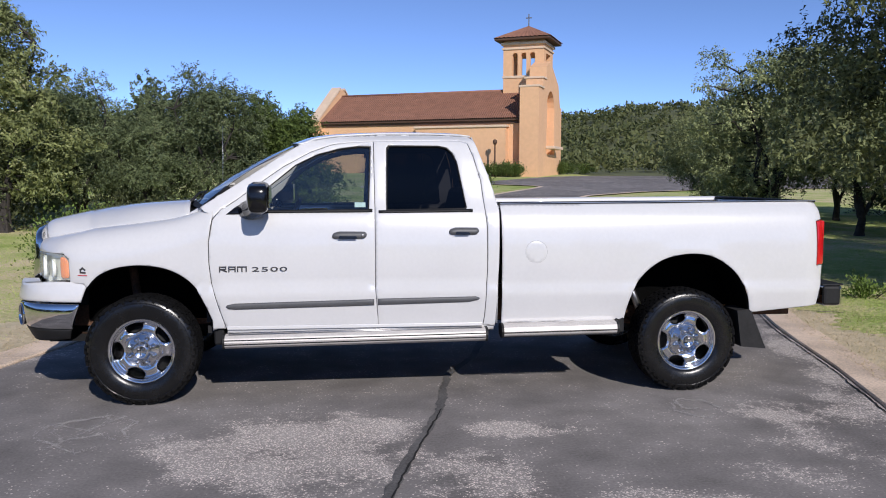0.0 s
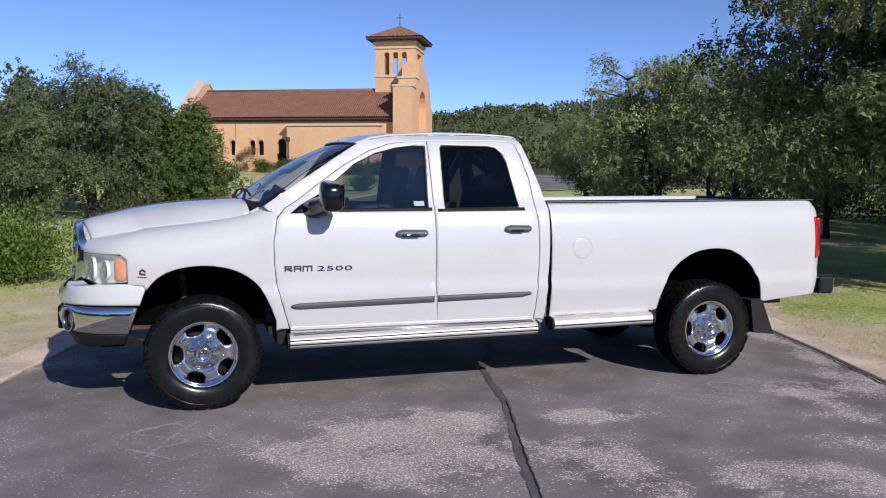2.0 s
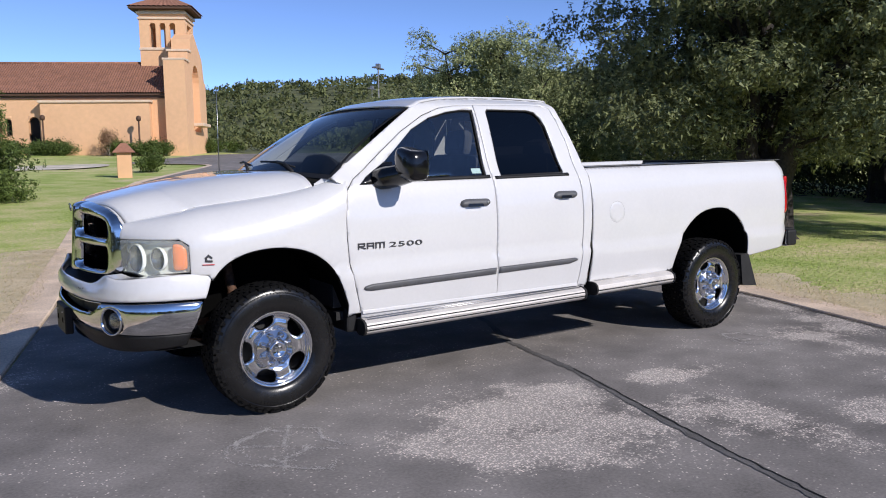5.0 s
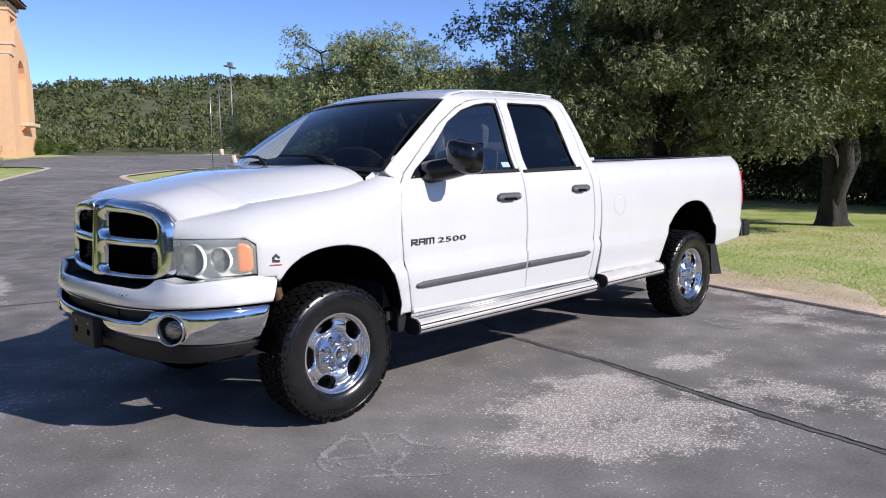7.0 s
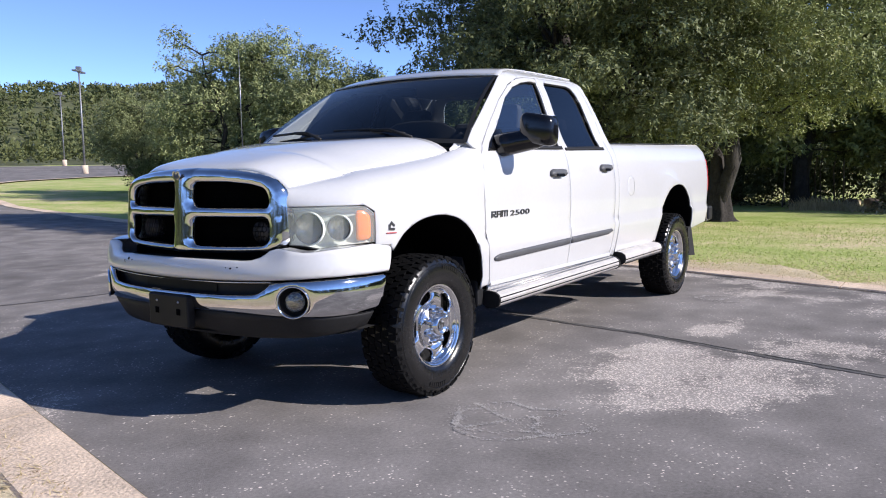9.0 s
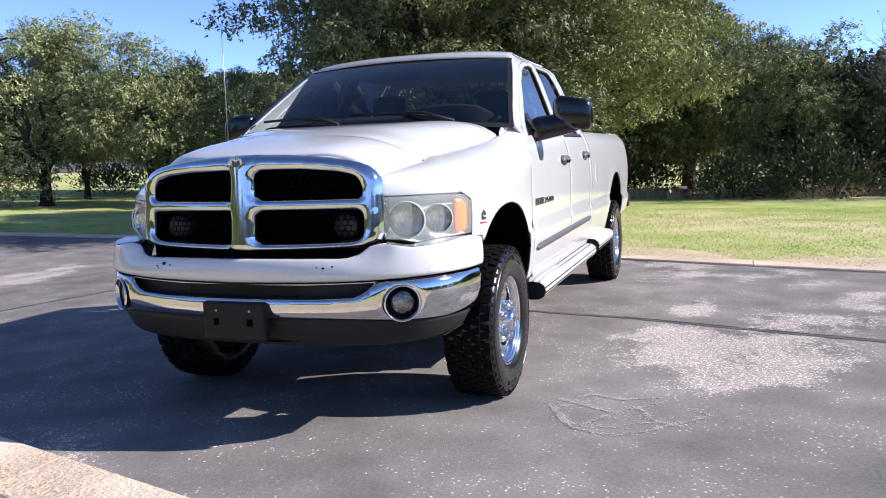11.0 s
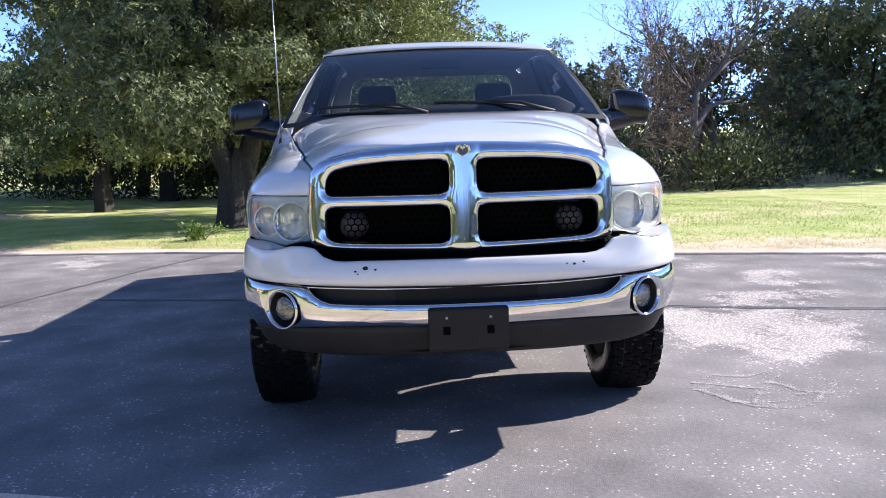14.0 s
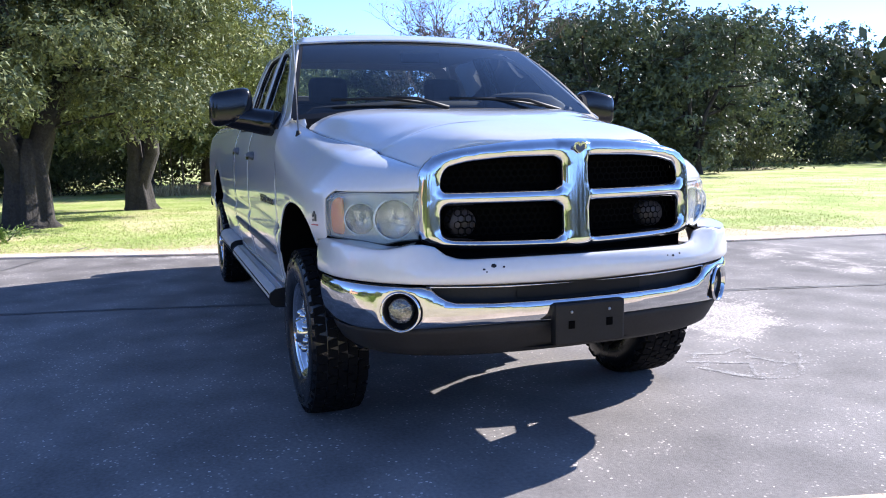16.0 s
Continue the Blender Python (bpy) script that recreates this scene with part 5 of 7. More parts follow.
# round badge on the surround
bz = pose(-0.949, 0, 1.262, 0, -8, 0) @ Matrix.Diagonal((1.0, 0.8, 0.8, 1.0))
ob = bar_shape("nose_badge", [[(-0.028, 0.018), (-0.034, -0.004), (-0.016, -0.012), (0, -0.026), (0.016, -0.012), (0.034, -0.004), (0.028, 0.018), (0.012, 0.022), (0, 0.008), (-0.012, 0.022), (-0.028, 0.018)]], 0.010, M_CHROME, grille, lambda y, z, l: (-l * 1.4, y, z))
ob.matrix_world = bz
sheet("badge_plate", smooth_loop([(-0.024, 0.016), (-0.027, -0.005), (0, -0.024), (0.027, -0.005), (0.024, 0.016)], 1), lambda y, z, d: (-0.949 + 0.1 * z - 0.006, y, 1.262 + z), M_BADGE, grille, step=0.02, out=(-1, 0, 0), thick=0.006)

# bumper: a plan line round the front
BUMP = [(0.0, -1.02), (0.25, -1.012), (0.45, -0.99), (0.62, -0.95), (0.75, -0.895), (0.85, -0.82), (0.915, -0.73), (0.95, -0.63), (0.965, -0.50), (0.968, -0.355)]
bl = np.concatenate([[0], np.cumsum(np.hypot(*np.diff(np.array(BUMP), axis=0).T))])
b_y, b_x = curve(bl, [p[0] for p in BUMP]), curve(bl, [p[1] for p in BUMP])
B_END = float(bl[-1])


def bump_at(t, z, inn=0.0):
    a = abs(t)
    n = Vector((b_y(a + 0.01) - b_y(a - 0.01), -(b_x(a + 0.01) - b_x(a - 0.01))))
    n = Vector((-abs(n.x), abs(n.y))).normalized() if a > 0.02 else Vector((-1, 0))
    return (b_x(a) - n.x * inn, math.copysign(b_y(a) - n.y * inn, t), z)


TT = lambda y: float(np.interp(abs(y), [p[0] for p in BUMP], bl)) * (1 if y >= 0 else -1)
# painted upper cover
top_z = curve([0, TT(0.2), TT(0.4), TT(0.53), TT(0.57), TT(0.615), TT(0.68), TT(0.80), TT(0.90), B_END - 0.18, B_END], [0.838, 0.838, 0.838, 0.840, 0.848, 0.880, 0.898, 0.882, 0.891, 0.900, 0.892])
low_z = curve([0, TT(0.6), TT(0.9), B_END], [0.728, 0.742, 0.756, 0.748])
e1 = B_END - 0.004
cov = [(t, low_z(abs(t))) for t in np.linspace(-e1 + 0.05, e1 - 0.05, 40)] + [(t, top_z(abs(t))) for t in np.linspace(e1, -e1, 60)]


def cover_fn(t, z, d):
    k = max(0.0, (z - 0.77) / 0.12)
    a = abs(t)
    deep = 0.046 + 0.022 * min(1, a / TT(0.55)) - 0.048 * min(1, max(0, (a - TT(0.60)) / 0.14))
    return bump_at(t, z, -0.004 + deep * k ** 1.6 + 0.03 * max(0, (0.765 - z) / 0.03) ** 2 * 0.5 + edge_in(d, 0.012, 0.008))


bumper = new("front_bumper")
bumper.parent = truck


def ledge_at(sg):
    def f(u, w):
        t = TT(0.70) + (B_END - 0.05 - TT(0.70)) * u
        p = Vector(cover_fn(sg * t, top_z(t), 0.006))
        q = Vector(bump_at(sg * t, top_z(t) - 0.003, 0.13 if u < 0.7 else 0.13 - 0.36 * (u - 0.7)))
        return tuple(p + (q - p) * w)
    return f


sheet("bumper_cover", cov, cover_fn, M_PAINT, bumper, step=0.03, rings=(0.005, 0.012), out=(-1, 0, 0), thick=0.012, label="white painted upper bumper cover with paint chips")
for y, z, r in ((0.40, 0.812, 0.008), (0.44, 0.80, 0.004), (0.36, 0.806, 0.004), (-0.43, 0.80, 0.005), (-0.47, 0.806, 0.004), (-0.40, 0.803, 0.003), (0.43, 0.79, 0.003)):
    chip = [(TT(y) + r * 1.5 * math.cos(k), z + r * math.sin(k * 1.0)) for k in np.linspace(0, 5.6, 7)]
    sheet("paint_chip", chip, lambda t, zz, d: tuple(Vector(cover_fn(t, zz, 1)) + Vector((-0.0025, 0, 0))), M_BLACK, bumper, step=0.02, rings=(), out=(-1, 0, 0))
for sg in (-1, 1):
    grid("bumper_ledge", ledge_at(sg), np.linspace(0, 1, 16), (0, 0.5, 1), M_PAINT, bumper, sg > 0)
# dark gap between grille and cover; the beam's near-zero black paints its shade
grid("bumper_shelf", lambda u, w: (nose(u * 0.62) - 0.07 + 0.22 * w, u * 0.66, 0.812 + 0.008 * w), np.linspace(-1, 1, 17), (0, 0.5, 1), M_BLACK, bumper, True)
boxes("bumper_beam", [(-0.80, -0.60, 0.76, -0.78, 0.60, 0.90)], M_SHADEBLACK, bumper)
# chrome bar with centre opening and fog-lamp holes
chz = curve([0, TT(0.5), TT(0.75), TT(0.9), B_END], [0.566, 0.570, 0.560, 0.555, 0.552])
chrome_o = [(t, chz(abs(t))) for t in np.linspace(-B_END + 0.125, B_END - 0.125, 44)] + [(t, low_z(abs(t)) - 0.006) for t in np.linspace(B_END - 0.06, -B_END + 0.06, 44)]
slot = smooth_loop([(TT(-0.655), 0.748), (TT(-0.60), 0.690), (TT(-0.53), 0.668), (0.0, 0.662), (TT(0.53), 0.668), (TT(0.60), 0.690), (TT(0.655), 0.748), (TT(0.655), 0.765), (TT(-0.655), 0.765)], 1)
slot = [(t, min(z, low_z(abs(t)) - 0.012)) for t, z in slot]
fog = lambda s, r=0.07: [(s * TT(0.752) + r * 1.08 * math.cos(2 * math.pi * k / 28), 0.640 + r * math.sin(2 * math.pi * k / 28)) for k in range(28)]


def chrome_fn(t, z, d):
    k = (z - 0.66) / 0.10
    return bump_at(t, z, 0.03 * max(0, -k) ** 2 * 0.9 + 0.016 * max(0, k) ** 2 - 0.004 + 0.016 * (1 - min(1, d / 0.016)) ** 2)


sheet("chrome_bar", chrome_o, chrome_fn, M_CHROME, bumper, [slot, fog(-1), fog(1)], 0.022, (0.004, 0.009), (-1, 0, 0), 0.012, "chrome bumper bar with fog lamp openings")
sheet("intake", [(TT(-0.67), 0.655), (TT(0.67), 0.655), (TT(0.67), 0.752), (TT(-0.67), 0.752)], lambda t, z, d: bump_at(t, z, 0.055), M_BLACK, bumper, step=0.08, out=(-1, 0, 0))
sheet("intake_centre", [(TT(-0.29), 0.665), (TT(0.29), 0.665), (TT(0.29), 0.745), (TT(-0.29), 0.745)], lambda t, z, d: bump_at(t, z, 0.048), M_SHADE, bumper, step=0.08, out=(-1, 0, 0))
# lower valance
val = [(t, 0.436 + 0.06 * (abs(t) / B_END) ** 3) for t in np.linspace(-B_END + 0.16, B_END - 0.16, 30)] + [(t, chz(abs(t)) + 0.004) for t in np.linspace(B_END - 0.135, -B_END + 0.135, 30)]
sheet("lower_valance", val, lambda t, z, d: bump_at(t, z, 0.03 + 0.10 * max(0, 0.56 - z) / 0.1 * 0.5 + edge_in(d, 0.012, 0.01)), M_BLACK, bumper, step=0.03, out=(-1, 0, 0), thick=0.012)
grid("valance_under", lambda u, w: (-0.96 + 0.3 * u * u + 0.35 * w, u * 0.86, 0.456), np.linspace(-1, 1, 11), (0, 1), M_DARK, bumper)
# number-plate bracket, empty
pl = boxes("plate_bracket", [(-1.05, -0.158, 0.478, -1.0, 0.160, 0.650)], M_BRACKET, bumper, 0.01, "empty black number plate bracket")
for y in (-0.085, 0.088):
    # holes are not cut: near-black blocks paint their shade
    boxes("bracket_hole", [(-1.0525, y - 0.014, 0.545, -1.045, y + 0.014, 0.577)], M_SHADEBLACK, bumper)
    vs, fs = lathe_data([(0.0, 0.005), (0.005, 0.004), (0.0065, 0.0)], 12)
    sc = link_mesh("bracket_screw", vs, fs, M_STEEL, bumper)
    sc.matrix_world = pose(-1.050, y, 0.612, 0, 0, 90)
for s in (-1, 1):
    fl = new("fog_lamp")
    fl.parent = truck
    c = Vector(bump_at(s * TT(0.752), 0.640, 0.0))
    n = Vector((-0.84, s * 0.54, 0)).normalized()
    m = Matrix.Translation(c) @ n.to_track_quat("Y", "Z").to_matrix().to_4x4()
    for nm, prof, mt in (("bezel", [(0.076, 0.002), (0.074, -0.01), (0.069, -0.05), (0.0, -0.055)], M_BLACK), ("fog_lens", [(0.0, -0.014), (0.025, -0.015), (0.045, -0.020), (0.054, -0.028), (0.056, -0.05)], M_FOG), ("trim_ring", [(0.071, -0.012), (0.074, 0.004), (0.079, 0.005), (0.082, -0.004)], M_CHROME)):
        vs, fs = lathe_data(prof, 28)
        o2 = link_mesh(nm, vs, fs, mt, fl)
        o2.matrix_world = m @ (Matrix.Identity(4) if nm == "bezel" else Matrix.Translation((0.006 * s, 0, 0)) if nm == "fog_lens" else Matrix.Identity(4))

# ---- cab interior ----
sheet("dashboard", [(-0.80, 1.05), (0.80, 1.05), (0.82, 1.33), (0.3, 1.37), (-0.25, 1.37), (-0.34, 1.42), (-0.62, 1.42), (-0.70, 1.36), (-0.82, 1.33)], lambda y, z, d: (0.80 - 0.03 * min(1, d / 0.05), y, z), M_INT, truck, step=0.07, out=(1, 0, 0), thick=0.30)
vs, fs = [], []
for k in range(25):
    t = 2 * math.pi * k / 24
    vs.append((0, 0.185 * math.cos(t), 0.185 * math.sin(t)))
wv_, wf_ = tube_data(vs, 0.015, 8, False)
sw = link_mesh("steering_wheel", wv_, wf_, M_GLOSSBLACK, truck)
sw.matrix_world = pose(1.02, -0.42, 1.30, 0, 25, 0)
boxes("wheel_spoke", [(-0.01, -0.18, -0.03, 0.01, 0.18, 0.03), (-0.01, -0.03, -0.18, 0.012, 0.03, 0.03)], M_GLOSSBLACK, truck, 0.008).matrix_world = pose(1.0, -0.42, 1.29, 0, 25, 0)


def seat(x, y, w, rear=False):
    st = new("seat")
    st.parent = truck
    boxes("seat_cushion", [(x, y - w / 2, 0.80, x + 0.5, y + w / 2, 0.98)], M_CLOTH, st, 0.05)
    b = boxes("seat_back", [(-0.06, -w / 2, 0.0, 0.07, w / 2, 0.66)], M_CLOTH, st, 0.05)
    b.matrix_world = pose(x + 0.50, y, 0.92, 0, 14, 0)
    for hy in ((0,) if not rear else (-w / 3.2, w / 3.2)):
        h = boxes("head_rest", [(-0.05, -0.135, 0.0, 0.06, 0.135, 0.20)], M_CLOTH, st, 0.05)
        h.matrix_world = pose(x + 0.67, y + hy, 1.55 - (0.08 if rear else 0), 0, 10, 0)
    return st


seat(1.05, -0.42, 0.52), seat(1.05, 0.42, 0.52), seat(1.82, 0.0, 1.35, True)
boxes("rear_view_mirror", [(0.98, -0.13, 1.78, 1.01, 0.13, 1.84)], M_BLACK, truck, 0.012)
for x0, x1 in ((0.60, 1.62), (1.75, 2.4)):
    for y in (-0.8925, 0.8925):
        boxes("door_trim_panel", [(x0, y - 0.0075, 0.75, x1, y + 0.0075, 1.37)], M_TRIMLIGHT, truck, 0.004)
sheet("inspection_sticker", [(1.545, 1.425), (1.625, 1.425), (1.625, 1.46), (1.545, 1.46)], lambda x, z, d: (x - 0.02, -(side_y(z) - 0.019), z), M_STICKER, truck, step=0.03, rings=(), out=(0, -1, 0))
# wipers
for a, b, c in (((0.30, -0.60, 1.462), (0.345, -0.22, 1.530), (0.34, 0.06, 1.528)), ((0.25, 0.10, 1.472), (0.335, 0.42, 1.530), (0.41, 0.70, 1.520))):
    w = new("wiper")
    w.parent = truck
    mid = Vector(b)
    tube("wiper_arm", [a, (Vector(a) + mid) / 2 + Vector((0, 0, 0.022)), mid], [0.012, 0.009, 0.006], M_BLACK, w, 6)
    tube("wiper_blade", [mid + (Vector(a) - mid) * 0.75 + Vector((0.045, 0, 0.012)), mid + Vector((0.0, 0, -0.005)), c], 0.008, M_BLACK, w, 6)
tube("radio_antenna", [(0.30, 0.90, 1.34), (0.305, 0.905, 1.75), (0.31, 0.91, 2.13)], [0.004, 0.003, 0.0022], M_STEEL, truck, 6)
tube("antenna_base", [(0.30, 0.90, 1.325), (0.30, 0.90, 1.36)], [0.018, 0.009], M_BLACK, truck)


# ---- the land ----
def height(x, y):
    """Ground level: flat round the truck, rising gently to the church, then the hills."""
    h = 0.0 if y < 6 else 0.037 * (y - 6) ** 2 / 24 if y < 18 else 0.037 * (y - 12)
    if x > 8:
        h -= 0.013 * min(x - 8, 22) * max(0, min(1, (16 - y) / 8))
    if y > 100:
        h -= 0.037 * (y - 100) * min(1, (y - 100) / 60)
    r = math.hypot(x, y)
    if r > 120 and y > -0.3 * x:
        k = min(1, (r - 120) / 230)
        a = math.degrees(math.atan2(x, y))
        h += (float(np.interp(a, [-30, 10, 15, 20, 25, 30, 36, 60, 100], [20, 21.5, 23.8, 26.8, 28.6, 29.8, 31, 33, 33])) + 0.7 * math.sin(a * 0.7)) * k * k * (3 - 2 * k) * min(1, max(0, (y + 0.3 * x) / 80))
    return h


def kerb_l(y):
    return float(np.interp(y, [-60, -0.8, 4, 14, 22, 30, 36.8], [-16.6, -1.78, -0.55, 1.5, 3.6, 6.4, 9.9]))


def kerb_r(y):
    return float(np.interp(y, [-60, -7.3, -5.3, -2.4, -0.44, 1.34, 3.5, 8.6, 14, 21, 26.7, 27.2], [-10, 3.96, 4.25, 5.05, 5.68, 6.15, 6.9, 7.75, 8.0, 8.8, 10.7, 10.9]))


def land():
    ring = np.concatenate([np.linspace(-30, 40, 60), [50, 65, 85, 110, 140, 180, 230, 290, 350, 420, 600, 1200, 2500], [-45, -70, -120, -250, -600, -1500]])
    xs = np.sort(ring)
    ys = np.sort(np.concatenate([np.linspace(-30, 110, 90), [130, 150, 175, 200, 230, 260, 290, 320, 350, 400, 600, 1200, 2500], [-45, -70, -120, -250, -600, -1500]]))
    vs = [(x, y, height(x, y) - (0.03 if kerb_l(y) < x < kerb_r(y) and y < 30 else 0.0) - (0.04 if y >= 27 and x > 5 else 0)) for y in ys for x in xs]
    n = len(xs)
    fs = [(j * n + i, j * n + i + 1, (j + 1) * n + i + 1, (j + 1) * n + i) for j in range(len(ys) - 1) for i in range(n - 1)]
    ob = link_mesh("ground", vs, fs, M_LAWN)
    ob.data.materials.append(M_FLOOR)
    for p in ob.data.polygons:
        x, y = p.center.x, p.center.y
        if (math.hypot(x, y) > 112 or (x > 26 and y > 74 + 0.164 * (x - 40))) and y > -0.3 * x:
            p.material_index = 1
    return tagged(ob, "patchy green and straw winter lawn with trees", "ground", kind="structure")


land()


def strip(name, left, right, ys, z, material, nx=6):
    vs, fs = [], []
    for y in ys:
        a, b = left(y), right(y)
        for i in range(nx):
            x = a + (b - a) * i / (nx - 1)
            vs.append((x, y, height(x, y) + z))
    for j in range(len(ys) - 1):
        for i in range(nx - 1):
            fs.append((j * nx + i, j * nx + i + 1, (j + 1) * nx + i + 1, (j + 1) * nx + i))
    return link_mesh(name, vs, fs, material)


tagged(strip("road", kerb_l, kerb_r, list(np.linspace(-60, -8, 20)) + list(np.linspace(-7.5, 27, 80)), 0.0, M_ASPHALT, 8), "dark grey worn asphalt driveway with pale worn patches", "road", kind="structure")


def kerb(name, edge, y0, y1, side, label):
    """A flush ribbon of concrete along the asphalt, slightly raised."""
    root = tagged(new(name), label, "kerb", kind="structure")
    y = y0
    W, H = 0.40, 0.022
    while y < y1:
        ln = 2.95
        vs, fs = [], []
        for k in range(4):
            yy = y + 0.006 + (ln - 0.012) * k / 3
            e = edge(yy)
            for dx, dz in ((0.012, -0.08), (0.012, H - 0.012), (0.024, H), (W - 0.012, H), (W, H - 0.012), (W, -0.08)):
                vs.append((e + side * dx, yy, height(e, yy) + dz))
        for k in range(3):
            for j in range(5):
                fs.append((k * 6 + j, k * 6 + j + 1, (k + 1) * 6 + j + 1, (k + 1) * 6 + j))
        fs += [tuple(range(6)), tuple(range(18, 24))]
        link_mesh("kerb_stone", vs, fs, M_CONC, root, False)
        y += ln
    return root


kerb("kerb", kerb_l, -20, 34, -1, "tan concrete ribbon kerb edging the asphalt")
kerb("kerb", kerb_r, -20, 24, 1, "tan concrete ribbon kerb beside the lawn")

def verge(edge, side, base):
    """Straw and dirt between the kerb and the grass, with a ragged outer edge."""
    rng = np.random.default_rng(41)
    ys = np.arange(-9, 10, 0.07)
    w = np.interp(ys, [-4, -1, 1.5, 10], base) + 0.35 * np.sin(ys * 1.1 + 1) + 0.22 * np.sin(ys * 3.3) + np.convolve(rng.normal(size=len(ys) + 4), np.ones(5) / 5, "valid") * 0.35
    vs, fs = [], []
    for y, k in zip(ys, w):
        e = edge(y) + side * 0.38
        for t in (0, 0.4, 0.8, 1.0):
            x = e + side * max(0.15, k) * t
            vs.append((x, y + (rng.uniform(-0.02, 0.02) if t == 1 else 0), height(x, y) + 0.010 - 0.012 * t * t))
    for j in range(len(ys) - 1):
        for i in range(3):
            q = (j * 4 + i, j * 4 + i + 1, (j + 1) * 4 + i + 1, (j + 1) * 4 + i)
            fs.append(q if side > 0 else q[::-1])
    return tagged(link_mesh("verge", vs, fs, M_VERGE), "dry straw and dirt beside the kerb", "verge", kind="structure")


verge(kerb_r, 1, (1.1, 1.0, 0.45, 0.35))
verge(kerb_l, -1, (1.3, 1.4, 1.5, 1.5))

# parking area before the church
lot = [(5.33, 26.95), (6.4, 30.0), (8.9, 34.9), (9.9, 36.8), (11.0, 39.0), (12.6, 42.0), (13.75, 44.4), (14.25, 45.8), (14.2, 47.0), (13.4, 48.1), (11.5, 49.6), (9.9, 50.6), (10.7, 52.0), (13.5, 57.0), (16.5, 61.5), (20.3, 67.0), (23.5, 69.6), (27.0, 70.1), (40, 70.2),
       (95, 78), (95, 52), (40, 46), (24.5, 42), (18.5, 39), (15.2, 36.0), (14.1, 34.9), (13.4, 33.6), (12.9, 32.0), (12.2, 29.2), (10.86, 26.95)]
W, T = sheet_data(lot, lambda x, y, d: (x, y, height(x, y) + 0.002 + 0.018 * min(1, max(0, (y - 26.95) / 3))), (), 4.0, (), (0, 0, 1))
tagged(link_mesh("parking_area", W, T, M_ASPHALT), "dark asphalt parking area in front of church", "parking lot", kind="structure")

gravel = smooth_loop([(1.9, 42.6), (4.5, 42.8), (8.2, 46.0), (9.1, 50.8), (5.3, 49.2), (2.3, 47.4)], 2)
W, T = sheet_data(gravel, lambda x, y, d: (x, y, height(x, y) + 0.03), (), 1.2, (), (0, 0, 1))
tagged(link_mesh("gravel_bed", W, T, M_GRAVEL), "pale gravel bed on the church lawn", "gravel", kind="structure")

# ---- church ----
CH = new("church")
tagged(CH, "peach stucco church with clay tile roof and bell tower", "church")
CH.matrix_world = pose(17.2, 70.5, 2.2, 0, 0, 0)


def blocks(name, items, material, bevel=0.0):
    for it in items:
        boxes(name, [it], material, CH, bevel)


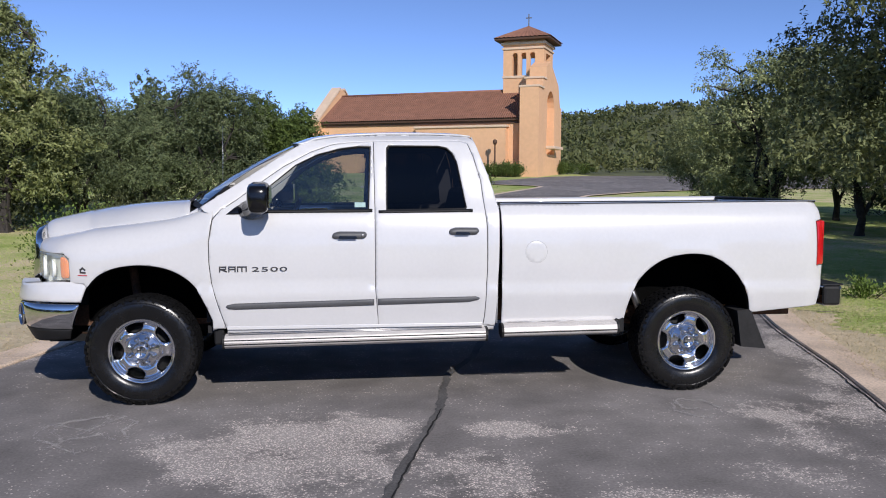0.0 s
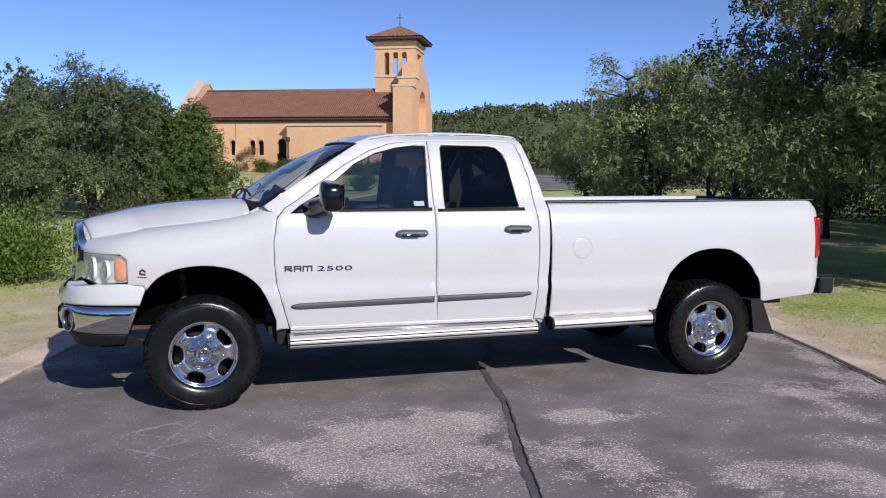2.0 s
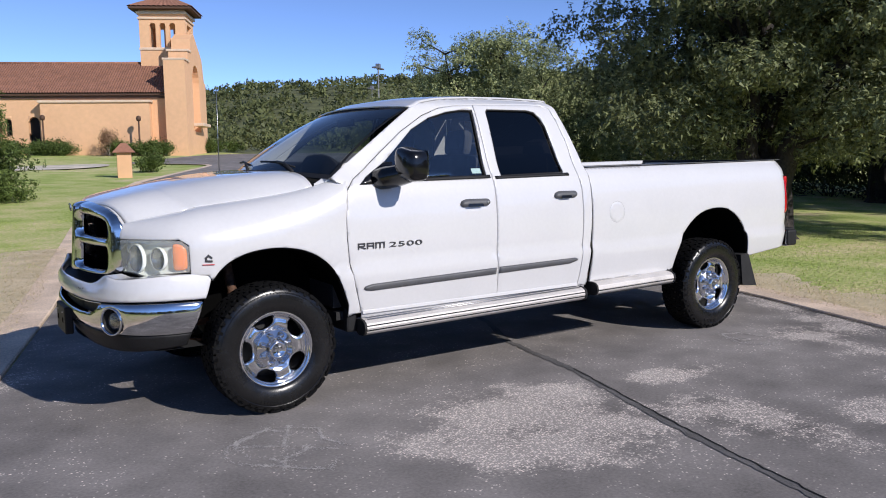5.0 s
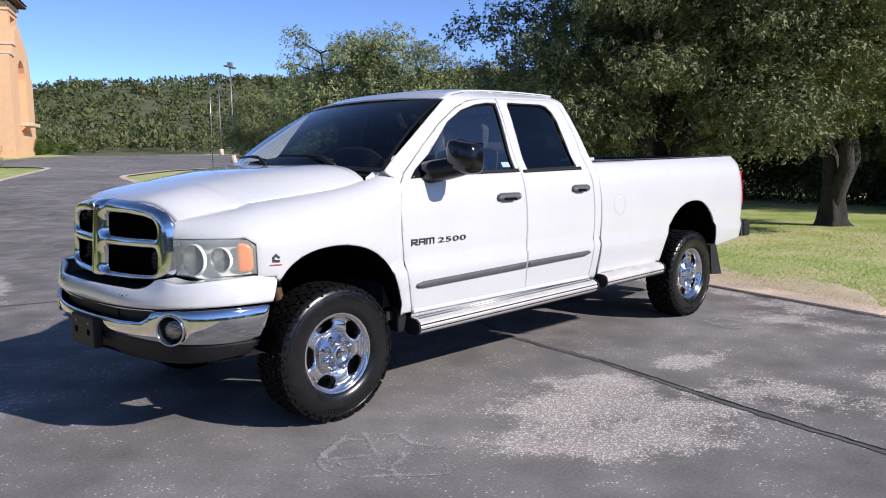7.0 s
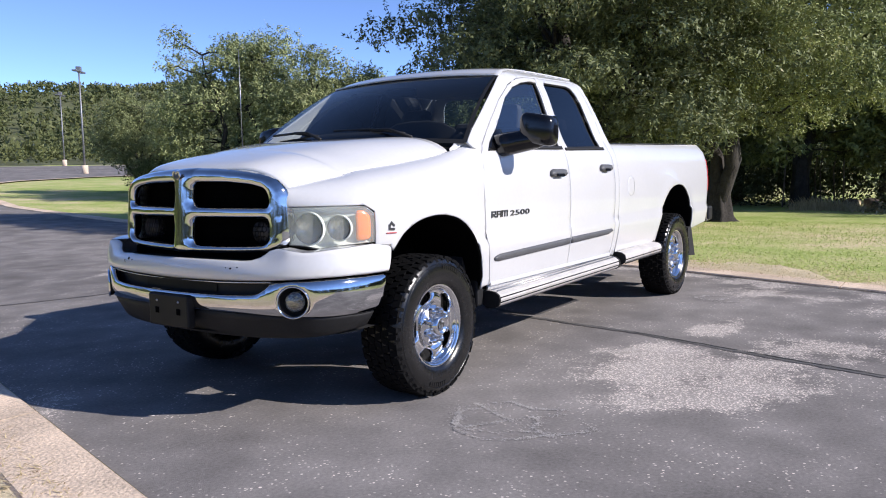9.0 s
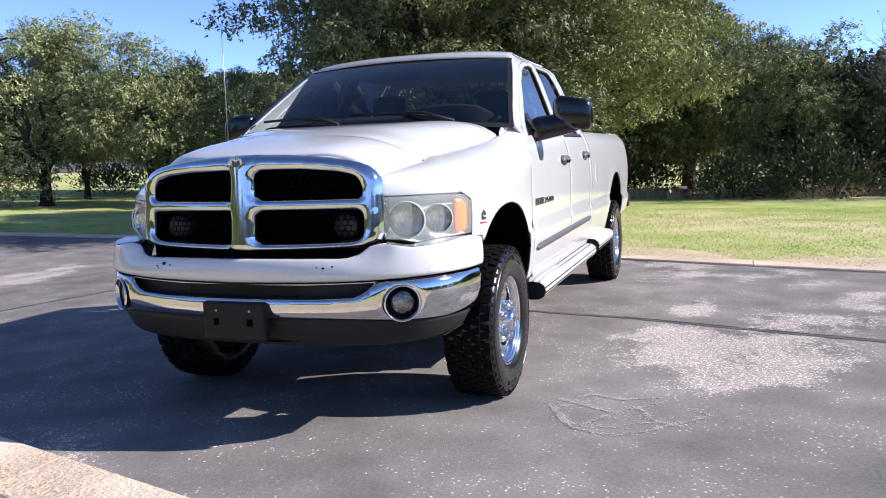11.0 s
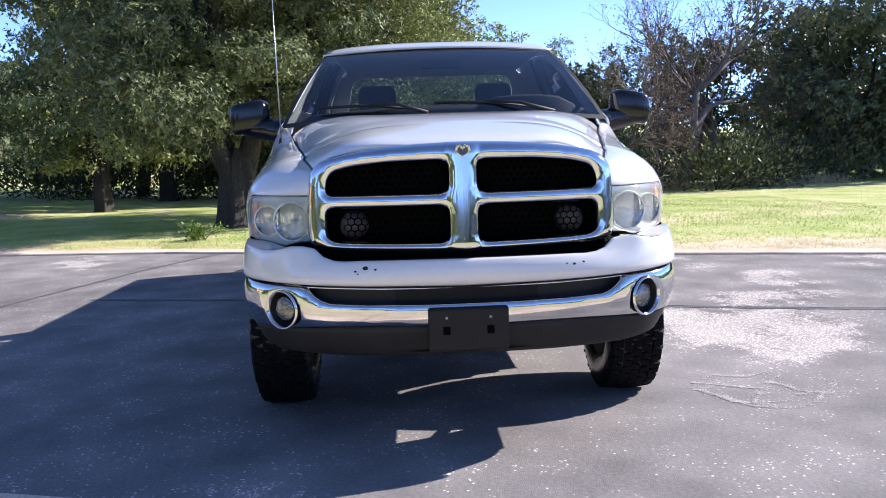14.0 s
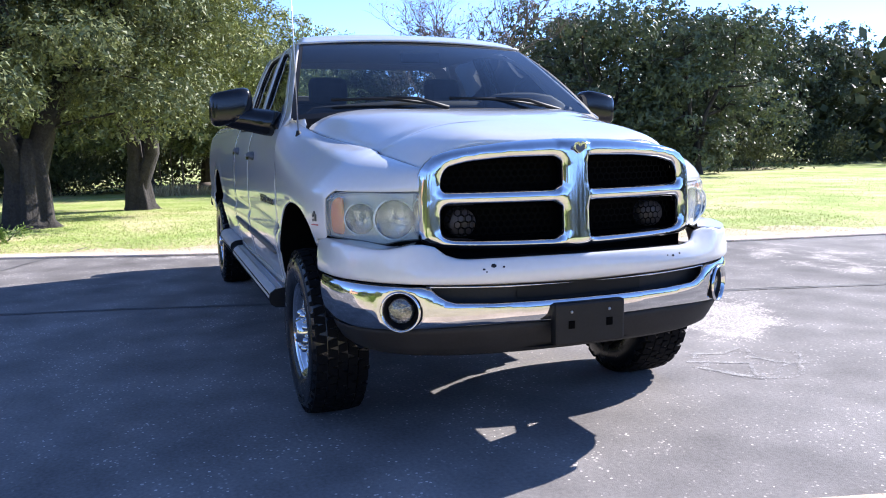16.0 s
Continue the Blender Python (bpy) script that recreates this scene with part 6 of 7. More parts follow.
def church():
    """Local: a = -x along the nave to its far end, y into the building."""
    L_, Wd, He, Hr = 22.5, 9.0, 5.6, 8.7
    bm = bmesh.new()
    # side wall with recessed openings is built from piers between them
    wins = [(-18.6, 0.75), (-16.0, 0.75), (-14.3, 0.75), (-10.6, 1.0)]
    box(bm, -L_, 0.5, -0.8, 0, Wd, He)
    nave = part("nave_wall", bm, M_STUCCO, CH)
    blocks("front_wall", [(-L_, 0.0, -0.8, -20.0, 0.5, He), (-20.0, 0.0, 3.6, -10.0, 0.5, He), (-20, 0, -0.8, -17.31, 0.5, 3.6), (-16.69, 0, 1.9, -15.21, 0.5, 3.6), (-14.59, 0, 1.9, -14.31, 0.5, 3.6), (-13.69, 0, -0.8, -12.275, 0.5, 3.6), (-11.325, 0, -0.8, -10.0, 0.5, 3.6), (-17.31, 0, -0.8, -13.69, 0.5, 1.9), (-10.0, 0.0, -0.8, 0, 0.5, He)], M_STUCCO)
    for x, w in ((-17.0, 0.62), (-14.9, 0.62), (-14.0, 0.62), (-11.8, 0.95)):
        boxes("window_recess", [(x - w / 2, 0.42, -0.3, x + w / 2, 0.46, 3.6)], M_SHADE, CH)
        # round head
        arc = [(x + w / 2 * math.cos(t), 3.05 + w / 2 * math.sin(t)) for t in np.linspace(0, math.pi, 13)]
        sheet("arch_head", [(x + w / 2, 3.62)] + arc + [(x - w / 2, 3.62)], lambda u, v, d: (u, 0.0, v), M_STUCCO, CH, step=0.4, rings=(), out=(0, -1, 0), thick=0.4)
    boxes("aisle_wall", [(-10.9, -0.9, -0.8, -1.6, 0.02, 4.7)], M_STUCCO, CH)
    boxes("aisle_coping", [(-11.1, -1.05, 4.7, -1.45, 0.02, 4.92)], M_CREAM, CH, 0.05)
    blocks("cornice", [(-L_, -0.12, He - 0.5, 0, 0.02, He - 0.25), (-L_, -0.35, He - 0.22, 0.0, 0.02, He - 0.02)], M_SOFFIT)
    # pitched roof with barrel tiles
    vs, fs = [], []
    n = 96
    for i in range(n * 2 + 1):
        x = -L_ + 0.5 + (L_ - 0.7) * i / (n * 2)
        up = 0.07 if i % 2 else 0.0
        for j in range(25):
            t = j / 24
            step_ = 0.05 * ((t * 24) % 2)
            vs.append((x, -0.5 + (Wd / 2 + 0.5) * t, He + (Hr - He) * t + up + step_))
    for i in range(n * 2):
        for j in range(24):
            fs.append((i * 25 + j, (i + 1) * 25 + j, (i + 1) * 25 + j + 1, i * 25 + j + 1))
    link_mesh("roof_slope", vs, fs, M_TILE, CH, False, "weathered red clay barrel tiles")
    vs = [(-L_ + 0.5, Wd / 2, Hr), (0, Wd / 2, Hr), (0, Wd + 0.5, He), (-L_ + 0.5, Wd + 0.5, He)]
    link_mesh("roof_slope", vs, [(0, 1, 2, 3)], M_TILE, CH, False)
    tube("roof_ridge", [(-L_ + 0.5, Wd / 2, Hr + 0.05), (0, Wd / 2, Hr + 0.05)], 0.14, M_TILE, CH, 8)
    # far gable parapet
    g = [(-0.9, -0.8), (Wd + 0.9, -0.8), (Wd + 0.9, He + 0.1), (Wd / 2 + 0.5, Hr + 0.75), (Wd / 2 - 0.5, Hr + 0.75), (-0.9, He + 0.1)]
    gw = sheet("gable_wall", g, lambda u, v, d: (-L_ + 0.6, u, v), M_STUCCO, CH, step=3, rings=(), out=(1, 0, 0), thick=0.9)
    gw.data.polygons.foreach_set("use_smooth", [False] * len(gw.data.polygons))
    for s0, s1 in ((( -1.0, He + 0.1), (Wd / 2 - 0.5, Hr + 0.8)), ((Wd + 1.0, He + 0.1), (Wd / 2 + 0.5, Hr + 0.8))):
        q = [(-L_ + dx, y, z + dz) for dx in (-0.4, 0.7) for (y, z) in (s0, s1) for dz in (0.0, 0.22)]
        link_mesh("gable_coping", q, [(0, 1, 3, 2), (4, 6, 7, 5), (0, 4, 5, 1), (2, 3, 7, 6), (1, 5, 7, 3), (0, 2, 6, 4)], M_CREAM, CH, False)
    # entrance front at the near end
    g = [(-0.9, -0.8), (Wd + 0.4, -0.8), (Wd + 0.4, 7.2), (Wd - 0.3, 7.2), (Wd - 1.2, 9.4), (Wd / 2 - 0.4, 11.4), (2.3, 10.7), (2.3, 9.6), (0.9, 9.4), (0.9, 8.6), (-0.9, 8.4)]
    arch_h = [(2.6, 2.2), (2.6, 6.6)] + [(4.3 - 1.7 * math.cos(t), 6.6 + 1.9 * math.sin(t)) for t in np.linspace(0.2, math.pi - 0.2, 10)] + [(6.0, 6.6), (6.0, 2.2)]
    ew = sheet("entrance_wall", g, lambda u, v, d: (1.6, u, v), M_STUCCO, CH, [arch_h], 2.0, (), (1, 0, 0), 1.7)
    ew.data.polygons.foreach_set("use_smooth", [False] * len(ew.data.polygons))
    boxes("entrance_recess", [(0.4, 2.4, -0.5, 0.6, 6.2, 9.0)], M_STUCCO, CH)
    boxes("entrance_canopy", [(1.6, 2.3, 2.7, 2.5, 6.3, 3.0)], M_CREAM, CH, 0.05)
    boxes("entrance_door", [(0.62, 3.0, -0.4, 0.7, 5.6, 2.5)], M_SHADE, CH)
    blocks("buttress_cap", [(-0.3, -1.0, 8.4, 1.75, 1.0, 8.6), (-0.3, 0.8, 9.4, 1.7, 2.3, 9.6)], M_CREAM, 0.04)
    boxes("buttress", [(-0.2, -0.95, -0.8, 1.65, 0.3, 8.4)], M_STUCCO, CH)
    # tower
    tx0, tx1, ty0, ty1 = -3.3, 0.9, 4.0, 8.0
    op = [(-2.35 + 1.15 * k + tx0 + 3.3, 0.62) for k in range(3)]
    boxes("tower_shaft", [(tx0, ty0, 5.0, tx1, ty1, 10.1)], M_STUCCO, CH)
    blocks("tower_band", [(tx0 - 0.08, ty0 - 0.08, 9.9, tx1 + 0.08, ty1 + 0.08, 10.15), (tx0 - 0.12, ty0 - 0.12, 12.75, tx1 + 0.12, ty1 + 0.12, 12.95), (tx0 - 0.2, ty0 - 0.2, 13.2, tx1 + 0.2, ty1 + 0.2, 13.45)], M_CREAM, 0.03)
    pil = [(tx0, tx0 + 0.95), (tx0 + 1.5, tx0 + 1.85), (tx0 + 2.4, tx0 + 2.75), (tx0 + 3.3, tx1)]
    its = []
    for a, b in pil:
        its += [(a, ty0, 10.1, b, ty0 + 0.5, 12.4), (a, ty1 - 0.5, 10.1, b, ty1, 12.4)]
    its += [(tx0, ty0 + 0.5, 10.1, tx0 + 0.5, ty0 + 1.0, 12.4), (tx0, ty1 - 1.0, 10.1, tx0 + 0.5, ty1 - 0.5, 12.4), (tx1 - 0.5, ty0 + 0.5, 10.1, tx1, ty0 + 1.0, 12.4), (tx1 - 0.5, ty1 - 1.0, 10.1, tx1, ty1 - 0.5, 12.4)]
    its += [(tx0, ty0, 12.4, tx1, ty1, 13.6)]
    blocks("belfry", its, M_STUCCO)
    for cx in (tx0 + 1.225, tx0 + 2.125, tx0 + 3.025):
        w = 0.55
        arc = [(cx + w / 2 * math.cos(t), 12.15 + w / 2 * math.sin(t)) for t in np.linspace(0, math.pi, 9)]
        sheet("belfry_arch", [(cx + w / 2, 12.42)] + arc + [(cx - w / 2, 12.42)], lambda u, v, d: (u, ty0, v), M_STUCCO, CH, step=0.4, rings=(), out=(0, -1, 0), thick=0.4)
    boxes("tower_cornice", [(tx0 - 0.75, ty0 - 0.75, 13.6, tx1 + 0.75, ty1 + 0.75, 13.85)], M_SOFFIT, CH, 0.05)
    cx, cy = (tx0 + tx1) / 2, (ty0 + ty1) / 2
    hw, hd, zt = (tx1 - tx0) / 2 + 0.85, (ty1 - ty0) / 2 + 0.85, 15.4
    vs, fs = [], []
    for (ax, ay), (bx_, by_) in (((-hw, -hd), (hw, -hd)), ((hw, -hd), (hw, hd)), ((hw, hd), (-hw, hd)), ((-hw, hd), (-hw, -hd))):
        n = 26
        b = len(vs)
        for i in range(n + 1):
            t = i / n
            x, y = cx + ax + (bx_ - ax) * t, cy + ay + (by_ - ay) * t
            up = 0.06 if i % 2 else 0
            for k in np.linspace(0, 1, 8):
                vs.append((x + (cx - x) * k, y + (cy - y) * k, 13.85 + (zt - 13.85) * k + up * (1 - k)))
        for i in range(n):
            for k in range(7):
                fs.append((b + i * 8 + k, b + (i + 1) * 8 + k, b + (i + 1) * 8 + k + 1, b + i * 8 + k + 1))
    link_mesh("tower_roof", vs, fs, M_TILE, CH, False, "pyramid roof of red clay tiles")
    boxes("cross", [(cx - 0.05, cy - 0.05, zt, cx + 0.05, cy + 0.05, zt + 1.2), (cx - 0.3, cy - 0.05, zt + 0.75, cx + 0.3, cy + 0.05, zt + 0.85)], M_POLE, CH)


church()
CH.matrix_world = pose(18.1, 69.2, 2.1, 0, 0, -27)


# ---- trees and shrubs ----
def fast_mesh(name, V, Q, materials, mat_idx=None):
    me = bpy.data.meshes.new(name)
    V, Q = np.asarray(V, np.float32), np.asarray(Q, np.int32)
    me.vertices.add(len(V))
    me.vertices.foreach_set("co", V.ravel())
    k = Q.shape[1]
    me.loops.add(Q.size)
    me.loops.foreach_set("vertex_index", Q.ravel())
    me.polygons.add(len(Q))
    me.polygons.foreach_set("loop_start", np.arange(0, Q.size, k, dtype=np.int32))
    for m in materials:
        me.materials.append(m)
    me.update(calc_edges=True)
    me.validate()
    return me


def leaves(C, rng, ln, wd, droop=0.0, out=None, flat=0.35, three=False):
    """Rhombic leaves at the places C; out: the way they point on the whole."""
    n = len(C)
    a = rng.normal(size=(n, 3))
    if out is not None:
        a = a * 0.6 + out
    a[:, 2] -= droop
    a /= np.linalg.norm(a, axis=1)[:, None]
    b = rng.normal(size=(n, 3))
    b[:, 2] *= flat
    b -= a * (a * b).sum(1)[:, None]
    b /= np.linalg.norm(b, axis=1)[:, None]
    s = rng.uniform(0.65, 1.35, (n, 1))
    if three:
        V = np.stack([C - a * ln * s * 0.5 + b * wd * s * 0.6, C - a * ln * s * 0.5 - b * wd * s * 0.6, C + a * ln * s * 0.55], 1).reshape(-1, 3)
        return V, np.arange(3 * n).reshape(-1, 3)
    V = np.stack([C - a * ln * s * 0.5, C + b * wd * s * 0.5 + a * ln * s * 0.08, C + a * ln * s * 0.5, C - b * wd * s * 0.5 + a * ln * s * 0.08], 1).reshape(-1, 3)
    return V, np.arange(4 * n).reshape(-1, 4)


def limb(p, q, rng, sag=0.15, n=6):
    """A crooked way from p to q."""
    p, q = np.array(p, float), np.array(q, float)
    d = np.linalg.norm(q - p)
    pts = [p + (q - p) * t + rng.normal(size=3) * d * 0.045 * math.sin(math.pi * t) + np.array([0, 0, sag * d * t * (1 - t)]) for t in np.linspace(0, 1, n)]
    return pts


def boughs(rng, kind, height, radius, low, count, lean):
    """Rounded masses of foliage that make up a crown: centre, half sizes, turn about z."""
    B = []
    for k in range(count):
        if kind == "oak":
            u = rng.normal(size=3)
            u /= np.linalg.norm(u)
            r = rng.uniform(0.45, 0.86) if k % 5 else rng.uniform(0.74, 0.9)
            lump = 1 + 0.13 * math.sin(2.3 * u[0] * 3 + count) + 0.12 * math.sin(2.9 * u[1] * 3 + 2 * count)
            c = u * r * lump * np.array([radius, radius, (height - low) / 2]) + np.array([0, 0, (height + low) / 2])
            q = radius * (rng.uniform(0.22, 0.36) if k % 5 else rng.uniform(0.12, 0.2))
            R, g = (q * rng.uniform(0.9, 1.3), q * rng.uniform(0.8, 1.1), q * rng.uniform(0.65, 0.9)), rng.uniform(0, 6.3)
        else:
            z = ((k + rng.random()) / count) ** (0.95 if kind == "juniper" else 1.25)
            w = (1 - z ** (2.2 if kind == "juniper" else 1.4)) ** 0.7 * (0.8 + 0.2 * min(1, z * 5))
            g = k * 2.4 + rng.uniform(-0.5, 0.5)
            reach = radius * w * rng.uniform(0.62, 1.08) + 0.25
            f = 0.58 if kind == "juniper" else 0.5
            c = np.array([math.cos(g) * reach * f, math.sin(g) * reach * f, low + (height - low) * z])
            if kind == "juniper":
                R = (reach * 0.44, radius * rng.uniform(0.14, 0.22), radius * rng.uniform(0.075, 0.135))
            else:
                R = (reach * 0.52, radius * rng.uniform(0.22, 0.34), height * rng.uniform(0.07, 0.11))
        c[:2] += np.array(lean) * (c[2] / height)
        c[2] = max(c[2], low + R[2] * 0.5)
        B.append((*c, *R, g))
    return np.array(B)


def crown_leaves(rng, B, n, ln, wd, sprig, droop, per=14):
    """Leaves in small sprigs over the boughs B, most on their outer faces."""
    area = (B[:, 3] * B[:, 4] + B[:, 4] * B[:, 5] + B[:, 3] * B[:, 5])
    m = int(n / per)
    i = rng.choice(len(B), m, p=area / area.sum())
    u = rng.normal(size=(m, 3))
    u /= np.linalg.norm(u, axis=1)[:, None]
    rough = 1 + 0.16 * np.sin(u[:, 0] * 6 + i) * np.sin(u[:, 1] * 5 + 2 * i) + 0.10 * np.sin(u[:, 2] * 9 + i)
    r = np.where(rng.random(m) < 0.8, rng.uniform(0.8, 1.12, m), rng.uniform(0.3, 0.8, m)) * rough
    q = u * r[:, None] * B[i, 3:6]
    nrm = u / B[i, 3:6]
    c, s_ = np.cos(B[i, 6]), np.sin(B[i, 6])

    def turn(v):
        return np.stack([v[:, 0] * c - v[:, 1] * s_, v[:, 0] * s_ + v[:, 1] * c, v[:, 2]], 1)
    q, nrm = turn(q), turn(nrm)
    nrm /= np.linalg.norm(nrm, axis=1)[:, None]
    if droop:
        q[:, 2] -= droop * 0.35 * (np.hypot(q[:, 0], q[:, 1]) ** 2) / (B[i, 3] + 0.3)
    P = B[i, :3] + q
    # leaves of each sprig, drawn out along its own axis
    ax = nrm * 0.8 + rng.normal(size=(m, 3)) * 0.55 - np.array([0, 0, droop])
    ax /= np.linalg.norm(ax, axis=1)[:, None]
    t = rng.uniform(-1, 1, (m, per, 1))
    C = (P[:, None] + ax[:, None] * t * sprig * 1.5 + rng.normal(size=(m, per, 3)) * sprig * 0.42).reshape(-1, 3)
    N_ = np.repeat(nrm * 0.75 + np.array([0, 0, 0.35]), per, 0) + rng.normal(size=(m * per, 3)) * 0.55
    N_ /= np.linalg.norm(N_, axis=1)[:, None]
    a = np.repeat(ax, per, 0) * 0.9 + rng.normal(size=(m * per, 3)) * 0.6
    a -= N_ * (a * N_).sum(1)[:, None]
    a /= np.linalg.norm(a, axis=1)[:, None]
    b = np.cross(N_, a)
    k = rng.uniform(0.65, 1.35, (m * per, 1))
    ok = C[:, 2] > 0.05
    V = np.stack([C - a * ln * k * 0.45 + b * wd * k * 0.55, C - a * ln * k * 0.45 - b * wd * k * 0.55, C + a * ln * k * 0.6], 1)[ok].reshape(-1, 3)
    return V, np.arange(len(V)).reshape(-1, 3), P


def make_tree(name, label, seed, height, radius, clear, trunk_r, count, n, ln, wd, leaf_material, kind="oak", forks=3, lean=(0, 0), crown_low=None, bark=None, sprig=0.10):
    """A tapered trunk with limbs and a crown of boughs. clear: height of the bare trunk."""
    rng = np.random.default_rng(seed)
    root = new(name)
    tagged(root, label, "tree")
    low = clear if crown_low is None else crown_low
    B = boughs(rng, kind, height, radius, low, count, lean)
    C = B[:, :3]
    v, q, P = crown_leaves(rng, B, n, ln, wd, sprig, 0.35 if kind == "juniper" else 0.0)
    # wood
    V, F = [], []

    def add(pts, rad, sides):
        vv, ff = tube_data(pts, rad, sides, False)
        b = len(V)
        V.extend(vv)
        F.extend(tuple(i + b for i in f) for f in ff)
    tops = []
    fork_z = clear * 0.6
    for k in range(forks):
        t = 2 * math.pi * (k + rng.uniform(-0.2, 0.2)) / forks + seed
        spread = radius * 0.45 * (0 if forks == 1 else 1)
        tip = np.array([math.cos(t) * spread + lean[0] * 0.7, math.sin(t) * spread + lean[1] * 0.7, height * rng.uniform(0.66, 0.86)])
        pts = limb((math.cos(t) * trunk_r * 0.2, math.sin(t) * trunk_r * 0.2, max(0.2, fork_z - 0.45)), tip, rng, 0.05, 8)
        add(pts, list(np.linspace(trunk_r * (0.70 if forks > 1 else 0.95), trunk_r * 0.12, 8)), 8)
        tops.append(pts)
    base = [(0, 0, -0.25), (0, 0, 0.0), (0.02, 0.02, 0.15), (0.03 + lean[0] * 0.05, 0, fork_z * 0.5), (0, 0, fork_z), (0, 0, fork_z + 0.22)]
    vv, ff = tube_data(base, [trunk_r * 1.8, trunk_r * 1.5, trunk_r * 1.15, trunk_r, trunk_r * 0.82, trunk_r * 0.3], 14 if kind == "oak" else 40, False)
    for i, p in enumerate(vv):
        k = 1 + (0.10 if kind == "oak" else 0.14) * math.sin(5 * math.atan2(p.y, p.x) + seed) + (0.05 if kind == "oak" else 0.08) * math.sin(11 * math.atan2(p.y, p.x))
        vv[i] = Vector((p.x * k, p.y * k, p.z))
    b = len(V)
    V.extend(vv)
    F.extend(tuple(i + b for i in f) for f in ff)
    allp = np.array([p for t in tops for p in t[1:]])
    for i, c in enumerate(C):
        d = np.linalg.norm(allp - c, axis=1) + np.maximum(0, allp[:, 2] - c[2]) * 1.2
        p = allp[np.argmin(d)]
        L_ = np.linalg.norm(c - p)
        add(limb(p, c, rng, 0.1, 5), list(np.linspace(min(trunk_r * 0.32, 0.014 + 0.02 * L_), 0.008, 5)), 5)
        near = np.argsort(np.linalg.norm(P - c, axis=1))
        for j in rng.choice(near[: max(8, len(P) // count)], 3):
            add(limb(c, P[j] + (P[j] - c) * 0.08, rng, 0.06, 4), [0.009, 0.007, 0.005, 0.003], 3)
    link_mesh("trunk", V, F, bark or M_BARK, root, True)
    crown = new("crown", fast_mesh("crown", v, q, [leaf_material]))
    crown.parent = root
    return root


def put(root, spots, group):
    """The first spot takes the tree itself, the others copies. spots: x, y, turn, scale."""
    for i, (x, y, a, k) in enumerate(spots):
        m = pose(x, y, height(x, y) - 0.03, 0, 0, a)
        if i == 0:
            root.matrix_basis = m
            root.scale = (k, k, k)
        else:
            ob = copy_thing(root, m)
            ob.scale = (k, k, k)
            tagged(ob, group=group)
    tagged(root, group=group)


OAK = "live oak with grey trunk and small dull green leaves"
oak_a = make_tree("live_oak", OAK, 3, 6.3, 3.0, 1.5, 0.17, 56, 78000, 0.075, 0.042, M_LAWNOAK, forks=4, crown_low=0.3)
oak_b = make_tree("live_oak", OAK, 8, 5.4, 2.5, 1.2, 0.15, 52, 46000, 0.075, 0.044, M_EDGEOAK, forks=3, crown_low=0.15)
oak_c = make_tree("live_oak", OAK, 14, 5.4, 2.1, 1.7, 0.11, 34, 34000, 0.075, 0.042, M_LAWNOAK, forks=3, lean=(0.4, 0.2), crown_low=1.15)
put(oak_a, [(15.4, 18.2, 20, 1.0), (16.0, 24.8, 250, 0.66), (23, 19.5, 80, 0.8), (24.0, -3.4, 130, 0.92)], "live oaks on the lawn")
put(oak_b, [(-3.3, 20.6, 0, 0.88), (-6.9, 19.4, 140, 0.82), (-10.2, 17.4, 250, 0.9), (-4.9, 18.9, 200, 0.62), (-8.6, 17.2, 20, 0.65)], "live oaks along the lawn")
oak_e = make_tree("live_oak", OAK, 19, 5.5, 2.5, 1.2, 0.15, 40, 22000, 0.115, 0.07, M_EDGEOAK, forks=3, crown_low=0.25)
put(oak_e, [(-5.5, 25.0, 60, 0.95), (-9.5, 24.0, 200, 0.95), (-14.0, 22.0, 310, 1.05), (-17.5, 14.5, 30, 1.1), (-12.4, 19.6, 100, 0.95)], "live oaks behind the first row")
put(oak_c, [(16.0, 14.5, 0, 0.96), (20.5, 16.5, 140, 0.9), (17.6, 12.6, 260, 0.8), (18.5, 19.5, 60, 0.85)], "young live oaks")
JUN = "shaggy dark green juniper with fluted grey trunk"
jun_a = make_tree("juniper_tree", JUN, 5, 9.5, 4.4, 2.2, 0.33, 86, 230000, 0.085, 0.038, M_DARKJUN, "juniper", forks=3, crown_low=1.8, sprig=0.09)
jun_b = make_tree("juniper_tree", JUN, 12, 9.2, 4.2, 1.7, 0.26, 78, 180000, 0.085, 0.036, M_JUN, "juniper", forks=3, lean=(0.6, -0.5), crown_low=2.3, sprig=0.095)
put(jun_a, [(11.5, 3.5, 0, 1.0)], "junipers on the lawn")
put(jun_b, [(15.5, 1.75, 30, 1.0)], "junipers on the lawn")
jun_c = make_tree("juniper_tree", JUN, 17, 9.2, 3.6, 2.4, 0.24, 60, 35000, 0.16, 0.072, M_JUN, "juniper", forks=3, crown_low=1.6, sprig=0.16)
put(jun_c, [(24.3, 1.6, 120, 1.02), (19.0, 8.9, 160, 0.86), (25.5, 9.0, 200, 1.1), (27.0, -0.6, 40, 0.85), (28.5, 4.7, 75, 1.0), (-8.0, 16.4, 200, 0.67), (29, 11, 10, 0.8)], "junipers farther off")
cedar = make_tree("cedar_bush", "dense bright green conical cedar", 21, 3.7, 1.75, 0.3, 0.10, 70, 40000, 0.10, 0.04, M_CEDAR, "cedar", forks=1, crown_low=0.05)
put(cedar, [(-0.3, 22.3, 0, 1.0), (-1.7, 23.4, 90, 1.12)], "cedars beside the oaks")
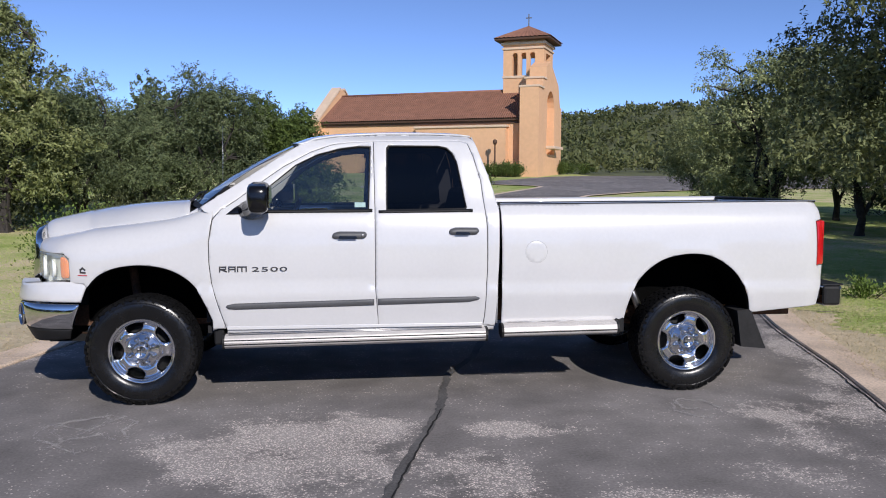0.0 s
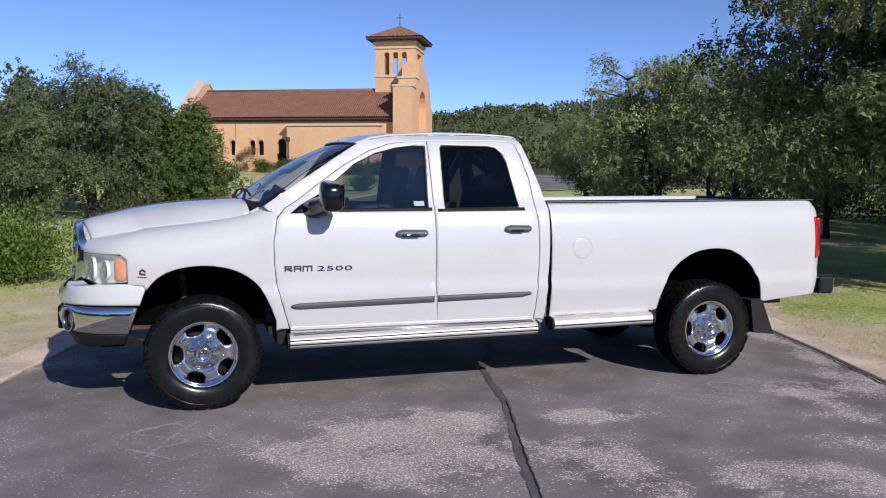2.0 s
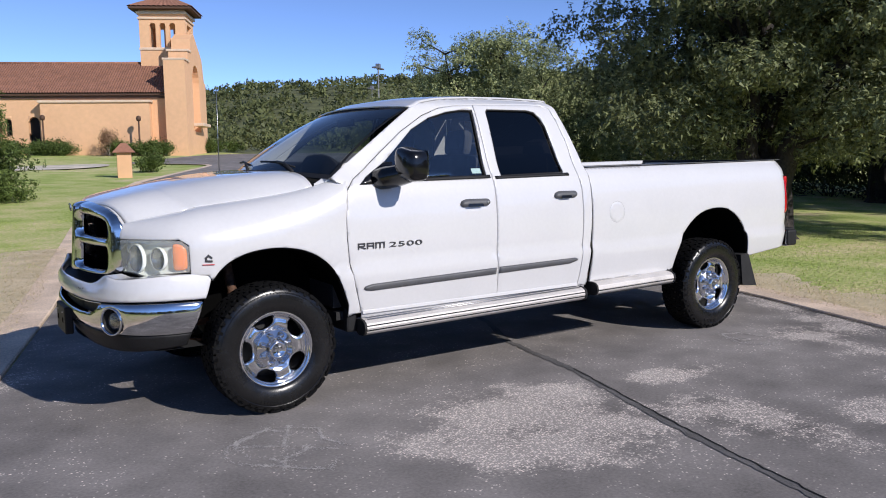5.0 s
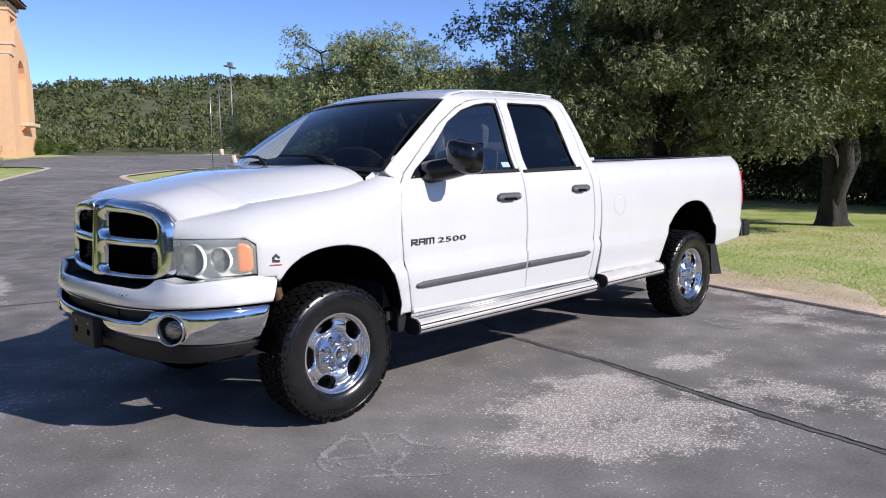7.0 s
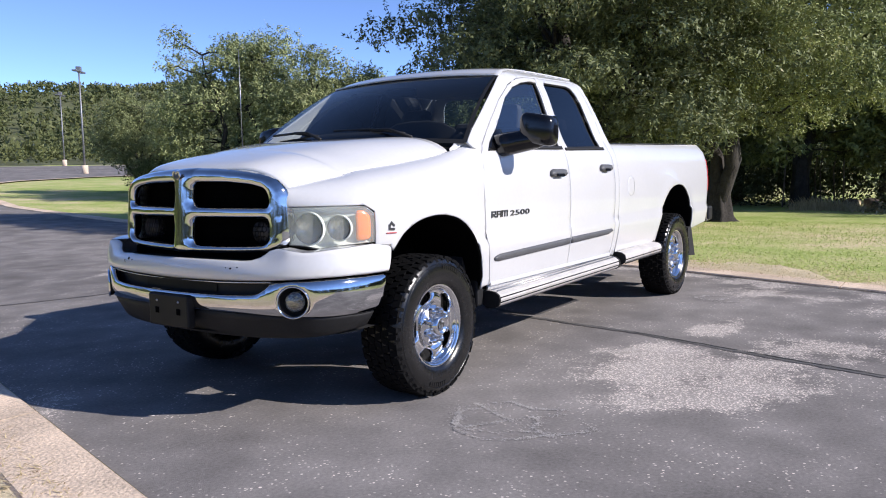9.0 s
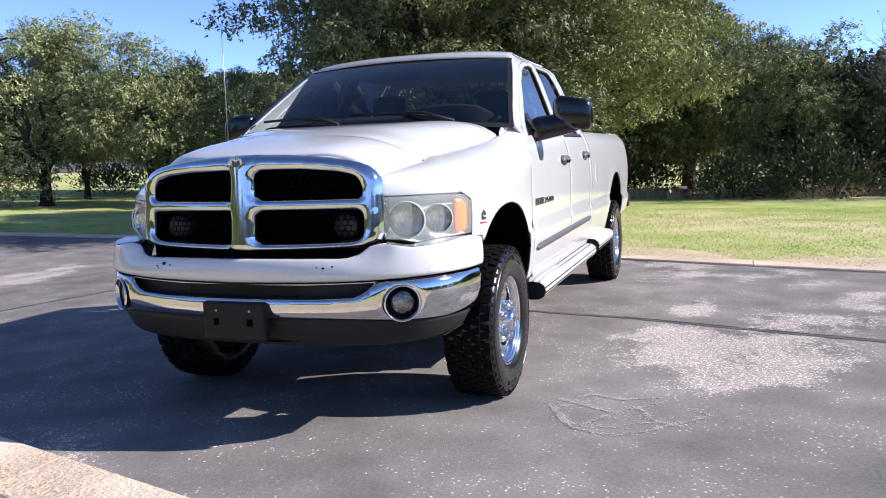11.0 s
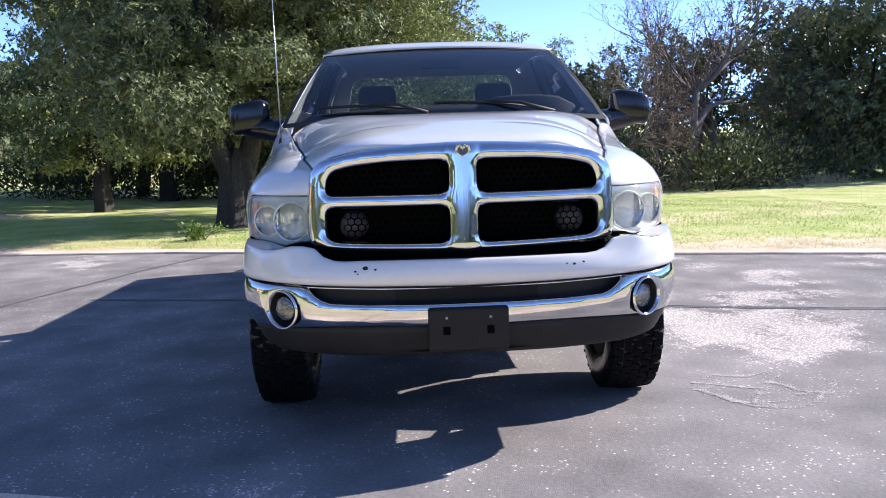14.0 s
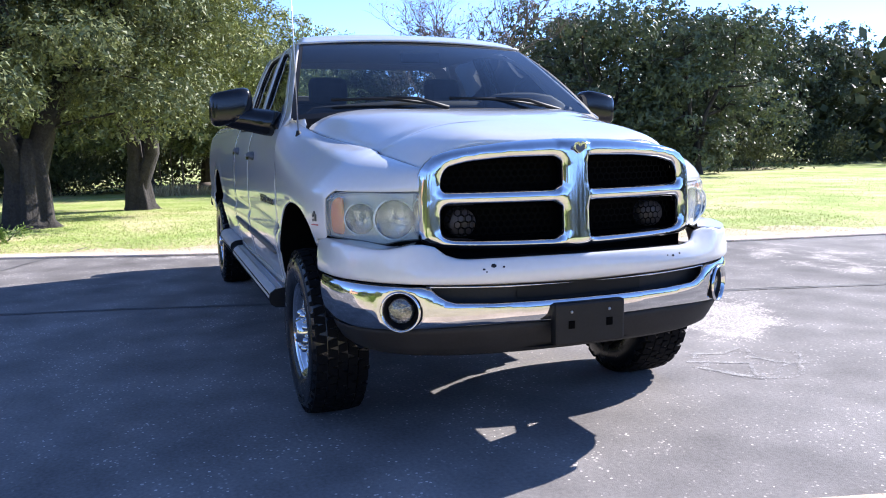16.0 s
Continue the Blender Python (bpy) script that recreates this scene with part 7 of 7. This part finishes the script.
# dense dark oaks at the edge of the field
oak_d = make_tree("live_oak", "dense dark live oak at the edge of the field", 31, 6.7, 3.1, 1.1, 0.18, 54, 17500, 0.165, 0.098, M_FIELDOAK, forks=4, crown_low=0.4, sprig=0.15)
put(oak_d, [(24.0, -5.9, 0, 0.72), (26.5, -16.5, 70, 1.12), (24.5, -20.5, 140, 1.1), (29.0, -24.0, 220, 1.2), (33.5, -31.0, 300, 1.25), (37.0, -39.0, 30, 1.3), (41, -47, 110, 1.3), (30.5, -12.5, 160, 1.0), (35, -20, 200, 1.3), (31, -4.5, 260, 0.75), (42, -33, 320, 1.35), (34, 7, 50, 1.1), (36, -9, 10, 0.8), (29, 20, 90, 0.7)], "dense oaks at the field's edge")


def bare_tree(name, label, seed, height_, trunk_r, leaf_n):
    """A leafless tree: limbs that fork again and again."""
    rng = np.random.default_rng(seed)
    root = tagged(new(name), label, "tree")
    V, F, tips = [], [], []

    def grow(p, d, ln, r, depth):
        n = 4
        pts = [p]
        for _ in range(n):
            d = d + rng.normal(size=3) * 0.16 + np.array([0, 0, 0.03])
            d /= np.linalg.norm(d)
            pts.append(pts[-1] + d * ln / n)
        v, f = tube_data(pts, list(np.linspace(r, r * 0.68, n + 1)), 8 if depth < 2 else 5 if depth < 4 else 3, False)
        b = len(V)
        V.extend(v)
        F.extend(tuple(i + b for i in q) for q in f)
        if depth >= 8 or r < 0.0028:
            tips.append(pts[-1])
            return
        for k in range(2 if depth == 0 or rng.random() < 0.4 else 3):
            a = rng.normal(size=3)
            a -= d * (a @ d)
            a /= np.linalg.norm(a)
            th = rng.uniform(0.3, 0.75)
            grow(pts[-1 if k < 2 else 2], d * math.cos(th) + a * math.sin(th), ln * rng.uniform(0.68, 0.9), r * rng.uniform(0.56, 0.68), depth + 1)
    grow(np.array([0, 0, -0.2]), np.array([0.05, 0.02, 1.0]), height_ * 0.21, trunk_r, 0)
    link_mesh("trunk", V, F, M_TWIG, root, True)
    if leaf_n:
        T = np.array(tips)
        C = T[rng.integers(0, len(T), leaf_n)] + rng.normal(size=(leaf_n, 3)) * 0.18
        v, q = leaves(C, rng, 0.09, 0.05)
        cr = new("crown", fast_mesh("crown", v, q, [M_BROWNLEAF]))
        cr.parent = root
    return root


put(bare_tree("bare_tree", "leafless grey-brown winter tree with fine twigs", 4, 9.5, 0.24, 1800), [(23.5, -9.4, 0, 1.0), (26.5, -12.0, 140, 0.95), (22.0, -6.9, 250, 0.55)], "bare winter trees")
put(bare_tree("ornamental_tree", "small bare brown tree beside church wall", 9, 3.2, 0.06, 3000), [(4.09, 73.87, 0, 1.0), (12.64, 68.62, 120, 0.95)], "small trees before the church")


def make_bush(name, label, seed, r, h, n, ln, wd, material):
    rng = np.random.default_rng(seed)
    root = tagged(new(name), label, "shrub")
    k = max(6, n // 90)
    C = rng.normal(size=(k, 3)) * np.array([r * 0.42, r * 0.42, h * 0.22]) + np.array([0, 0, h * 0.5])
    P = np.concatenate([c + rng.normal(size=(n // k, 3)) * np.array([r * 0.2, r * 0.2, h * 0.16]) for c in C])
    P = P[(P[:, 2] > 0.01)]
    v, q = leaves(P, rng, ln, wd, -0.3, P / np.linalg.norm(P, axis=1)[:, None], 0.6)
    cr = new("crown", fast_mesh("crown", v, q, [material]))
    cr.parent = root
    V, F = [], []
    for c in C[:12]:
        vv, ff = tube_data(limb((c[0] * 0.2, c[1] * 0.2, -0.05), c, rng, 0.05, 4), [0.014, 0.011, 0.008, 0.005], 5, False)
        b = len(V)
        V.extend(vv)
        F.extend(tuple(i + b for i in f) for f in ff)
    link_mesh("stem", V, F, M_BARK, root, True)
    return root


put(make_bush("shrub", "rounded green shrub on the lawn", 2, 0.85, 1.15, 16000, 0.055, 0.032, M_BUSH), [(-2.75, 6.8, 0, 0.88)], "")
put(make_bush("small_shrub", "small leafy green shrub beside the kerb", 3, 0.42, 0.42, 900, 0.07, 0.035, M_BUSH), [(8.7, 3.65, 0, 0.7)], "")
put(make_bush("hedge_shrub", "clipped green shrub before the church", 6, 1.0, 1.2, 2600, 0.13, 0.08, M_CEDAR),
    [(7.31, 72.9, 0, 0.90), (8.06, 72.41, 40, 0.98), (8.68, 71.87, 80, 1.06), (9.53, 71.32, 120, 0.90), (5.66, 73.86, 160, 0.98), (13.36, 69.15, 200, 1.06), (14.12, 68.87, 240, 0.90), (15.32, 68.15, 280, 0.98), (16.16, 67.6, 320, 1.06), (16.92, 67.11, 360, 0.90), (8.9, 39.0, 0, 0.8), (23.5, 76.0, 0, 1.0), (24.8, 77.5, 60, 0.9), (26.7, 77.5, 120, 0.9)], "hedge shrubs before the church")
put(make_bush("undergrowth", "tangled dry undergrowth below the trees", 7, 1.9, 1.7, 2700, 0.14, 0.065, M_OAK),
    [(21.5, -4.6, 0, 1.0), (21.0, -9.5, 40, 1.1), (22.4, -11.4, 80, 1.0), (25, -14.6, 120, 1.2), (27, -18.6, 160, 1.1), (24.8, 4.2, 200, 0.9), (27.5, 7.5, 240, 1.1), (27.0, 11.5, 300, 1.2), (25.0, 16.5, 340, 1.0), (21.5, -2.2, 10, 0.8), (28.5, 1.0, 10, 1.1), (30.5, 18.5, 90, 1.2), (-5.0, 18.6, 30, 0.75), (-8.6, 17.2, 130, 0.8), (-11.8, 15.8, 230, 0.85), (-2.2, 20.4, 330, 0.6), (28.5, -27, 20, 1.2), (33, -36, 70, 1.3), (26.5, 2.2, 15, 1.0), (26.2, 5.8, 95, 1.1), (26.8, 9.6, 175, 1.1), (26.0, 13.6, 255, 1.1), (24.0, 18.6, 335, 1.0), (29.5, -1.8, 55, 1.0), (27.0, -6.4, 135, 1.0), (24.2, -8.6, 215, 0.9), (22.0, 21.5, 40, 0.9), (18.5, 26.0, 100, 0.9), (30, 7.6, 10, 1.2), (30, 14, 60, 1.2), (29.5, 4, 60, 1.2)], "undergrowth below the trees")


# ---- woods on the far hills, and far behind the camera ----
def woods():
    rng = np.random.default_rng(77)
    P, S = [], []
    while len(P) < 7400:
        r, a = 82 + 320 * rng.random() ** 0.85, rng.uniform(-0.5, 2.1)
        x, y = r * math.sin(a), r * math.cos(a)
        if r < 112 and a < 0.85 and not (x > 26 and y > 74 + 0.164 * (x - 40)):
            continue
        P.append((x, y, height(x, y)))
        S.append(rng.uniform(1.1, 2.1) * (1 + r / 600))
    V, Q = [], []
    total = 0
    for p, s in zip(P, S):
        near = math.hypot(p[0], p[1]) < 165
        n, k = (64, 0.22) if near else (28, 0.36)
        u = rng.normal(size=(n, 3))
        u /= np.linalg.norm(u, axis=1)[:, None]
        u[:, 2] = np.abs(u[:, 2]) * 1.15
        c = np.array(p) + u * s * rng.uniform(0.55, 1.0, (n, 1)) + np.array([0, 0, s * 0.15])
        v, q = leaves(c, rng, s * k, s * k * 0.75, 0, u, three=True)
        Q.append(q + total)
        total += 3 * n
        V.append(v)
    ob = new("hill_woods", fast_mesh("hill_woods", np.concatenate(V), np.concatenate(Q), [M_WOODS]))
    return tagged(ob, "low evergreen woods covering the distant hill", "woods", kind="stuff")


woods()


# woods that close the view behind the road and the fields
def far_belt():
    rng = np.random.default_rng(78)
    V, Q = [], []
    for i in range(420):
        a = rng.uniform(2.0, 2 * math.pi - 0.55)
        r = rng.uniform(52, 70)
        s = rng.uniform(2.4, 3.8)
        n = 130
        u = rng.normal(size=(n, 3))
        u /= np.linalg.norm(u, axis=1)[:, None]
        c = np.array([r * math.sin(a), r * math.cos(a), s * 0.9]) + u * s * rng.uniform(0.5, 1.0, (n, 1)) * np.array([1, 1, 1.15])
        c[:, 2] = np.maximum(c[:, 2], 0.1)
        v, q = leaves(c, rng, s * 0.26, s * 0.17, 0, u)
        Q.append(q + 4 * n * len(V))
        V.append(v)
    ob = new("field_woods", fast_mesh("field_woods", np.concatenate(V), np.concatenate(Q), [M_OAK]))
    return tagged(ob, "belt of dark evergreen woods round the fields", "woods", kind="stuff")


far_belt()


# ---- marks on the asphalt ----
def ribbon(name, pts, w0, w1, z, material, seed, label, category):
    """A ragged flat strip along pts."""
    rng = np.random.default_rng(seed)
    P = []
    for (x0, y0), (x1, y1) in zip(pts, pts[1:]):
        n = max(2, int(math.hypot(x1 - x0, y1 - y0) / 0.05))
        P += [(x0 + (x1 - x0) * i / n, y0 + (y1 - y0) * i / n) for i in range(n)]
    P.append(pts[-1])
    P = np.array(P) + np.cumsum(rng.normal(size=(len(P), 2)), 0) * 0.002 + rng.normal(size=(len(P), 2)) * 0.004
    wide = np.convolve(rng.uniform(w0, w1, len(P) + 8), np.ones(9) / 9, "valid") + rng.normal(size=len(P)) * (w1 - w0) * 0.12
    vs, fs = [], []
    for i, p in enumerate(P):
        d = P[min(i + 1, len(P) - 1)] - P[max(i - 1, 0)]
        nrm = np.array([-d[1], d[0]]) / (np.hypot(*d) + 1e-9)
        w = max(0.003, wide[i]) / 2
        for s in (1, -1):
            q = p + nrm * w * s
            vs.append((q[0], q[1], height(q[0], q[1]) + z))
        if i:
            fs.append((2 * i - 2, 2 * i - 1, 2 * i + 1, 2 * i))
    ob = link_mesh(name, vs, fs, material, None, False)
    if sum((Vector(vs[b]) - Vector(vs[a])).cross(Vector(vs[c]) - Vector(vs[a])).z for a, b, c, _ in fs) < 0:
        ob.data.flip_normals()
    return tagged(ob, label, category, kind="structure")


ribbon("crack_seal", [(3.3, 3.2), (2.95, 1.6), (2.62, 0.4), (2.3, -0.3), (2.12, -1.35), (1.88, -2.15), (1.69, -2.9), (1.54, -3.6), (1.2, -5.0), (0.9, -7.5)], 0.03, 0.09, 0.004, M_SEAL, 1, "dark tar-filled crack across the asphalt", "crack")
ribbon("hairline_crack", [(2.13, -1.3), (2.0, -1.75), (1.86, -2.3), (1.66, -3.0), (1.5, -3.7)], 0.006, 0.016, 0.0065, M_SHADE, 5, "thin open crack in the asphalt", "crack")
ribbon("crack_seal", [(7.6, 2.4), (5.4, 3.3), (3.3, 3.9), (1.2, 4.3), (-0.2, 4.7)], 0.03, 0.06, 0.004, M_SEAL, 2, "dark tar-filled crack across the asphalt", "crack")


for edge, side in ((kerb_l, 1), (kerb_r, -1)):
    ribbon("kerb_joint", [(edge(y) + side * 0.006, y) for y in np.linspace(-7, 6, 40)], 0.003, 0.020, 0.005, M_SHADE, 7, "dark open joint between asphalt and kerb", "joint")


def scuff(pts, seed):
    """A dragged, broken scuff: pale flecks scattered along a line."""
    rng = np.random.default_rng(seed)
    P = np.array(pts)
    ln = np.concatenate([[0], np.cumsum(np.hypot(*np.diff(P, axis=0).T))])
    n = int(ln[-1] * 1500)
    t = rng.uniform(0, ln[-1], n)
    keep = np.sin(t * 9 + seed) + rng.normal(size=n) * 0.7 > -0.3
    t = t[keep]
    off = rng.normal(size=(len(t), 2)) * 0.012 * rng.choice([0.5, 1, 2.6], (len(t), 1), p=[0.5, 0.35, 0.15])
    x, y = np.interp(t, ln, P[:, 0]) + off[:, 0], np.interp(t, ln, P[:, 1]) + off[:, 1]
    vs, fs = [], []
    for a, b in zip(x, y):
        r, g = rng.uniform(0.0015, 0.0052), rng.uniform(0, 6.28)
        k = len(vs)
        zz = rng.uniform(0.002, 0.0045)
        vs += [(a + r * math.cos(g + q) * rng.uniform(0.6, 1.3), b + r * math.sin(g + q) * rng.uniform(0.6, 1.3), zz) for q in (0, 1.57, 3.14, 4.71)]
        fs.append((k, k + 1, k + 2, k + 3))
    tagged(link_mesh("scuff_mark", vs, fs, M_CHALK, None, False), "pale ring-shaped scuff mark on asphalt", "mark", kind="structure")


def ring_pts(cx, cy, rx, ry, a0, a1, seed):
    r = random.Random(seed)
    return [(cx + rx * math.cos(t) * r.uniform(0.72, 1.15), cy + ry * math.sin(t) * r.uniform(0.72, 1.15)) for t in np.linspace(a0, a1, 14)]


scuff(ring_pts(3.95, -1.45, 0.17, 0.27, -0.6, 5.2, 1), 11)
scuff(ring_pts(3.92, -1.36, 0.07, 0.15, 0.4, 5.6, 7), 17)
scuff(ring_pts(-0.20, -1.58, 0.29, 0.38, -0.4, 5.4, 2), 12)
scuff(ring_pts(-0.24, -1.52, 0.19, 0.24, 0.8, 5.9, 5), 18)
scuff([(-0.05, -1.25), (-0.18, -1.5), (-0.33, -1.88)], 13)
scuff([(-0.42, -1.42), (-0.2, -1.56), (0.02, -1.75)], 14)
scuff([(4.35, -0.55), (4.55, -0.62), (4.78, -0.60)], 15)


ribbon("lawn_kerb", [(8.8, 35.0), (9.8, 36.9), (10.9, 39.1), (12.5, 42.1), (13.65, 44.5), (14.12, 45.8), (14.08, 46.9), (13.3, 48.0), (11.4, 49.5), (9.8, 50.5)], 0.30, 0.36, 0.028, M_CONC, 33, "pale concrete kerb round the church lawn", "kerb")
ribbon("island_kerb", [(10.95, 26.9), (12.25, 29.2), (12.95, 32.0), (13.45, 33.6), (14.15, 34.9), (15.25, 36.0), (18.5, 39.05), (24.5, 42.1), (40, 46.1)], 0.30, 0.36, 0.028, M_CONC, 31, "pale concrete kerb round the lawn", "kerb")


# ---- lawn grass ----
def grass():
    rng = np.random.default_rng(9)
    P = []
    for x0, x1, y0, y1, n in ((4.2, 16, -9, 12, 150000), (-11, 1.5, -3, 16, 95000), (3.8, 24, -22, -4, 30000)):
        x, y = rng.uniform(x0, x1, n), rng.uniform(y0, y1, n)
        keep = []
        for a, b in zip(x, y):
            if a > kerb_r(b) + (0.9 if b < 0.3 else 0.7) + 0.3 * math.sin(b * 3) or a < kerb_l(b) - 0.65 - 0.2 * math.sin(b * 2.3):
                keep.append((a, b))
        P.append(np.array(keep))
    P = np.concatenate(P)
    # thin and bare places, and stray straw on the verge
    k = np.sin(P[:, 0] * 1.3 + 2) * np.sin(P[:, 1] * 0.9) + np.sin(P[:, 0] * 3.1) * np.sin(P[:, 1] * 2.7 + 1) * 0.6
    P = P[k + rng.normal(size=len(P)) * 0.8 > -0.5]
    n = len(P)
    z = np.array([height(a, b) for a, b in P]) - 0.012
    h = rng.uniform(0.018, 0.045, n)
    a = rng.uniform(0, 2 * math.pi, n)
    w = rng.uniform(0.004, 0.009, n)
    le = rng.normal(size=(n, 2)) * 0.03
    V = np.stack([np.stack([P[:, 0] - np.cos(a) * w, P[:, 1] - np.sin(a) * w, z], 1), np.stack([P[:, 0] + np.cos(a) * w, P[:, 1] + np.sin(a) * w, z], 1), np.stack([P[:, 0] + le[:, 0], P[:, 1] + le[:, 1], z + h], 1)], 1).reshape(-1, 3)
    ob = new("lawn_grass", fast_mesh("lawn_grass", V, np.arange(3 * n).reshape(-1, 3), [M_GRASS]))
    return tagged(ob, "short patchy green and straw lawn grass", "grass", kind="stuff")


grass()


def straw():
    """Loose straw lying on the verges and over the kerbs' outer halves."""
    rng = np.random.default_rng(15)
    P = []
    for edge, side, n in ((kerb_r, 1, 26000), (kerb_l, -1, 24000)):
        y = rng.uniform(-9, 10, n)
        x = np.array([edge(b) for b in y]) + side * (0.22 + np.abs(rng.normal(size=n)) * 0.75)
        P.append(np.stack([x, y], 1))
    P = np.concatenate(P)
    n = len(P)
    z = np.array([height(a, b) for a, b in P]) + 0.024
    a = rng.uniform(0, 2 * math.pi, n)
    ln, w = rng.uniform(0.02, 0.07, n), rng.uniform(0.002, 0.005, n)
    d, q = np.stack([np.cos(a), np.sin(a)], 1), np.stack([-np.sin(a), np.cos(a)], 1)
    V = np.stack([np.column_stack([P - q * w[:, None], z - 0.004]), np.column_stack([P + q * w[:, None], z - 0.004]), np.column_stack([P + d * ln[:, None], z + rng.uniform(-0.008, 0.02, n)])], 1).reshape(-1, 3)
    ob = new("loose_straw", fast_mesh("loose_straw", V, np.arange(3 * n).reshape(-1, 3), [M_STRAW]))
    return tagged(ob, "loose dry straw scattered beside the kerb", "straw", kind="stuff")


straw()


# ---- lamp posts, sign and small things ----
def light_pole(x, y, h, arms, label):
    root = tagged(new("light_pole"), label, "lamp post")
    root.matrix_world = pose(x, y, height(x, y), 0, 0, 40)
    tube("pole", [(0, 0, -0.2), (0, 0, h)], [0.075, 0.05], M_POLE, root, 10)
    tube("pole_base", [(0, 0, -0.2), (0, 0, 0.6)], [0.22, 0.22], M_CONC, root, 14)
    for s in ((-1, 1) if arms else ()):
        tube("arm", [(0, 0, h - 0.1), (s * 0.45, 0, h)], 0.035, M_POLE, root, 6)
        boxes("lamp_head", [(s * 0.62 - 0.26, -0.18, h - 0.04, s * 0.62 + 0.26, 0.18, h + 0.07)], M_POLE, root, 0.04)
    if arms:
        boxes("pole_top", [(-0.16, -0.16, h, 0.16, 0.16, h + 0.35)], M_POLE, root, 0.03)


light_pole(28.1, 48.3, 6.95, True, "tall grey car park light pole with two heads")
light_pole(39.5, 70.3, 6.7, True, "grey car park light pole with two heads")
for x, y in ((8.02, 72.54), (15.14, 68.46)):
    root = tagged(new("path_lamp"), "slim dark lamp post beside church wall", "lamp post", "path lamps by the church")
    root.matrix_world = pose(x, y, height(x, y))
    tube("post", [(0, 0, -0.2), (0, 0, 3.1)], [0.09, 0.07], M_SOFFIT, root, 8)
    vs, fs = lathe_data([(0.0, 0.0), (0.16, 0.02), (0.22, 0.2), (0.18, 0.42), (0.0, 0.5)], 14)
    link_mesh("lantern", [(a, c, 3.0 + b) for a, b, c in vs], fs, M_SOFFIT, root)
sign = tagged(new("entrance_sign"), "small peach stucco sign pillar with tiled cap", "sign")
sign.matrix_world = pose(6.65, 34.6, height(6.65, 34.6), 0, 0, -15)
boxes("pillar", [(-0.32, -0.25, -0.2, 0.32, 0.25, 1.15)], M_STUCCO, sign, 0.03)
vs = [(-0.5, -0.42, 1.15), (0.5, -0.42, 1.15), (0.5, 0.42, 1.15), (-0.5, 0.42, 1.15), (-0.12, 0, 1.6), (0.12, 0, 1.6)]
link_mesh("cap", vs, [(0, 1, 5, 4), (1, 2, 5), (2, 3, 4, 5), (3, 0, 4), (3, 2, 1, 0)], M_TILE, sign, False)
# rubble stones below the oaks
def rubble():
    rng = random.Random(6)
    for k in range(26):
        x, y = -3.0 - rng.random() * 5.5, 17.6 + rng.random() * 1.2 - 0.15 * k % 1
        bm = bmesh.new()
        bmesh.ops.create_icosphere(bm, subdivisions=1, radius=rng.uniform(0.12, 0.28))
        for v in bm.verts:
            v.co *= rng.uniform(0.7, 1.15)
            v.co.z *= 0.6
        ob = part("rubble_stone", bm, M_STONE)
        ob.location = (x, y, height(x, y) + 0.03)
        tagged(ob, "pale rough rubble stone below the oaks", "stone", "rubble stones below the oaks")


rubble()
# saplings and cut wood round the far juniper
for k, (dx, dy) in enumerate(((0.6, -0.5), (0.8, -0.9), (1.0, -0.3), (0.4, -1.2), (-0.3, 0.5))):
    x, y = 24.3 + dx, 1.6 + dy
    r = random.Random(k)
    root = tagged(new("sapling"), "thin bare sapling stem beside juniper", "sapling", "saplings by the juniper")
    root.matrix_world = pose(x, y, height(x, y))
    tube("stem", [(0, 0, -0.1), (r.uniform(-0.1, 0.1), r.uniform(-0.1, 0.1), 1.2), (r.uniform(-0.3, 0.3), r.uniform(-0.3, 0.3), 2.6)], [0.03, 0.022, 0.01], M_TWIG, root, 6)


def cut_log(x, y, a, ln, r):
    """A short sawn log lying on the lawn."""
    root = tagged(new("cut_log"), "short sawn pale log lying beside juniper", "log", "sawn logs by the juniper")
    root.matrix_world = pose(x, y, height(x, y) + r * 0.8, 0, 0, a)
    tube("bark", [(-ln / 2, 0, 0), (0, 0, 0.01), (ln / 2, 0, 0)], [r, r * 0.95, r * 0.9], M_TWIG, root, 12)
    for sg in (-1, 1):
        tube("sawn_end", [(sg * ln / 2, 0, 0), (sg * (ln / 2 + 0.008), 0, 0)], [r * 0.88, r * 0.84], M_VERGE, root, 12)


for x, y, a, ln, r in ((24.9, 0.2, 70, 0.5, 0.14), (25.2, -0.35, 100, 0.45, 0.16), (24.6, -0.6, 35, 0.4, 0.12)):
    cut_log(x, y, a, ln, r)


def tall_grass():
    """Unmown dry grass where the field meets the trees."""
    rng = np.random.default_rng(23)
    n = 9000
    y = rng.uniform(-15, 1.5, n)
    x = 22.3 + 0.06 * (y + 6) ** 2 * (y < -6) * 0.3 + rng.normal(size=n) * 0.55 + 0.4 * np.sin(y * 1.7)
    z = np.array([height(a, b) for a, b in zip(x, y)]) - 0.02
    h = rng.uniform(0.15, 0.5, n) * (0.75 + 0.25 * np.sin(y * 2.1))
    a, w = rng.uniform(0, 2 * math.pi, n), rng.uniform(0.008, 0.02, n)
    le = rng.normal(size=(n, 2)) * 0.13
    V = np.stack([np.stack([x - np.cos(a) * w, y - np.sin(a) * w, z], 1), np.stack([x + np.cos(a) * w, y + np.sin(a) * w, z], 1), np.stack([x + le[:, 0], y + le[:, 1], z + h], 1)], 1).reshape(-1, 3)
    ob = new("tall_dry_grass", fast_mesh("tall_dry_grass", V, np.arange(3 * n).reshape(-1, 3), [M_STRAW]))
    return tagged(ob, "unmown pale dry grass below the trees", "grass", kind="stuff")


tall_grass()
